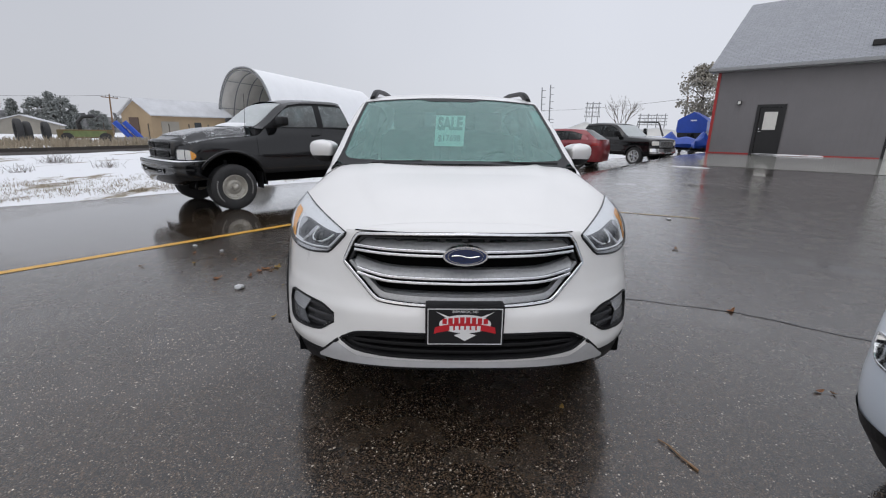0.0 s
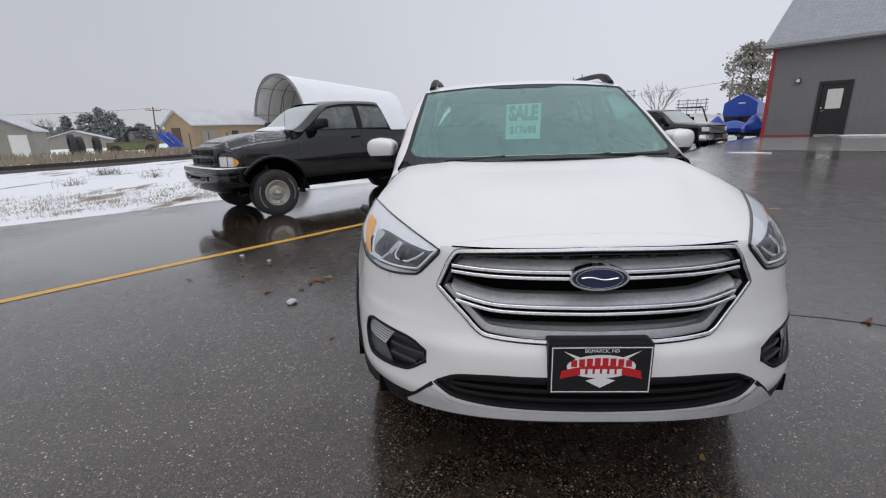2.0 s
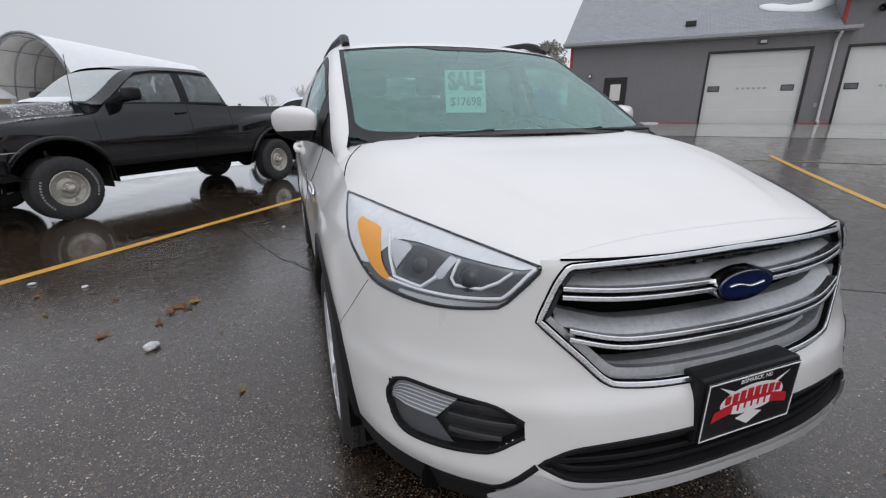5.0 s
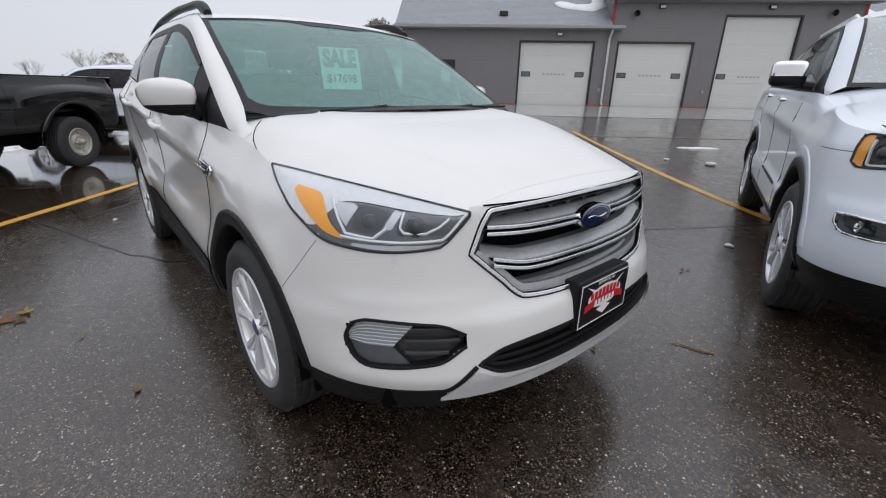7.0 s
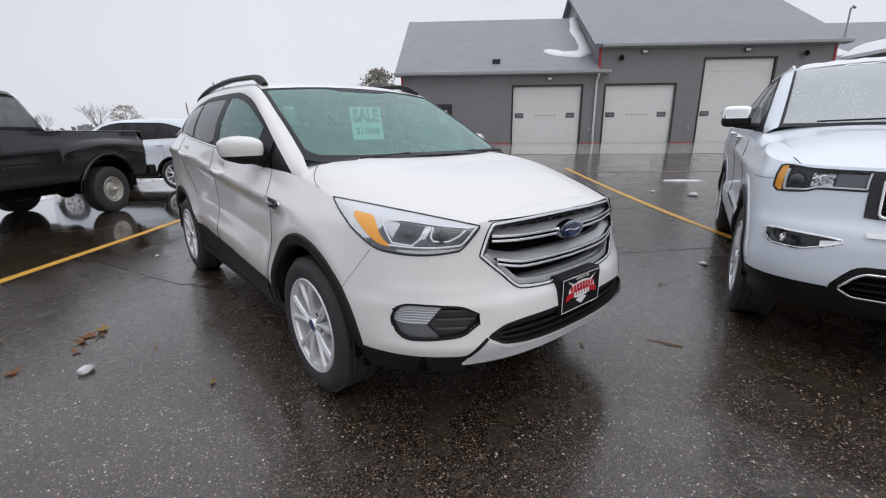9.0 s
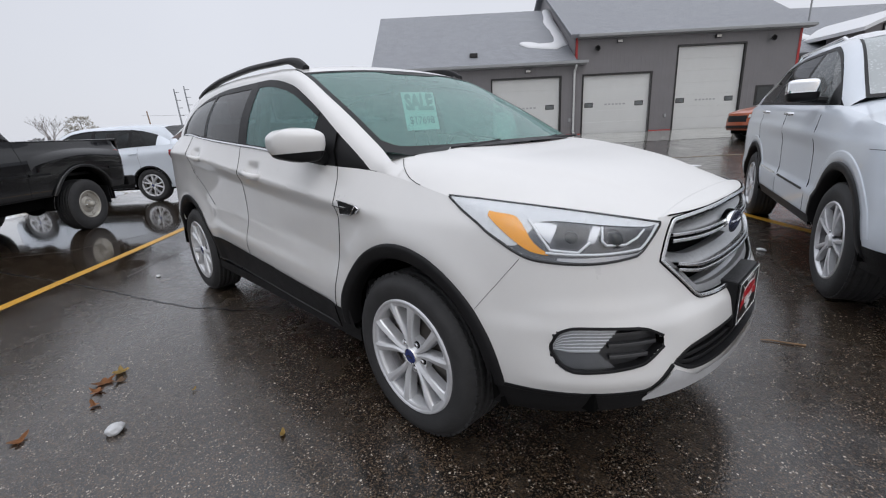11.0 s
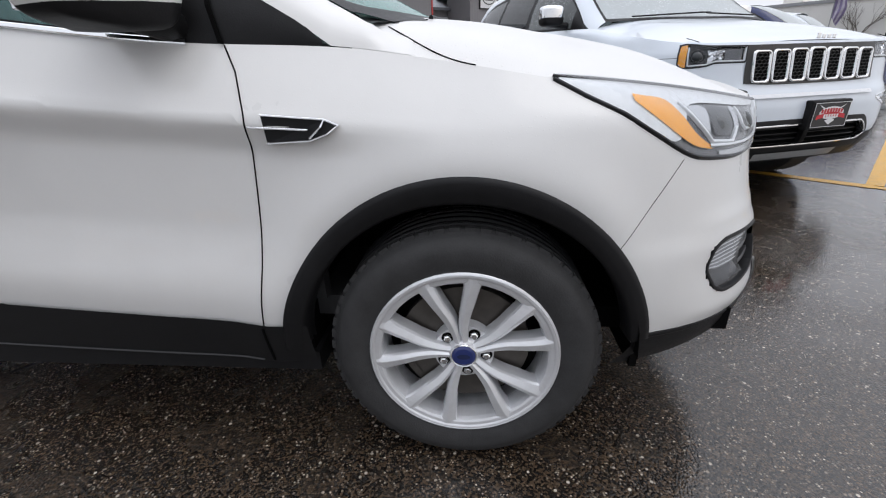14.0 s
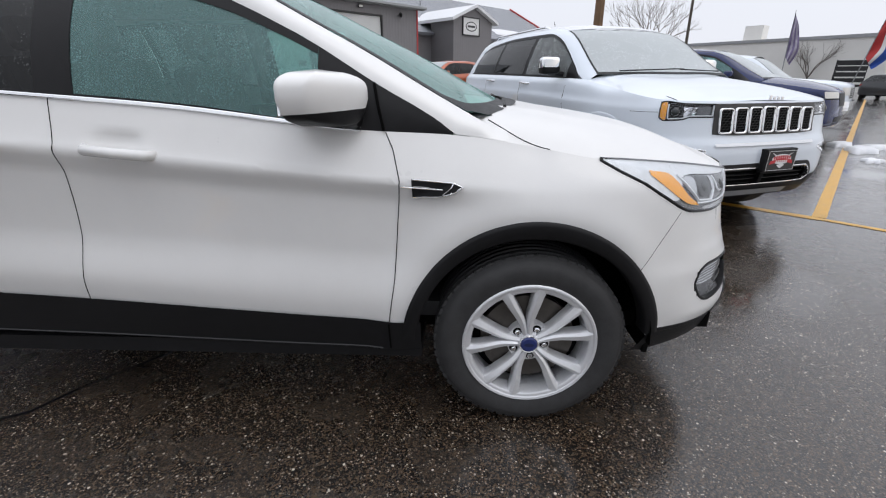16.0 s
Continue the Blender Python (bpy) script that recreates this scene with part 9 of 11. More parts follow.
def far_pickup(label, x, y, turn, paint_mat, grille_mat):
    S = dict(
        L=5.85, W=1.02, sill=0.48, chin=0.45, paint=paint_mat, category="pickup truck",
        nose=[(0.4, 0.08), (0.55, 0.0), (0.8, 0.02), (1.1, 0.05), (1.2, 0.10)],
        hood=[(0.0, 1.13), (0.2, 1.15), (0.8, 1.20), (1.5, 1.235)], crown=[(0.06, 0.0), (0.18, 0.05), (0.6, 0.07), (1.5, 0.07)], crown_power=5,
        belt=[(0.9, 1.20), (1.5, 1.235), (3.9, 1.26), (5.8, 1.30)],
        rail=[(1.45, 0.84, 1.27), (1.6, 0.81, 1.36), (2.2, 0.72, 1.78), (2.6, 0.68, 1.86), (3.3, 0.67, 1.88), (3.9, 0.66, 1.84)],
        sash=[(1.65, 0.94, 1.24), (1.9, 0.88, 1.46), (2.3, 0.80, 1.72), (2.6, 0.77, 1.79), (3.4, 0.75, 1.79), (3.9, 0.76, 1.73), (4.1, 0.85, 1.27)],
        screen_top=2.2, roof=[(2.1, 1.82), (2.6, 1.90), (3.3, 1.92), (3.9, 1.88)], back=4.05,
        windows=[(1.92, 2.85, M_PRIVACY), (2.95, 3.85, M_PRIVACY)], seams=[1.62, 2.9, 4.02], axles=(0.98, 4.65), R=0.40, rim=0.27, style="split", tw=0.27, arch=0.48, arch_w=0.01, arch_mat=paint_mat,
        mirror=(1.42, 1.9, 1.26), mirror_h=0.11, mirror_mat=M_BLACK, depth=0.45, power=3.6, rear=0.2, tail=[(0.5, 0.0), (1.2, 0.0), (1.3, 0.02)], screen_glass=M_FROST, clad=0.03,
    )
    car, B, top = generic_car("pickup_truck", label, pose(x, y, 0, 0, 0, turn), S)
    g = part("grille", band_patch(B, 0, B.u_at_x(0.55, 0.95), lambda u: 0.82, lambda u: 1.08, 0.008, 12, 4), grille_mat, car, "broad bright grille")
    for k in range(5):
        z = 0.85 + k * 0.048
        for s in (1, -1):
            part("grille_gap", strip(B, [(0.0, z), (B.u_at_x(0.50, z), z)], 0.024, 0.010, 10, side=s), M_SEAM, g)
    for s in (1, -1):
        part("headlamp", band_patch(B, B.u_at_x(0.58, 0.98), B.u_at_x(0.93, 0.98), lambda u: 0.90, lambda u: 1.08, 0.008, 8, 3, (s,)), M_LAMPGLASS, car, "clear headlamp")
        part("tail_lamp", flank_patch(B, 5.6, 5.8, lambda y: 0.95, lambda y: 1.2, 0.004, (s,), 4, 2), M_REDLENS, car)
        part("bed_rail", boxm(min(s * 0.82, s * 0.95), max(s * 0.82, s * 0.95), 4.1, 5.82, 1.26, 1.30, bevel=0.012), paint_mat, car)
    part("front_bumper", band_patch(B, 0, B.u_at_x(0.97, 0.66), lambda u: 0.55, lambda u: 0.76, 0.05, 16, 3), M_CHROME, car, "chrome bumper")
    part("bed_floor", boxm(-0.82, 0.82, 4.05, 5.8, 0.8, 0.84), M_BLACK, car)
    part("tailgate", boxm(-0.92, 0.92, 5.80, 5.85, 0.7, 1.29), paint_mat, car)
    return car


far_pickup("black crew-cab pickup truck with a chrome bumper", 10.42, 18.07, 32.0, M_BLACKPAINT, M_SATIN)
far_pickup("white pickup truck with a broad chrome grille", 9.55, -8.8, -43.5, M_BRIGHTWHITE, M_CHROME)

# ---- surroundings ----
M_BARK = mat("grey_bark", (0.10, 0.085, 0.07), 0.9, vary=0.4, scale=8, bump=0.6, bscale=30)
M_TWIGS = mat("bare_twigs", (0.16, 0.14, 0.125), 0.9, vary=0.3, scale=3)
# Haze of falling snow is painted into the needle, leaf and woods greys.
M_NEEDLES = mat("haze_grey_needles", (0.25, 0.265, 0.255), 0.85, vary=0.35, scale=1.5)
M_LEAVES = mat("haze_paled_leaves", (0.37, 0.35, 0.30), 0.8, vary=0.4, scale=1.2)
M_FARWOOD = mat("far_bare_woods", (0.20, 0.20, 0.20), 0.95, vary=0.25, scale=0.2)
M_TAN = mat("tan_block_wall", (0.36, 0.27, 0.17), 0.85, vary=0.25, scale=0.6, bump=0.3, bscale=12)
M_TANWHITE = mat("pale_shed_wall", (0.30, 0.28, 0.24), 0.8, vary=0.25, scale=0.7)
M_BROWN = mat("brown_wooden_door", (0.10, 0.065, 0.05), 0.7, vary=0.3)
M_ROOFSNOW = mat("thin_roof_snow", (0.55, 0.56, 0.58), 0.8, vary=0.2, scale=0.8, bump=0.3, bscale=8)
M_HOOP = mat("white_fabric_cover", (0.78, 0.79, 0.80), 0.6, vary=0.06, scale=0.6)
# Lining colour is paled to stand in for daylight glowing through the cover.
M_HOOPIN = mat("glow_paled_fabric_lining", (0.78, 0.76, 0.72), 0.8, vary=0.2, scale=0.8)
M_STEEL = mat("galvanised_steel", (0.30, 0.31, 0.32), 0.5, 0.6, vary=0.25)
M_RUST = mat("rusty_steel", (0.20, 0.10, 0.05), 0.85, vary=0.5, scale=3, alt=(0.10, 0.12, 0.06))
M_GREENPAINT = mat("faded_green_paint", (0.16, 0.20, 0.08), 0.7, vary=0.45, scale=2)
M_BLUETARP = mat("blue_shrink_wrap", (0.015, 0.07, 0.42), 0.35, vary=0.25, scale=2.5, bump=0.3, bscale=14)
M_POLE = mat("weathered_pole_wood", (0.19, 0.115, 0.065), 0.85, vary=0.35, scale=4, bump=0.5, bscale=18)
M_RAIL = mat("dark_railway_steel", (0.05, 0.042, 0.036), 0.7, vary=0.4, scale=3)
M_PALEWALL = mat("pale_rendered_wall", (0.74, 0.73, 0.70), 0.8, vary=0.12, scale=0.3)
M_DRYGRASS = mat("dry_grass", (0.36, 0.31, 0.23), 0.9, vary=0.4, scale=5, alt=(0.18, 0.145, 0.10))
M_FLAGRED = mat("red_flag_cloth", (0.45, 0.04, 0.04), 0.8, vary=0.1)
M_FLAGBLUE = mat("blue_flag_cloth", (0.03, 0.09, 0.40), 0.8, vary=0.1)
M_FLAGMAUVE = mat("faded_mauve_cloth", (0.24, 0.20, 0.34), 0.8, vary=0.5, scale=6)
M_FLAGPALE = mat("washed_out_cloth", (0.52, 0.49, 0.58), 0.8, vary=0.5, scale=6)
M_FLAGWHITE = mat("white_flag_cloth", (0.75, 0.75, 0.75), 0.8, vary=0.05)


def grow(bm, p, d, length, r, depth, rng, spread=0.55, droop=0.0):
    """A limb that bends and forks."""
    pts = [p]
    q = p
    for _ in range(3):
        d = (d + Vector((rng.uniform(-1, 1), rng.uniform(-1, 1), rng.uniform(-0.4, 0.8))) * 0.14).normalized()
        q = q + d * length / 3
        pts.append(q)
    tube(bm, pts, r, 5 if depth > 1 else 4, caps=False, r2=r * 0.6)
    if depth:
        for k in range(rng.choice((2, 3, 3))):
            n = (d + Vector((rng.uniform(-1, 1), rng.uniform(-1, 1), rng.uniform(-0.5, 0.7) - droop)) * spread).normalized()
            grow(bm, pts[-1 - (k == 2)], n, length * rng.uniform(0.62, 0.82), r * 0.58, depth - 1, rng, spread, droop)


def bare_tree(label, x, y, h, seed, depth=5, group="bare trees"):
    rng = random.Random(seed)
    t = thing("tree", label, "tree", group, pose(x, y, ground_z(x, y) - 0.1, 0, 0, rng.uniform(0, 360)))
    bm = bmesh.new()
    trunk = [Vector((0, 0, 0)), Vector((0.03 * h * 0.3, 0, h * 0.12)), Vector((0, 0.02 * h, h * 0.24))]
    part("trunk", tube(bmesh.new(), trunk, h * 0.022, 8, r2=h * 0.016), M_BARK, t)
    for k in range(5):
        a = k * 2 * math.pi / 5 + rng.uniform(-0.4, 0.4)
        grow(bm, trunk[-1], Vector((math.cos(a) * 0.55, math.sin(a) * 0.55, 1)).normalized(), h * 0.26, h * 0.011, depth - 1, rng)
    part("crown", bm, M_TWIGS, t)
    return t


def leafy_tree(label, x, y, h, seed, material, crown_low=0.35, width=0.35, n=60, group="leafy trees", cone=False, leaf_size=1.0):
    """Trunk, limbs and a crown of small leaf clumps with gaps."""
    rng = random.Random(seed)
    t = thing("tree", label, "tree", group, pose(x, y, ground_z(x, y) - 0.1, 0, 0, 0))
    part("trunk", tube(bmesh.new(), [(0, 0, 0), (0.02 * h, 0, h * 0.4), (0, 0.01 * h, h * 0.9)], h * 0.022, 8, r2=h * 0.006), M_BARK, t)
    limbs = bmesh.new()
    crown = bmesh.new()
    for k in range(n):
        f = rng.uniform(0, 1)
        z = h * (crown_low + (1 - crown_low) * f)
        rad = width * h * ((1 - f) * 0.95 + 0.06 if cone else math.sin(math.pi * (0.12 + 0.80 * f)) ** 0.7) * rng.uniform(0.45, 1.0)
        a = rng.uniform(0, 2 * math.pi)
        c = Vector((rad * math.cos(a), rad * math.sin(a), z))
        if k % 3 == 0:
            tube(limbs, [(0, 0, z - rad * 0.4), c * 0.6 + Vector((0, 0, z * 0.38)), c], h * 0.006, 4, False, h * 0.002)
        cr = h * rng.uniform(0.035, 0.07)
        for _ in range(26):
            o = Vector((rng.gauss(0, 1), rng.gauss(0, 1), rng.gauss(0, 0.6))) * cr * 0.7
            s = h * rng.uniform(0.010, 0.020) * leaf_size
            n1 = Vector((rng.gauss(0, 1), rng.gauss(0, 1), rng.gauss(0, 1))).normalized()
            e1 = n1.orthogonal().normalized() * s
            e2 = n1.cross(e1).normalized() * s * 1.4
            p = c + o
            crown.faces.new([crown.verts.new(p + q) for q in (-e1, -e2 * 0.6, e1, e2)])
    part("limbs", limbs, M_BARK, t)
    part("crown", crown, material, t)
    return t


def utility_pole(label, x, y, h, arms=2, r=0.14, lean=0.0, turn=0.0, material=None):
    p = thing("utility_pole", label, "utility pole", "utility poles", pose(x, y, ground_z(x, y), 0, lean, turn))
    part("pole", tube(bmesh.new(), [(0, 0, -0.2), (0, 0, h)], r, 10, r2=r * 0.72), material or M_POLE, p)
    for k in range(arms):
        z = h - 0.5 - k * 0.9
        part("crossarm", boxm(-1.1, 1.1, -0.06, 0.06, z - 0.06, z + 0.06), M_POLE, p)
        for x0 in (-1.0, -0.5, 0.5, 1.0):
            part("insulator", tube(bmesh.new(), [(x0, 0, z + 0.06), (x0, 0, z + 0.24)], 0.05, 6), M_STEEL, p)
    return p


def wire(x0, y0, z0, x1, y1, z1, sag=0.8, r=0.02):
    n = 14
    pts = [(x0 + (x1 - x0) * i / n, y0 + (y1 - y0) * i / n, z0 + (z1 - z0) * i / n - sag * 4 * (i / n) * (1 - i / n)) for i in range(n + 1)]
    return tagged(part("overhead_wire", tube(bmesh.new(), pts, r, 5), M_BLACKTRIM), "thin dark overhead power wire", "wire", "overhead wires")


# Railway and what lies beyond it.
def build_railway():
    rows_a = [(-23.6, -14), (-26.6, -0.3), (-29.3, 5.3), (-33, 14), (-37, 24)]
    pts = [lot(a, s, 0.10) for a, s in rows_a]
    t = thing("railway_track", "dark railway track on a low bank", "railway", kind="structure")
    bm = bmesh.new()
    rows = []
    for p in pts:
        d = Vector((UX, UY, 0))
        rows.append([p - d * 3.2 + Vector((0, 0, -0.2)), p - d * 1.4 + Vector((0, 0, 0.06)), p + d * 0.9 + Vector((0, 0, 0.06)), p + d * 1.3 + Vector((0, 0, -0.16))])
    part("ballast", grid_faces(bm, rows), M_RAIL, t)
    for off in (-1.0, 0.45):
        bm = bmesh.new()
        rows = []
        for p in pts:
            d = Vector((UX, UY, 0))
            rows.append([p + d * (off + o) + Vector((0, 0, z)) for o, z in ((-0.07, 0.06), (-0.03, 0.1), (-0.035, 0.2), (0.035, 0.2), (0.03, 0.1), (0.07, 0.06))])
        part("rail", grid_faces(bm, rows), M_RAIL, t)
    d = (pts[-1] - pts[0]).normalized()
    n = int((pts[-1] - pts[0]).length / 0.9)
    for i in range(n):
        p = pts[0].lerp(pts[-1], i / n)
        ti = part("sleeper", boxm(-1.3, 1.3, -0.12, 0.12, -0.05, 0.08), M_BROWN, t)
        a, s = plan(p.x, p.y)
        ti.location = p + Vector((UX, UY, 0)) * -0.3
        ti.rotation_euler = (0, 0, radians(LOT_TURN))


build_railway()


def shed(name, label, ax0, ax1, depth_dir, depth, wall_h, peak, wall_mat, roof_mat, base=0.0, over=0.3):
    """A gabled shed on a base line from ax0 to ax1 (the gable end), running back along depth_dir."""
    p0, p1 = Vector((*ax0, base)), Vector((*ax1, base))
    dd = Vector((*depth_dir, 0)).normalized() * depth
    t = thing(name, label, "shed", "sheds")
    bm = bmesh.new()
    up = Vector((0, 0, wall_h))
    mid = (p0 + p1) / 2 + Vector((0, 0, peak))
    for q in (Vector(), dd):
        bm.faces.new([bm.verts.new(v) for v in (p0 + q, p1 + q, p1 + q + up, mid + q, p0 + q + up)])
    for p in (p0, p1):
        bm.faces.new([bm.verts.new(v) for v in (p, p + dd, p + dd + up, p + up)])
    part("wall", bm, wall_mat, t)
    bm = bmesh.new()
    ov = dd.normalized() * over
    for p in (p0, p1):
        e = (p - (p0 + p1) / 2).normalized() * over
        dz = Vector((0, 0, -(peak - wall_h) * over / ((p1 - p0).length / 2)))
        q = [p + up + e + dz - ov, p + up + e + dz + dd + ov, mid + dd + ov, mid - ov]
        lift = Vector((0, 0, 0.14))
        a = [bm.verts.new(v + lift) for v in q]
        b = [bm.verts.new(v) for v in q]
        bm.faces.new(a)
        bm.faces.new(b[::-1])
        for i in range(4):
            bm.faces.new((a[i], b[i], b[(i + 1) % 4], a[(i + 1) % 4]))
    part("roof", bm, roof_mat, t, "roof under snow")
    return t, p0, p1, dd


def board(parent, name, p, along, w, h, material, out=0.06, z=0.0, label=""):
    """A flat door or window board on a wall: p is its foot, along the wall's direction."""
    a = Vector((*along, 0)).normalized()
    n = Vector((a.y, -a.x, 0))
    bm = bmesh.new()
    q = [p + Vector((0, 0, z)), p + a * w + Vector((0, 0, z)), p + a * w + Vector((0, 0, z + h)), p + Vector((0, 0, z + h))]
    f = [bm.verts.new(v + n * out) for v in q]
    g = [bm.verts.new(v - n * out) for v in q]
    bm.faces.new(f)
    bm.faces.new(g[::-1])
    for i in range(4):
        bm.faces.new((f[i], g[i], g[(i + 1) % 4], f[(i + 1) % 4]))
    bmesh.ops.recalc_face_normals(bm, faces=bm.faces)
    return part(name, bm, material, parent, label)


def build_left_yard():
    c, g = Vector(bearing(-31.9, 60)), Vector(bearing(-34.5, 63))
    far = Vector(bearing(-24.3, 64))
    t, p0, p1, dd = shed("shed", "tan gabled workshop with a snowy roof", g, c, far - c, (far - c).length, 2.75, 4.3, M_TAN, M_ROOFSNOW, 0.1)
    al = (p1 - p0).normalized()
    board(t, "door", p0 + al * 1.05, (al.x, al.y), 1.25, 2.3, M_BROWN, 0.08, 0.05, "tall dark wooden door")
    sd = dd.normalized()
    board(t, "door", p1 + sd * 0.9, (sd.x, sd.y), 1.9, 1.9, M_TANWHITE, 0.08, 0.05, "pale sliding door")
    board(t, "window", p1 + sd * 4.6, (sd.x, sd.y), 0.8, 0.7, M_DARKGLASS, 0.06, 1.2)
    a, b = bearing(-45.2, 57), bearing(-52.0, 52)
    t2, q0, q1, d2 = shed("shed", "pale shed with a snow-covered roof", b, a, (-0.5, 0.86), 4, 2.4, 4.0, M_TANWHITE, M_ROOFSNOW, 0.0)
    board(t2, "door", q1 + (q0 - q1).normalized() * 0.6, ((q0 - q1).x, (q0 - q1).y), 1.6, 2.0, M_LAMPGLASS, 0.08)
    # Hoop barn.
    h = thing("hoop_barn", "white fabric hoop barn, open at one end", "barn", m=pose(*bearing(-22.5, 62), 0.0, 0, 0, -16.5))
    arch = [(4.3 * math.copysign(abs(math.cos(t)) ** 0.85, math.cos(t)), 8.7 * math.sin(t) ** 0.9) for t in (math.pi * i / 28 for i in range(29))]
    ln = 31.0
    for nm, sc, m_ in (("cover", 1.0, M_HOOP), ("lining", 0.985, M_HOOPIN)):
        part(nm, grid_faces(bmesh.new(), [[Vector((x * sc, y, z * sc)) for x, z in arch] for y in (0.0, 10, 20, ln)]), m_, h, smooth=True)
    part("end_wall", fill([(x * 0.985, z * 0.985) for x, z in arch], 0.0, ln - 0.3), M_HOOPIN, h)
    for y in [0.05 + 2.4 * i for i in range(9)]:
        part("truss", tube(bmesh.new(), [(x * 0.965, y, z * 0.965) for x, z in arch], 0.07, 5), M_STEEL, h)
    for k in (4, 9, 14, 19, 24):
        part("purlin", tube(bmesh.new(), [(arch[k][0] * 0.955, 0.05, arch[k][1] * 0.955), (arch[k][0] * 0.955, ln - 1, arch[k][1] * 0.955)], 0.04, 5), M_STEEL, h)
    part("rim", tube(bmesh.new(), [(x, -0.03, z) for x, z in arch], 0.10, 6), M_STEEL, h)
    # Farm machinery.
    x, y = bearing(-37.4, 46)
    w = thing("farm_wagon", "rusty green farm wagon with a black hoop", "farm wagon", m=pose(x, y, 0.1, 0, 0, 33))
    part("bed", boxm(-1.9, 1.6, -0.7, 0.7, 0.35, 1.0, bevel=0.04), M_RUST, w)
    part("tank", boxm(-1.5, 1.2, -0.72, -0.70, 0.45, 0.9), M_GREENPAINT, w)
    part("hoop", tube(bmesh.new(), [(-0.5, 0, 1.0), (-0.55, 0, 1.6), (-0.2, 0, 2.0), (0.5, 0, 2.05), (0.55, 0, 1.95)], 0.16, 8), M_BLACKTRIM, w)
    for wx in (-1.3, 1.1):
        for wy in (-0.78, 0.6):
            part("wheel", moved(lathe(bmesh.new(), [(0, 0.05), (0, 0.42), (0.2, 0.42), (0.2, 0.05)], 18), Matrix.Translation((wx, wy, 0.35)) @ Matrix.Rotation(radians(90), 4, "Z")), M_RUBBER, w)
    for az, d, r in ((-42.5, 50, 0.95), (-41.9, 51, 0.85), (-40.6, 52, 0.85), (-39.2, 47, 0.55)):
        x, y = bearing(az, d)
        ty = thing("tractor_tyre", "large worn tractor tyre standing on edge", "tyre", "tractor tyres", pose(x, y, r, 0, 0, 50))
        part("tyre", lathe(bmesh.new(), [(-0.2, r * 0.66), (-0.22, r * 0.9), (-0.15, r), (0.15, r), (0.22, r * 0.9), (0.2, r * 0.66), (-0.2, r * 0.66)], 28), M_RUBBER, ty, smooth=True)
    x, y = bearing(-34.6, 50)
    bl = thing("grain_auger", "pair of blue slanted grain chutes", "grain auger", m=pose(x, y, 0.1, 0, 0, 30))
    for k in (0, 0.7):
        part("chute", tube(bmesh.new(), [(0.8 + k, 0, 0.0), (-0.5 + k, 0, 1.7)], 0.24, 8), M_BLUETARP, bl)
    part("frame", boxm(-0.9, 1.8, -0.3, 0.3, 0.0, 0.35), M_STEEL, bl)
    x, y = bearing(-41.9, 95)
    hs, *_ = shed("house", "low house with a snow-white roof", (x - 4, y - 3), (x + 3.5, y + 2), (-0.55, 0.83), 6, 1.5, 2.9, M_TANWHITE, M_ROOFSNOW, 0.0)
    hs["category"], hs["group"] = "house", "far houses"
    for k in range(7):
        x, y = bearing(-38.0 + k * 1.9, 52 - k * 0.6)
        f = thing("fence_post", "thin dark fence post in the yard", "fence post", "fence posts", pose(x, y, 0, 0, 0, 0))
        part("post", tube(bmesh.new(), [(0, 0, -0.1), (0, 0, 1.7)], 0.05, 6), M_BARK, f)
    # Snow heaps and weeds in front of the yard.
    rng = random.Random(5)
    bm = bmesh.new()
    for k in range(900):
        az, d = rng.uniform(-49, -14), rng.uniform(33, 46)
        x, y = bearing(az, d)
        hgt = rng.uniform(0.25, 0.75)
        for _ in range(4):
            a = rng.uniform(0, math.pi)
            e = Vector((math.cos(a), math.sin(a), 0)) * rng.uniform(0.04, 0.12)
            o = Vector((x + rng.gauss(0, 0.4), y + rng.gauss(0, 0.4), 0.0))
            bm.faces.new([bm.verts.new(v) for v in (o - e, o + e, o + e * 0.2 + Vector((rng.gauss(0, 0.15), rng.gauss(0, 0.15), hgt)))])
    tagged(part("weeds", bm, M_DRYGRASS), "band of dead weeds beyond the railway", "weeds", kind="stuff")


build_left_yard()


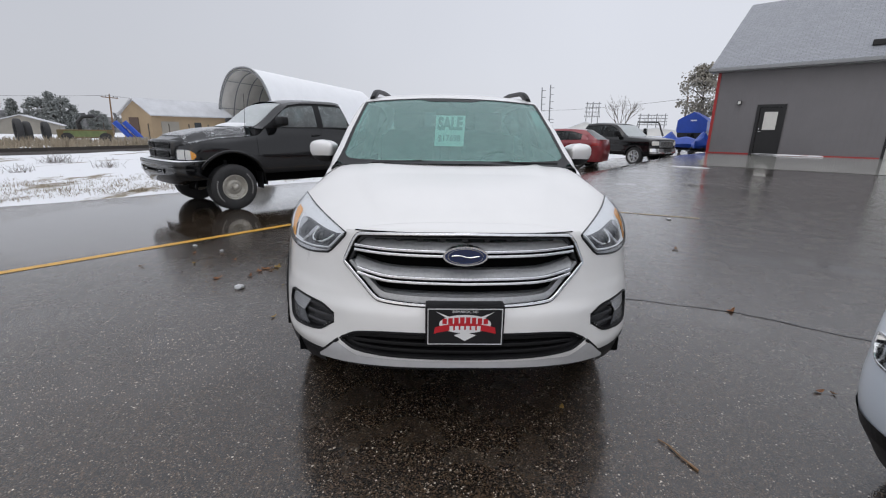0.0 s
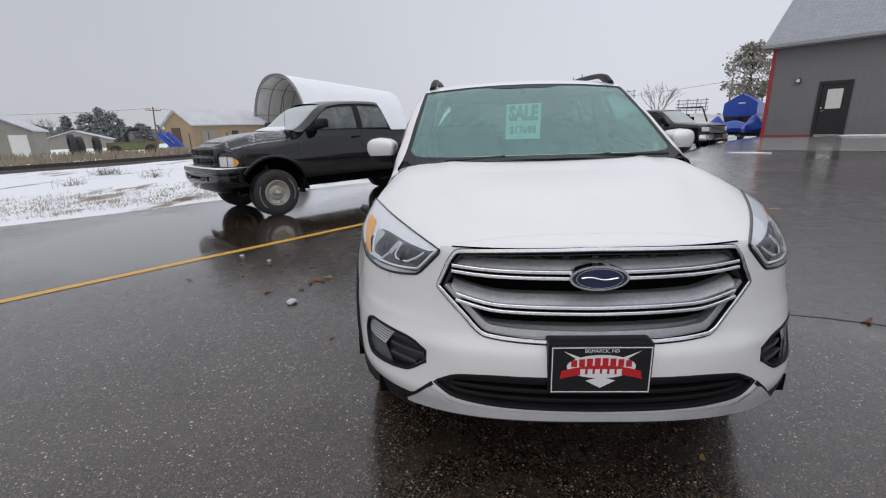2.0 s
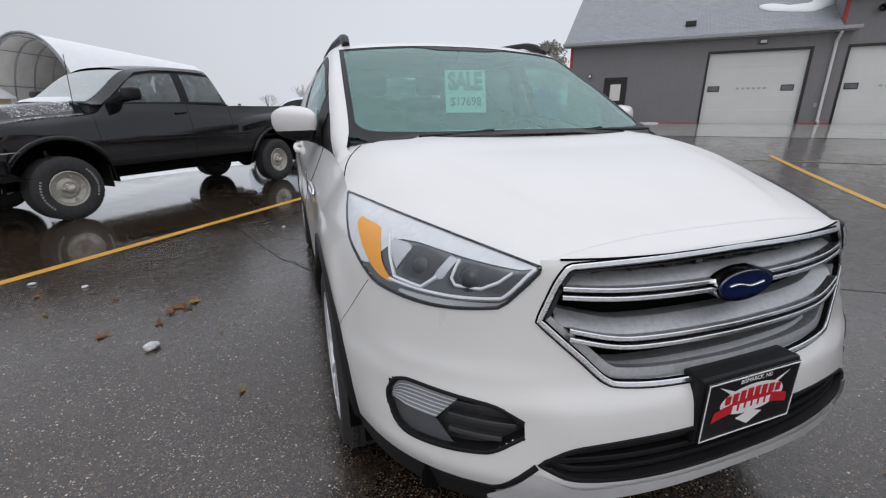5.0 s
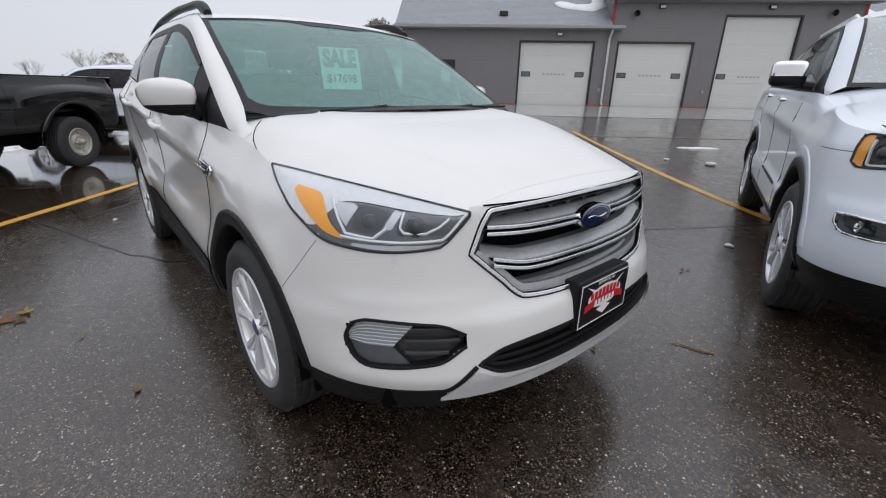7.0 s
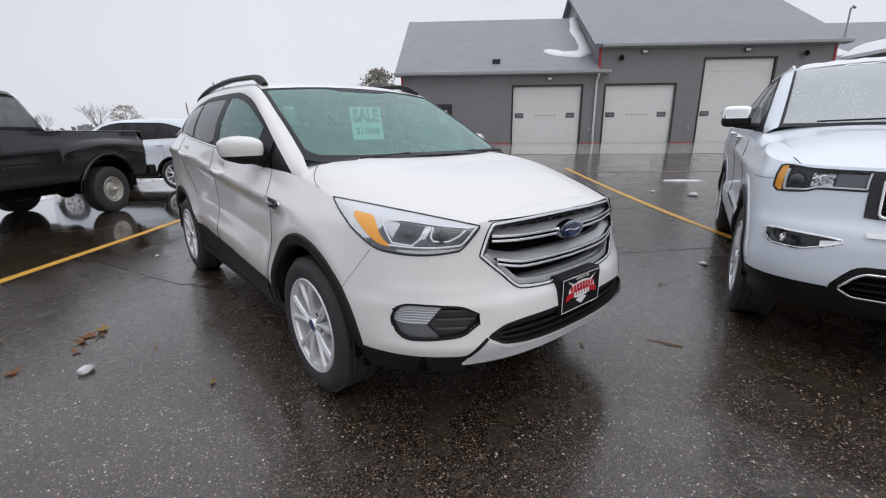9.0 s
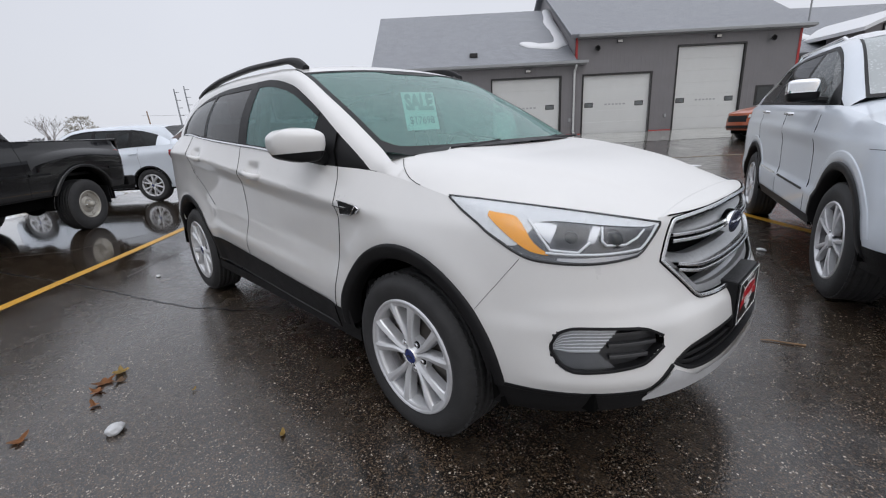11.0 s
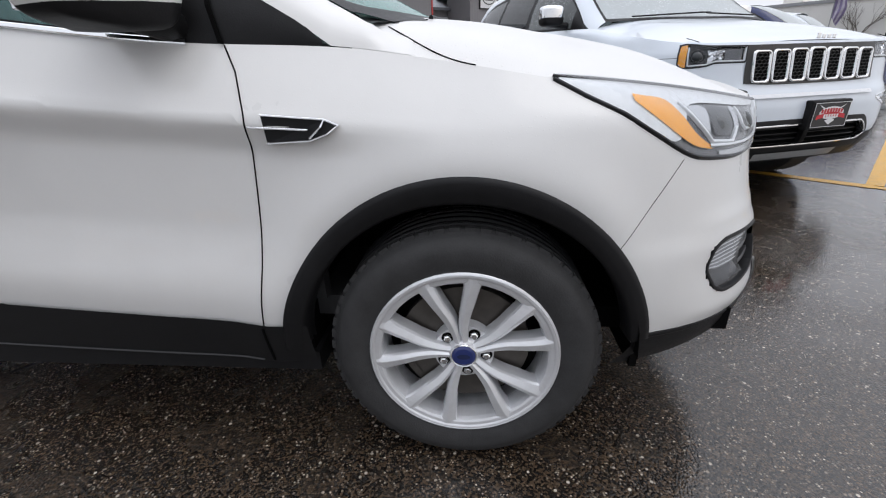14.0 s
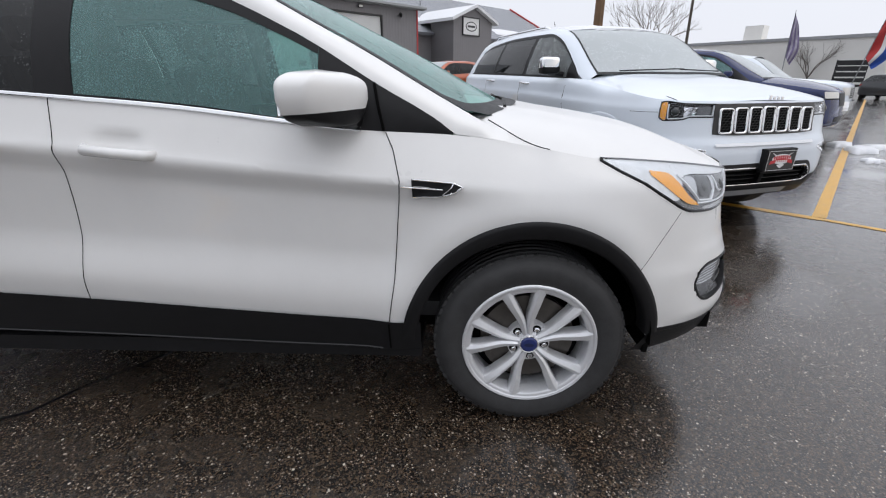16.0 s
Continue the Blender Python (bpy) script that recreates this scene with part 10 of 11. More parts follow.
def build_verge_grass():
    rng = random.Random(11)
    bm = bmesh.new()
    clumps = [(lot(-9.9 - abs(rng.gauss(0, 0.9)) - (1.6 if rng.random() < 0.3 else 0), rng.uniform(-14, 22)), rng.uniform(0.03, 0.10), 9) for _ in range(2600)]
    for p, h, n in clumps:
        a, s = plan(p.x, p.y)
        p.z = rise(s, a) + verge(a, s)
        for _ in range(n):
            o = p + Vector((rng.gauss(0, 0.10), rng.gauss(0, 0.10), 0))
            t = rng.uniform(0, 2 * math.pi)
            e = Vector((math.cos(t), math.sin(t), 0)) * 0.006
            q = Vector((rng.gauss(0, 0.5), rng.gauss(0, 0.5), 1)).normalized() * h * rng.uniform(0.6, 1.3)
            bm.faces.new([bm.verts.new(v) for v in (o - e, o + e, o + q)])
    tagged(part("dead_grass", bm, M_DRYGRASS), "flattened dead grass poking through the snow", "grass", kind="stuff")
    for az, d, h, n in ((-40.2, 20.5, 0.42, 90), (-36.3, 17.5, 0.30, 46), (-43.0, 17.0, 0.25, 40)):
        x, y = bearing(az, d)
        a, s = plan(x, y)
        b = thing("dry_bush", "leafless dry bush standing in the snow", "bush", "dry bushes", pose(x, y, rise(s, a) + verge(a, s), 0, 0, 0))
        bm = bmesh.new()
        for _ in range(n):
            q = Vector((rng.gauss(0, 0.6), rng.gauss(0, 0.6), 1)).normalized() * h * rng.uniform(0.5, 1.25)
            o = Vector((rng.gauss(0, 0.2), rng.gauss(0, 0.2), -0.02))
            tube(bm, [o, o + q * 0.6, o + q + Vector((rng.gauss(0, 0.05), rng.gauss(0, 0.05), 0))], 0.007, 3, False, 0.002)
        part("stems", bm, M_TWIGS, b)


build_verge_grass()


def build_far_trees():
    k = 0
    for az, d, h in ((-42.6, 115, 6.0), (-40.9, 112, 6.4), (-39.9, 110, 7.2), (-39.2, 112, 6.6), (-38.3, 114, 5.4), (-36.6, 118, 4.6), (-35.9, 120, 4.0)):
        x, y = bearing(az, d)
        leafy_tree("dark evergreen tree, falling-snow haze painted into its needles", x, y, h, 40 + k, M_NEEDLES, 0.04, 0.36, 130, "evergreens", cone=k % 2 == 0, leaf_size=1.5)
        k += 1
    for az, d, h in ((-44.2, 120, 6.5), (-46.5, 118, 6.0), (22.9, 95, 9.0), (2.4, 118, 8.0), (-1.6, 130, 6.0)):
        x, y = bearing(az, d)
        bare_tree("leafless tree, grey in the falling snow", x, y, h, 60 + k, 5)
        k += 1
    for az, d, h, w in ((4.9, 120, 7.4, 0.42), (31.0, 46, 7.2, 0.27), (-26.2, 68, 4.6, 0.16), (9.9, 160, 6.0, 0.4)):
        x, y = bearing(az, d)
        leafy_tree("broad tree with sparse dull leaves, haze painted into their colour", x, y, h, 80 + k, M_LEAVES, 0.42 if h == 7.2 else 0.12, w, 130, leaf_size=0.85)
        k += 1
    x, y = -2.2 + 52 * math.sin(radians(111.8)), 1.2 + 52 * math.cos(radians(111.8))
    bare_tree("wide leafless tree behind the car park", x, y, 8.6, 99, 6)
    x, y = -2.2 + 70 * math.sin(radians(126.5)), 1.2 + 70 * math.cos(radians(126.5))
    bare_tree("small leafless tree beside a pale wall", x, y, 6.0, 98, 5)
    # Far woods along the horizon.
    rng = random.Random(3)
    bm = bmesh.new()
    for i in range(1900):
        near = i > 1300
        az = rng.uniform(-49, -35) if near else rng.uniform(-60, 40)
        d = rng.uniform(135, 160) if near else rng.uniform(230, 330)
        x, y = bearing(az, d)
        h = rng.uniform(2.0, 6.0) * (0.7 + 0.6 * noise.noise((az * 0.25, 0, 0)))
        for _ in range(5):
            c = Vector((x + rng.gauss(0, 2), y + rng.gauss(0, 2), rng.uniform(0, max(0.5, h))))
            s = rng.uniform(0.6, 1.5)
            n1 = Vector((rng.gauss(0, 1), rng.gauss(0, 1), rng.gauss(0, 0.5))).normalized()
            e1 = n1.orthogonal().normalized() * s
            e2 = n1.cross(e1).normalized() * s
            bm.faces.new([bm.verts.new(c + q) for q in (-e1, -e2, e1, e2)])
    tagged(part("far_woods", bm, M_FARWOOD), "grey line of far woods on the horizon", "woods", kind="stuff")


build_far_trees()


def build_power_lines():
    x, y = bearing(-35.4, 88)
    utility_pole("weathered wooden utility pole beyond the yard", x, y, 6.3, 1, 0.13, 3, 40)
    x2, y2 = bearing(-62, 120)
    wire(x, y, 6.1, x2, y2, 7.5, 1.2)
    x3, y3 = bearing(-20, 105)
    wire(x, y, 6.1, x3, y3, 6.8, 0.7)
    x, y = bearing(29.6, 62)
    utility_pole("weathered wooden utility pole near the garage", x, y, 5.9, 1, 0.13, 0, 60)
    x2, y2 = bearing(10, 110)
    wire(x, y, 5.7, x2, y2, 6.8, 0.6)
    x, y = bearing(10.3, 75)
    utility_pole("thin leaning wooden pole across the road", x, y, 5.6, 0, 0.10, -4, 20)
    # Tall steel poles with short arms, and switchyard frames.
    for az, h in ((13.65, 12.4), (14.65, 13.0)):
        x, y = bearing(az, 115)
        p = thing("power_mast", "tall steel mast with short stacked arms", "power mast", "power masts", pose(x, y, ground_z(x, y), 0, -2, -14))
        part("mast", tube(bmesh.new(), [(0, 0, 0), (0, 0, h)], 0.2, 8, r2=0.13), M_STEEL, p)
        for k in range(4):
            part("arm", boxm(0, 0.9, -0.07, 0.07, h - 0.8 - k * 1.6, h - 0.66 - k * 1.6), M_STEEL, p)
    x, y = bearing(14.15, 115)
    fr = thing("switchyard_frame", "steel rack of crossbars between two masts", "power frame", "switchyard frames", pose(x, y, ground_z(x, y), 0, 0, -14))
    for k in range(3):
        part("crossbar", boxm(-1.9, 1.9, -0.1, 0.1, 3.2 + k * 0.8, 3.36 + k * 0.8), M_STEEL, fr)
    for az, d, w, h in ((19.6, 110, 2.6, 8.6), (26.3, 100, 4.6, 5.6)):
        x, y = bearing(az, d)
        f = thing("switchyard_frame", "steel lattice frame of an electric switchyard", "power frame", "switchyard frames", pose(x, y, ground_z(x, y), 0, 0, -az))
        n = 3 if w < 4 else 4
        for i in range(n):
            px = -w / 2 + w * i / (n - 1)
            part("post", boxm(px - 0.09, px + 0.09, -0.09, 0.09, 0, h), M_STEEL, f)
        for k in range(4):
            z = h - 0.3 - k * (h * 0.11)
            part("crossbar", boxm(-w / 2 - 0.4, w / 2 + 0.4, -0.07, 0.07, z - 0.07, z + 0.07), M_STEEL, f)
        for i in range(8):
            px = -w / 2 + w * i / 7
            part("brace", tube(bmesh.new(), [(px, 0, h - 0.3), (px + (0.4 if i % 2 else -0.4), 0, h * 0.6)], 0.05, 4), M_STEEL, f)
    for az, w, hh in ((18.9, 7.5, 3.6), (26.8, 16.0, 2.6)):
        x, y = bearing(az, 88)
        a = radians(-az)
        d = Vector((math.cos(a), math.sin(a)))
        s_, *_ = shed("house", "pale low building with a snowy roof", (x - d.x * w / 2, y - d.y * w / 2), (x + d.x * w / 2, y + d.y * w / 2), (math.sin(radians(az)), math.cos(radians(az))), 10, hh * 0.6, hh, M_PALEWALL, M_SNOW, 0.0)
        s_["category"], s_["group"] = "house", "far houses"
    # The thick pole by the stalls and one farther off.
    utility_pole("thick brown wooden utility pole by the stalls", 13.55, -3.4, 9.5, 1, 0.16, 1.0, 30)
    x, y = -2.2 + 58 * math.sin(radians(115.6)), 1.2 + 58 * math.cos(radians(115.6))
    utility_pole("grey wooden utility pole in the distance", x, y, 10.5, 1, 0.17, 2.0, 30, M_BARK)
    wire(13.55, -3.4, 9.2, x, y, 10.0, 0.5)
    wire(13.55, -3.4, 9.2, 27.6, -1.2, 7.5, 0.7)


build_power_lines()


def build_annex():
    """The lower wing to the right of the tall garage, with a porch gable and a sign."""
    w = part("wall_annex", boxm(18.47, 40, 2.4, 2.6, 0, 3.95), M_SIDING)
    w.matrix_world = HOUSE
    tagged(w, "charcoal siding wall of the office wing", "wall", kind="structure")
    gable_roof("roof_annex", 18.5, 40.4, 2.0, 3.95, 9.6, 7.9, M_ROOF, "grey shingle roof of the office wing, half under snow")
    bm = bmesh.new()
    prism(bm, [(21.9, 0.0), (26.1, 0.0), (26.1, 4.75), (24.0, 5.6), (21.9, 4.75)], 0.0, 2.4)
    g = part("wall_porch", bm, M_SIDING)
    g.matrix_world = HOUSE
    tagged(g, "charcoal gabled porch of the office wing", "wall", kind="structure")
    bm = bmesh.new()
    for s in (-1, 1):
        q = [(24.0, -0.35, 5.82), (24.0 + s * 2.5, -0.35, 4.80), (24.0 + s * 2.5, 5.2, 4.80), (24.0, 5.2, 5.82)]
        a = [bm.verts.new(v) for v in q]
        b = [bm.verts.new((v[0], v[1], v[2] - 0.2)) for v in q]
        bm.faces.new(a)
        bm.faces.new(b[::-1])
        for i in range(4):
            bm.faces.new((a[i], b[i], b[(i + 1) % 4], a[(i + 1) % 4]))
    r = part("roof_porch", bm, M_SNOW)
    r.matrix_world = HOUSE
    tagged(r, "small gable roof under snow", "roof", kind="structure")
    sg = thing("sign", "white sign board with an oval emblem on the gable", "sign", m=HOUSE @ Matrix.Translation((23.7, -0.06, 4.35)))
    part("board", boxm(-0.85, 0.85, 0.0, 0.05, -0.55, 0.55, bevel=0.01), M_FLAGWHITE, sg)
    part("emblem", fill([(0.6 * math.cos(2 * math.pi * i / 30), 0.33 * math.sin(2 * math.pi * i / 30)) for i in range(30)], 0.0, -0.01), M_GREYPAINT, sg)
    part("emblem_inner", fill([(0.52 * math.cos(2 * math.pi * i / 30), 0.26 * math.sin(2 * math.pi * i / 30)) for i in range(30)], 0.0, -0.014), M_FLAGWHITE, sg)
    part("lettering_bar", boxm(-0.4, 0.4, -0.018, -0.015, -0.07, 0.07), M_GREYPAINT, sg)
    part("frame", join(boxm(-0.92, -0.85, -0.03, 0.05, -0.62, 0.62), boxm(0.85, 0.92, -0.03, 0.05, -0.62, 0.62), boxm(-0.85, 0.85, -0.03, 0.05, 0.55, 0.62), boxm(-0.85, 0.85, -0.03, 0.05, -0.62, -0.55)), M_BLACKTRIM, sg)
    rt = part("trim", boxm(40.35, 40.5, 1.9, 9.6, 0, 0.25), M_RED_TRIM)
    bm = bmesh.new()
    q = [(40.3, 1.95, 4.05), (40.3, 9.6, 8.05), (40.5, 9.6, 8.05), (40.5, 1.95, 4.05)]
    prism_v = [bm.verts.new(v) for v in q] + [bm.verts.new((v[0], v[1], v[2] - 0.3)) for v in q]
    for f in ((0, 1, 2, 3), (7, 6, 5, 4), (0, 4, 5, 1), (2, 6, 7, 3), (1, 5, 6, 2), (3, 7, 4, 0)):
        bm.faces.new([prism_v[i] for i in f])
    bm.to_mesh(rt.data)
    bm.free()
    rt.matrix_world = HOUSE
    tagged(rt, "red painted roof verge trim", "trim", kind="structure")
    for i, (cx, cy, rx, ry) in enumerate(((19.7, 1.4, 1.0, 1.1), (21.2, 2.8, 1.4, 0.7), (28.6, 2.2, 1.8, 1.2), (32.5, 1.5, 2.2, 0.9))):
        pts = blob_outline(cx, cy, rx, ry, 24, 9.0 + i, 0.5)
        sl = Vector((0, 7.6, 3.95)).normalized()
        upv = Vector((0, -sl.z, sl.y))
        rings = [[Vector((cx + (x - cx) * f, 2.0, 3.96)) + sl * (cy + (y - cy) * f) + upv * h for x, y in pts] for f, h in ((1.0, 0.0), (0.93, 0.06), (0.6, 0.08), (0.0, 0.08))]
        ob = part("snow_patch", grid_faces(bmesh.new(), rings, close=True), M_SNOW, smooth=True)
        ob.matrix_world = HOUSE
        tagged(ob, "thin patch of snow on the office roof", "snow", "roof snow")
    mast = thing("service_mast", "steel service mast with wires on the roof edge", "service mast", m=HOUSE @ Matrix.Translation((18.6, -0.2, 4.9)))
    part("mast", tube(bmesh.new(), [(0, 0, 0), (0, 0, 1.6)], 0.04, 8), M_STEEL, mast)
    part("weatherhead", tube(bmesh.new(), [(0, 0, 1.6), (0.1, 0, 1.75), (0.22, 0, 1.65)], 0.06, 8), M_STEEL, mast)


build_annex()


def build_right_side():
    def at(az, d):
        return Vector((-2.2 + d * math.sin(radians(az)), 1.2 + d * math.cos(radians(az)), 0))

    a, b = at(112, 78), at(150, 70)
    d = (b - a).normalized()
    hs = thing("warehouse", "long pale flat-roofed warehouse", "warehouse", m=Matrix.Translation(a) @ Matrix.Rotation(math.atan2(d.y, d.x), 4, "Z"))
    ln = (b - a).length
    part("wall", boxm(0, ln, 0, 14, 0, 5.7), M_PALEWALL, hs)
    part("parapet", boxm(-0.1, ln + 0.1, -0.15, 0.2, 5.7, 6.05), M_GUTTER, hs)
    part("roof_unit", boxm(11.6, 13.7, 2, 4, 5.7, 7.9), M_PALEWALL, hs)
    part("roof_unit", boxm(33.0, 36.0, 2, 4, 5.7, 6.6), M_GUTTER, hs)
    for az, dist, lean, wide, label, cols in (
        (124.6, 30, -2, 0.50, "tattered mauve feather flag on a pole", (M_FLAGMAUVE, M_FLAGPALE, M_FLAGMAUVE, M_FLAGPALE, M_FLAGMAUVE)),
        (129.7, 32, 9, 0.95, "red, white and blue feather flag on a pole", (M_FLAGRED, M_FLAGRED, M_FLAGWHITE, M_FLAGBLUE, M_FLAGBLUE)),
    ):
        p = at(az, dist)
        f = thing("banner_flag", label, "flag", "banner flags", pose(p.x, p.y, 0, 0, 0, -az) @ pose(0, 0, 0, 0, lean, 0))
        part("pole", tube(bmesh.new(), [(0, 0, 0), (0, 0, 3.2), (0.02, 0, 4.52)], 0.028, 6, r2=0.012), M_STEEL, f)
        for k, m_ in enumerate(cols):
            rows = []
            for j in range(17):
                t = j / 16
                w = wide * min(1.0, 0.06 + 1.15 * t**0.75) * (1.0 - 0.55 * max(0.0, t - 0.7) / 0.3)
                row = []
                for i in range(4):
                    c = (k + i / 3) / 5
                    row.append(Vector((0.02 + c * w, 0.10 * math.sin(c * 7 + t * 9) * (0.3 + t), 4.48 - 2.15 * t + 0.25 * c * wide * math.sin(t * 5) - 0.25 * c)))
                rows.append(row)
            part("cloth", grid_faces(bmesh.new(), rows), m_, f, smooth=True)
    # Dark open trailer with slatted sides beyond the parked cars.
    p = at(129.6, 45)
    tr = thing("utility_trailer", "dark slatted-sided utility trailer parked at the far end", "trailer", m=pose(p.x, p.y, 0, 0, 0, -131) @ Matrix.Diagonal((0.8, 1.2, 1.3, 1)))
    part("deck", boxm(-1.1, 1.1, 0, 1.9, 0.62, 0.74, bevel=0.01), M_BLACKTRIM, tr)
    for s in (-1, 1):
        for i in range(7):
            part("post", boxm(s * 1.1 - 0.03, s * 1.1 + 0.03, 0.03 + i * 0.29, 0.08 + i * 0.29, 0.74, 2.05), M_BLACKTRIM, tr)
        for i in range(4):
            part("slat", boxm(s * 1.06 - 0.015, s * 1.06 + 0.015, 0, 1.9, 0.86 + i * 0.31, 1.08 + i * 0.31), M_BLACKTRIM, tr)
        part("wheel", moved(lathe(bmesh.new(), [(0, 0.0), (0, 0.30), (0.03, 0.34), (0.17, 0.34), (0.2, 0.30), (0.2, 0.0)], 20), Matrix.Translation((s * 1.24 - 0.1, 0.95, 0.34))), M_RUBBER, tr)
    for y0 in (0.0, 1.84):
        for i in range(4):
            part("slat", boxm(-1.1, 1.1, y0 + 0.01, y0 + 0.05, 0.86 + i * 0.31, 1.08 + i * 0.31), M_BLACKTRIM, tr)
    # Blue-wrapped boat, covered water scooters and a utility vehicle left of the garage.
    def trailer(host, l, w, z, r):
        part("trailer_frame", boxm(-w * 0.42, w * 0.42, -l * 0.5, l * 0.45, z - 0.06, z, bevel=0.01), M_BLACKTRIM, host)
        part("drawbar", tube(bmesh.new(), [(0, -l * 0.5, z - 0.03), (0, -l * 0.5 - 1.0, z - 0.08)], 0.04, 6), M_BLACKTRIM, host)
        for s in (-1, 1):
            tw = part("wheel", moved(lathe(bmesh.new(), [(0, 0.0), (0.02, r * 0.5), (0, r * 0.62), (0, r * 0.9), (0.03, r), (0.15, r), (0.18, r * 0.9), (0.18, 0.0)], 20), Matrix.Translation((s * w * 0.48 - 0.09, -0.2, r))), M_RUBBER, host)
            part("rim", moved(lathe(bmesh.new(), [(-0.006, 0.0), (-0.006, r * 0.55), (0.01, r * 0.6)], 16), Matrix.Translation((s * w * 0.48 - 0.09, -0.2, r))), M_ALLOY, tw)

    x, y = 21.0, 33.6
    b_ = thing("covered_boat", "boat on a trailer under blue shrink wrap", "boat", m=pose(x, y, ground_z(x, y), 0, 0, -40))
    rows = []
    for i in range(13):
        t = i / 12
        wd = 1.02 * (1 - 0.75 * max(0.0, (t - 0.62) / 0.38) ** 2)
        pk = 3.12 - 0.35 * abs(t - 0.25) ** 1.5 - 0.7 * max(0.0, t - 0.7)
        rows.append([Vector((wd * c, -2.6 + 5.6 * t, z)) for c, z in ((-0.93, 1.58), (-1.0, 1.75), (-0.97, 2.48), (-0.82, 2.60), (-0.4, (pk + 2.55) / 2 + 0.05), (0.05, pk), (0.45, (pk + 2.55) / 2 + 0.04), (0.84, 2.58), (0.98, 2.46), (1.0, 1.75), (0.93, 1.58))])
    bm = grid_faces(bmesh.new(), rows)
    for r in (rows[0], rows[-1]):
        bm.faces.new([bm.verts.new(v) for v in r])
    wrap = part("shrink_wrap", bm, M_BLUETARP, b_)
    part("wrap_label", boxm(-0.12, 0.28, -2.612, -2.602, 2.42, 2.52), M_FLAGWHITE, wrap)
    part("strap", tube(bmesh.new(), [(-1.0, -2.55, 1.8), (-1.0, 2.0, 1.8)], 0.02, 5), M_BLACKTRIM, b_)
    rows = []
    for i in range(11):
        t = i / 10
        wd = 0.95 * (1 - 0.85 * max(0.0, (t - 0.55) / 0.45) ** 2)
        rows.append([Vector((wd * c, -2.55 + 5.4 * t, z + 0.25 * max(0.0, t - 0.6))) for c, z in ((-1.0, 1.60), (-0.9, 1.1), (-0.3, 0.78), (0.3, 0.78), (0.9, 1.1), (1.0, 1.60))])
    bm = grid_faces(bmesh.new(), rows)
    bm.faces.new([bm.verts.new(v) for v in rows[0]])
    part("hull", bm, M_BLACKTRIM, b_)
    part("outboard_motor", boxm(-0.2, 0.2, -2.95, -2.6, 0.7, 1.55, bevel=0.08), M_BLACK, b_)
    trailer(b_, 5.2, 2.1, 0.72, 0.34)
    for x, y, turn in ((17.2, 30.0, -118), (17.7, 27.2, -50)):
        j_ = thing("covered_scooter", "water scooter on a trailer under a blue cover", "water scooter", "covered scooters", pose(x, y, ground_z(x, y), 0, 0, turn))
        rows = []
        for i in range(17):
            t = i / 16
            wd = 0.58 * (1 - max(0.0, (t - 0.45) / 0.55) ** 2.2) + 0.03
            hump_z = 1.02 + 0.28 * hump(t, 0.22, 0.22) + 0.52 * hump(t, 0.56, 0.10) + 0.20 * hump(t, 0.72, 0.16)
            rows.append([Vector((wd * c, 1.45 - 2.9 * t, 0.62 + (hump_z - 0.62) * q)) for c, q in ((-0.9, -0.1), (-1.0, 0.28), (-0.72, 0.52), (-0.28, 0.88), (0, 1.0), (0.28, 0.88), (0.72, 0.52), (1.0, 0.28), (0.9, -0.1))])
        bm = grid_faces(bmesh.new(), rows)
        for r in (rows[0], rows[-1]):
            bm.faces.new([bm.verts.new(v) for v in r])
        part("cover", bm, M_BLUETARP, j_)
        part("hull", boxm(-0.42, 0.42, -1.1, 1.3, 0.42, 0.64, bevel=0.08), M_BLACK, j_)
        trailer(j_, 2.6, 1.3, 0.42, 0.25)
    x, y = 20.0, 38.7
    u = thing("utility_vehicle", "white open utility vehicle with a black roll cage", "utility vehicle", m=pose(x, y, ground_z(x, y), 0, 0, 60) @ Matrix.Scale(1.3, 4))
    part("body", boxm(-0.75, 0.75, -1.4, 1.4, 0.45, 1.0, bevel=0.12), M_BRIGHTWHITE, u)
    for s in (-1, 1):
        part("cage_tube", tube(bmesh.new(), [(s * 0.68, -0.7, 0.9), (s * 0.62, -0.3, 1.9), (s * 0.62, 1.0, 1.92), (s * 0.68, 1.1, 0.9)], 0.035, 6), M_BLACKTRIM, u)
        for wy in (-0.95, 0.95):
            part("wheel", moved(lathe(bmesh.new(), [(0, 0.05), (0, 0.34), (0.25, 0.34), (0.25, 0.05)], 18), Matrix.Translation((s * 0.78 - 0.125, wy, 0.34))), M_RUBBER, u)
    part("cage_roof", boxm(-0.64, 0.64, -0.3, 1.0, 1.9, 1.95), M_BLACKTRIM, u)
    part("seat_row", boxm(-0.55, 0.55, 0.4, 0.6, 0.9, 1.5, bevel=0.05), M_BLACK, u)


build_right_side()

# ---- small things on the asphalt ----
M_LEAFORANGE = mat("orange_dead_leaf", (0.42, 0.16, 0.04), 0.5, vary=0.4, scale=60, alt=(0.22, 0.10, 0.04), coords="Object")
M_LEAFBROWN = mat("brown_dead_leaf", (0.20, 0.11, 0.05), 0.55, vary=0.4, scale=60)
M_LEAFYELLOW = mat("yellow_dead_leaf", (0.45, 0.30, 0.08), 0.5, vary=0.4, scale=60)
M_STONE = mat("pale_icy_stone", (0.62, 0.63, 0.64), 0.6, vary=0.25, scale=30, bump=0.4, bscale=80)
M_CRACK = mat("tar_filled_crack", (0.006, 0.006, 0.007), 0.3, vary=0.3, scale=30)
M_TWIG = mat("wet_brown_twig", (0.24, 0.14, 0.07), 0.6, vary=0.3, scale=40)


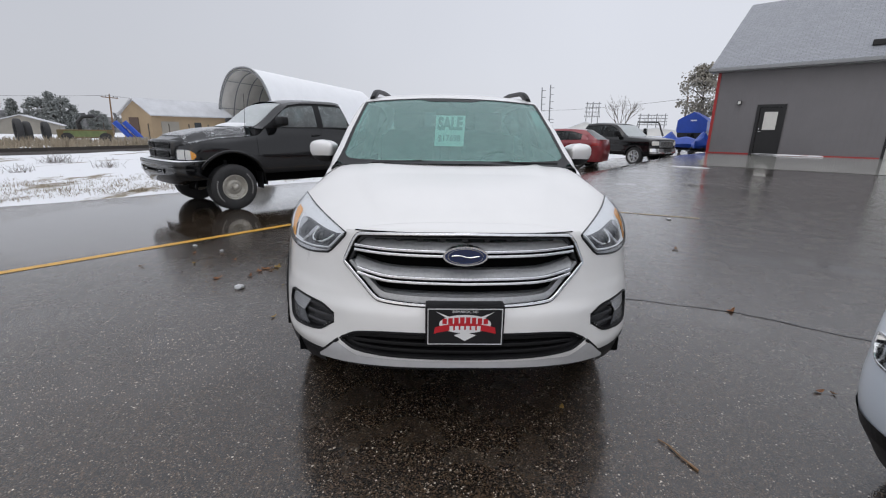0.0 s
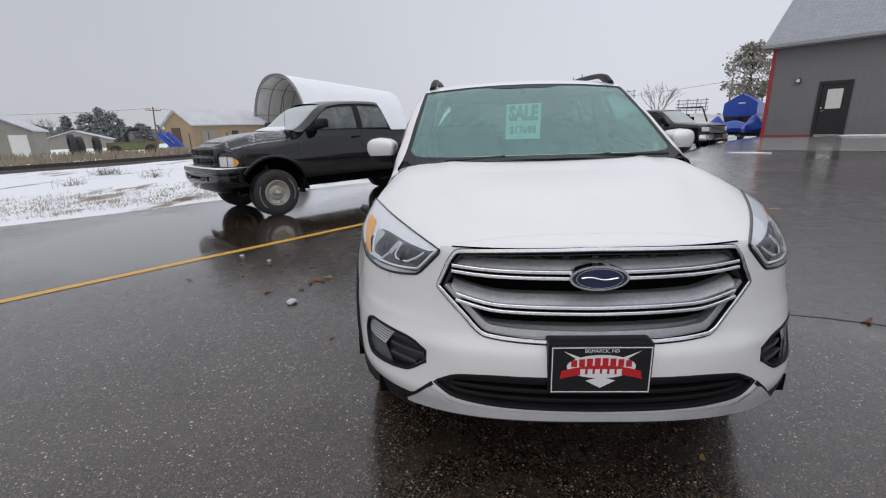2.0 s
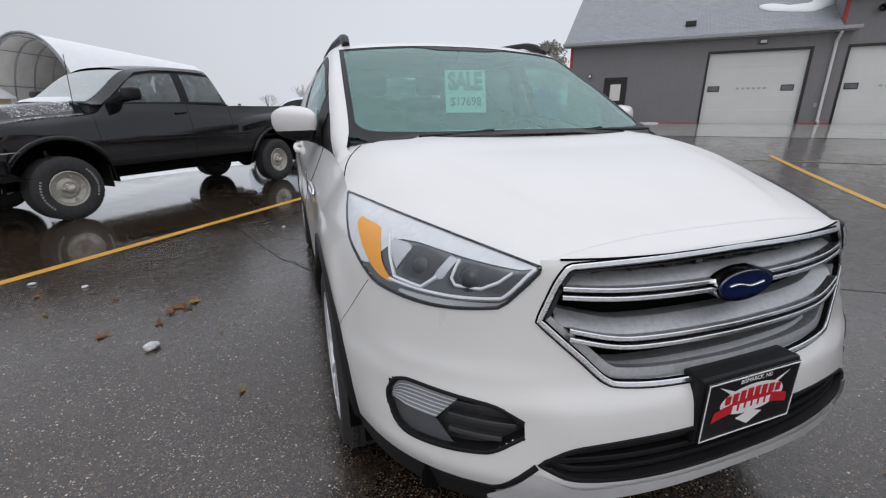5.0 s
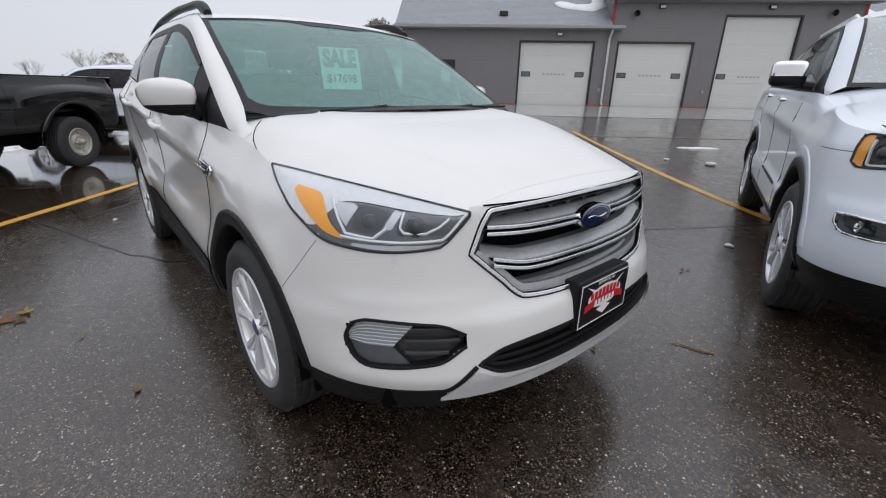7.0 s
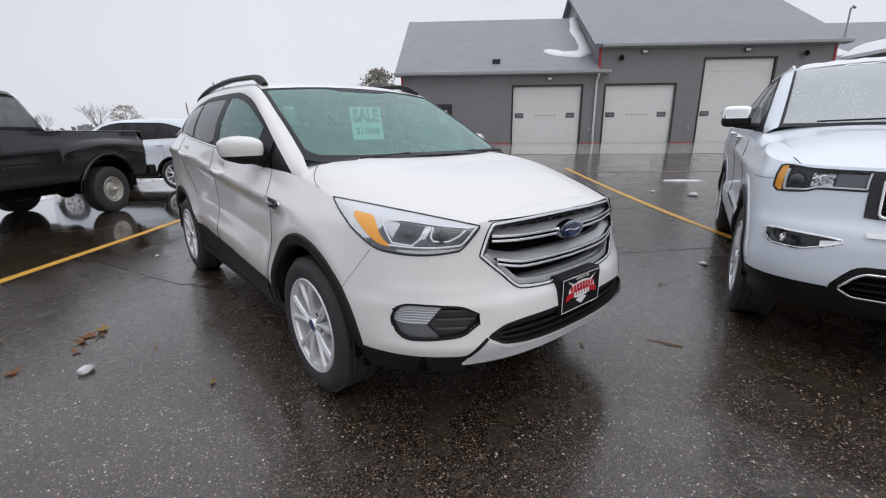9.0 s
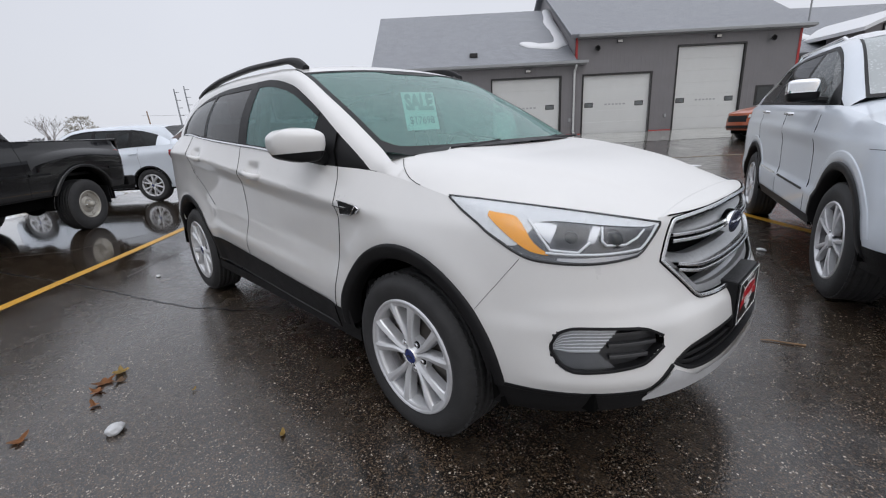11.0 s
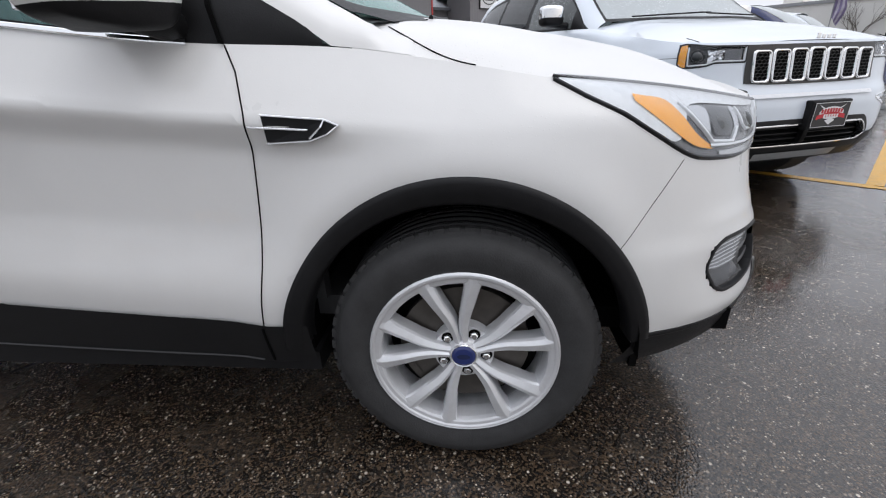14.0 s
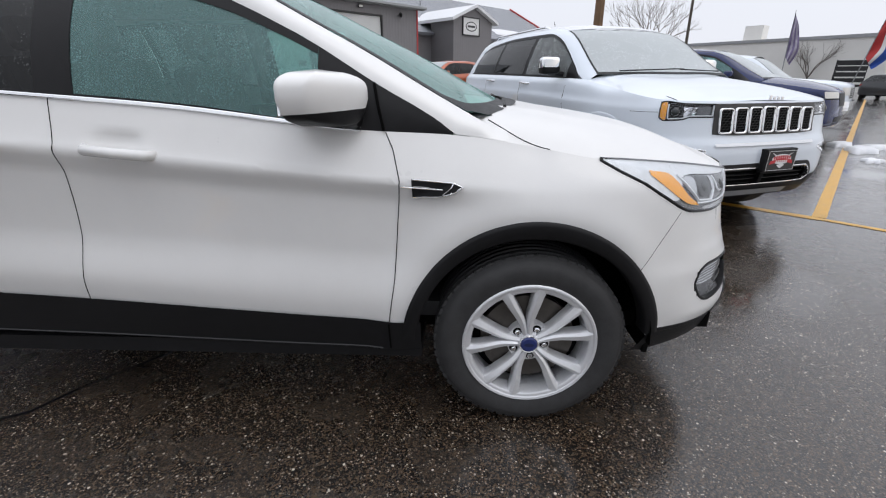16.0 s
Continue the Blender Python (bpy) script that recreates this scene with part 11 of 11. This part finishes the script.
def leaf_mesh(l, w, curl, lobes, rng):
    bm = bmesh.new()
    n = 18
    rim = []
    for i in range(n):
        t = 2 * math.pi * i / n
        r = 1 + 0.38 * math.cos(lobes * t) if lobes else 1
        x, y = l / 2 * r * math.cos(t), w / 2 * r * math.sin(t) * (1 - 0.4 * math.cos(t) ** 2 if not lobes else 1)
        rim.append(bm.verts.new((x, y, 0.003 + curl * (x / l) ** 2 * 4 + curl * 0.6 * abs(y / w) + rng.uniform(0, 0.002))))
    c = bm.verts.new((0, 0, 0.003))
    for i in range(n):
        bm.faces.new((c, rim[i], rim[(i + 1) % n]))
    bmesh.ops.solidify(bm, geom=bm.faces[:], thickness=0.0008)
    return bm


def leaf(x, y, l, w, turn, material, label, curl=0.008, lobes=0, seed=0):
    ob = part("fallen_leaf", leaf_mesh(l, w, curl, lobes, random.Random(seed)), material)
    ob.matrix_world = face(x, y, turn)
    return tagged(ob, label, "leaf", "fallen leaves")


OR, BR, YE = (M_LEAFORANGE, "orange dead leaf stuck to the wet asphalt"), (M_LEAFBROWN, "curled brown dead leaf on wet asphalt"), (M_LEAFYELLOW, "yellowish dead leaf on wet asphalt")
for i, (x, y, l, w, turn, (m_, lb), lobes) in enumerate((
    (-1.76, 2.46, 0.13, 0.10, 20, OR, 5), (-1.68, 2.52, 0.11, 0.09, 80, YE, 5), (-1.80, 2.38, 0.09, 0.07, 130, OR, 5), (-1.70, 2.41, 0.08, 0.06, 200, BR, 3),
    (-2.10, 2.17, 0.10, 0.07, 40, OR, 3), (-1.83, 2.24, 0.08, 0.05, 100, OR, 3), (-1.29, 1.33, 0.08, 0.03, 60, YE, 0), (1.96, 0.40, 0.075, 0.035, 10, OR, 0),
    (2.02, 0.38, 0.05, 0.03, 120, BR, 0), (0.52, 0.26, 0.06, 0.03, 70, YE, 0), (2.21, 1.48, 0.10, 0.06, 30, OR, 3), (2.78, 3.31, 0.12, 0.08, 60, BR, 3),
    (-2.42, 2.95, 0.08, 0.05, 0, BR, 3), (-2.75, 3.0, 0.07, 0.05, 80, OR, 0), (-2.55, 2.62, 0.06, 0.04, 140, YE, 0), (-3.0, 2.5, 0.07, 0.05, 20, BR, 3), (-2.2, 2.75, 0.06, 0.05, 220, OR, 3), (-1.45, 2.0, 0.05, 0.02, 45, YE, 0), (1.35, -0.9, 0.05, 0.03, 15, BR, 0),
)):
    leaf(x, y, l * 0.72, w * 0.72, turn, m_, lb, 0.012, lobes, i)


def pebble(name, x, y, r, label, material, seed, flat=0.7):
    bm = bmesh.new()
    bmesh.ops.create_icosphere(bm, subdivisions=3, radius=1)
    for v in bm.verts:
        k = 1 + 0.10 * noise.noise(v.co * 5.0 + Vector((0, seed, 0))) + 0.30 * noise.noise(v.co * 1.6 + Vector((seed, 0, 0)))
        v.co = Vector((v.co.x * r * 1.3 * k, v.co.y * r * k, v.co.z * r * flat * k + r * flat * 0.8))
    ob = part(name, bm, material, smooth=True)
    ob.matrix_world = face(x, y, seed * 40)
    return tagged(ob, label, "stone", "loose stones")


pebble("stone", -1.79, 1.915, 0.031, "pale icy lump lying on wet asphalt", M_STONE, 1.0)
for i, (x, y, r) in enumerate(((2.86, 0.37, 0.03), (7.23, 2.03, 0.07), (7.13, 2.75, 0.04), (-2.9, 3.3, 0.02), (-2.5, 3.1, 0.018), (-1.1, 4.4, 0.02), (3.6, 5.0, 0.03))):
    pebble("stone", x, y, r, "small grey lump of slush on the asphalt", M_STONE, 2.0 + i, 0.5)


def twig(x, y, turn, l, label, r=0.006):
    bm = tube(bmesh.new(), [(-l / 2, 0, r), (-l * 0.1, l * 0.03, r * 1.4), (l * 0.25, -l * 0.01, r * 1.2), (l / 2, l * 0.05, r)], r, 7, r2=r * 0.5)
    ob = part("twig", bm, M_TWIG)
    ob.matrix_world = face(x, y, turn)
    return tagged(ob, label, "twig", "twigs")


twig(0.93, -0.06, 108, 0.20, "wet brown twig lying on the asphalt", 0.0055)
twig(1.5, 3.0, 20, 0.12, "thin wet twig on the asphalt", 0.004)


def crack(keys, w, label):
    """A tarred crack that wanders between its ends."""
    rows = []
    rng = random.Random(int(abs(keys[0][0]) * 100))
    for (x0, y0), (x1, y1) in zip(keys, keys[1:]):
        n = max(3, int(math.hypot(x1 - x0, y1 - y0) / 0.07))
        d = Vector((x1 - x0, y1 - y0, 0)).normalized()
        c = Vector((-d.y, d.x, 0))
        for i in range(n):
            t = i / n
            x, y = x0 + (x1 - x0) * t, y0 + (y1 - y0) * t
            o = 0.022 * noise.noise((x * 4, y * 4, 0)) + 0.012 * noise.noise((x * 17, y * 17, 3))
            ww = w * (0.6 + 0.7 * abs(noise.noise((x * 6, y * 6, 7))))
            p = Vector((x, y, ground_z(x, y) + 0.0025)) + c * o
            rows.append([p - c * ww, p + c * ww])
    ob = part("crack", grid_faces(bmesh.new(), rows), M_CRACK)
    return tagged(ob, label, "crack", "asphalt cracks", "structure")


crack([(-2.3, 6.3), (-1.63, 4.67), (-1.16, 3.34), (-0.9, 2.9), (-0.45, 2.55), (0.3, 2.2), (1.53, 1.72), (2.23, 1.47), (2.85, 0.98), (4.2, 0.2)], 0.010, "dark sealed crack wandering across the asphalt")
crack([(4.4, 4.6), (6.0, 3.0), (8.0, 1.2)], 0.008, "thin dark crack across the asphalt")
crack([(-1.31, 4.66), (-0.4, 5.6), (0.5, 6.0)], 0.006, "thin dark crack across the asphalt")
crack([(-2.55, 7.1), (-1.6, 6.6), (-0.3, 6.9)], 0.007, "thin dark crack across the asphalt")


def flat_patch(name, x, y, rx, ry, turn, material, label, category, seed, dz=0.0035, rag=0.6, h=0.0):
    bm = bmesh.new()
    out = blob_outline(0, 0, rx, ry, 48, seed, rag)
    m = face(x, y, turn)
    rings = []
    for f, hh in ((1.0, 0.0), (0.9, h * 0.8), (0.5, h), (0.02, h)):
        rings.append([m.to_3x3() @ Vector((a * f, b * f, 0)) for a, b in out])
        for v in rings[-1]:
            wx, wy = x + v.x, y + v.y
            v.x, v.y, v.z = wx, wy, ground_z(wx, wy) + dz + hh
    ob = part(name, grid_faces(bm, rings, close=True), material, smooth=h > 0)
    return tagged(ob, label, category, name + " patches", "")


for i, (x, y, rx, ry, h) in enumerate(((7.98, 11.95, 0.5, 0.06, 0.02), (9.13, 2.92, 0.35, 0.10, 0.02), (6.89, -6.62, 0.35, 0.22, 0.08), (6.15, -6.38, 0.40, 0.20, 0.09), (6.5, -7.0, 0.3, 0.2, 0.07), (5.0, -5.6, 0.22, 0.14, 0.05))):
    flat_patch("snow_mound", x, y, rx, ry, -44, M_SNOW, "low heap of melting snow on the asphalt", "snow", 50.0 + i, 0.002, 0.7, h)
for a, l in ((-1.0, 1.2), (-0.2, 0.6)):
    p = lot(a, 22.6)
    flat_patch("snow_mound", p.x, p.y, l * 0.45, 0.12, LOT_TURN, M_SNOW, "low heap of melting snow on the apron", "snow", 70.0 + a, 0.016, 0.8, 0.05)

# Stall lines.
stripe("parking_line", 1.865, -2.32, 30.0, -27.1, 0.11, M_YELLOW, "long yellow line along the ends of the stalls")
stripe("parking_line", 0.3, -3.76, 1.82, -2.28, 0.08, M_YELLOW, "yellow painted parking line, worn, on wet asphalt")
for a in (8.1, 11.1):
    p, q = lot(a, 6.2), lot(a, 11.0)
    stripe("parking_line", p.x, p.y, q.x, q.y, 0.10, M_YELLOW_WORN, "faded yellow stall line on wet asphalt")
p, q = lot(1.6, 10.05), lot(14.0, 10.15)
stripe("parking_line", p.x, p.y, q.x, q.y, 0.09, M_YELLOW_WORN, "faded pale cross line on wet asphalt")
p, q = lot(-2.2, 6.0), lot(-0.6, 6.5)
stripe("parking_line", p.x, p.y, q.x, q.y, 0.07, M_YELLOW_WORN, "faded pale cross line on wet asphalt")
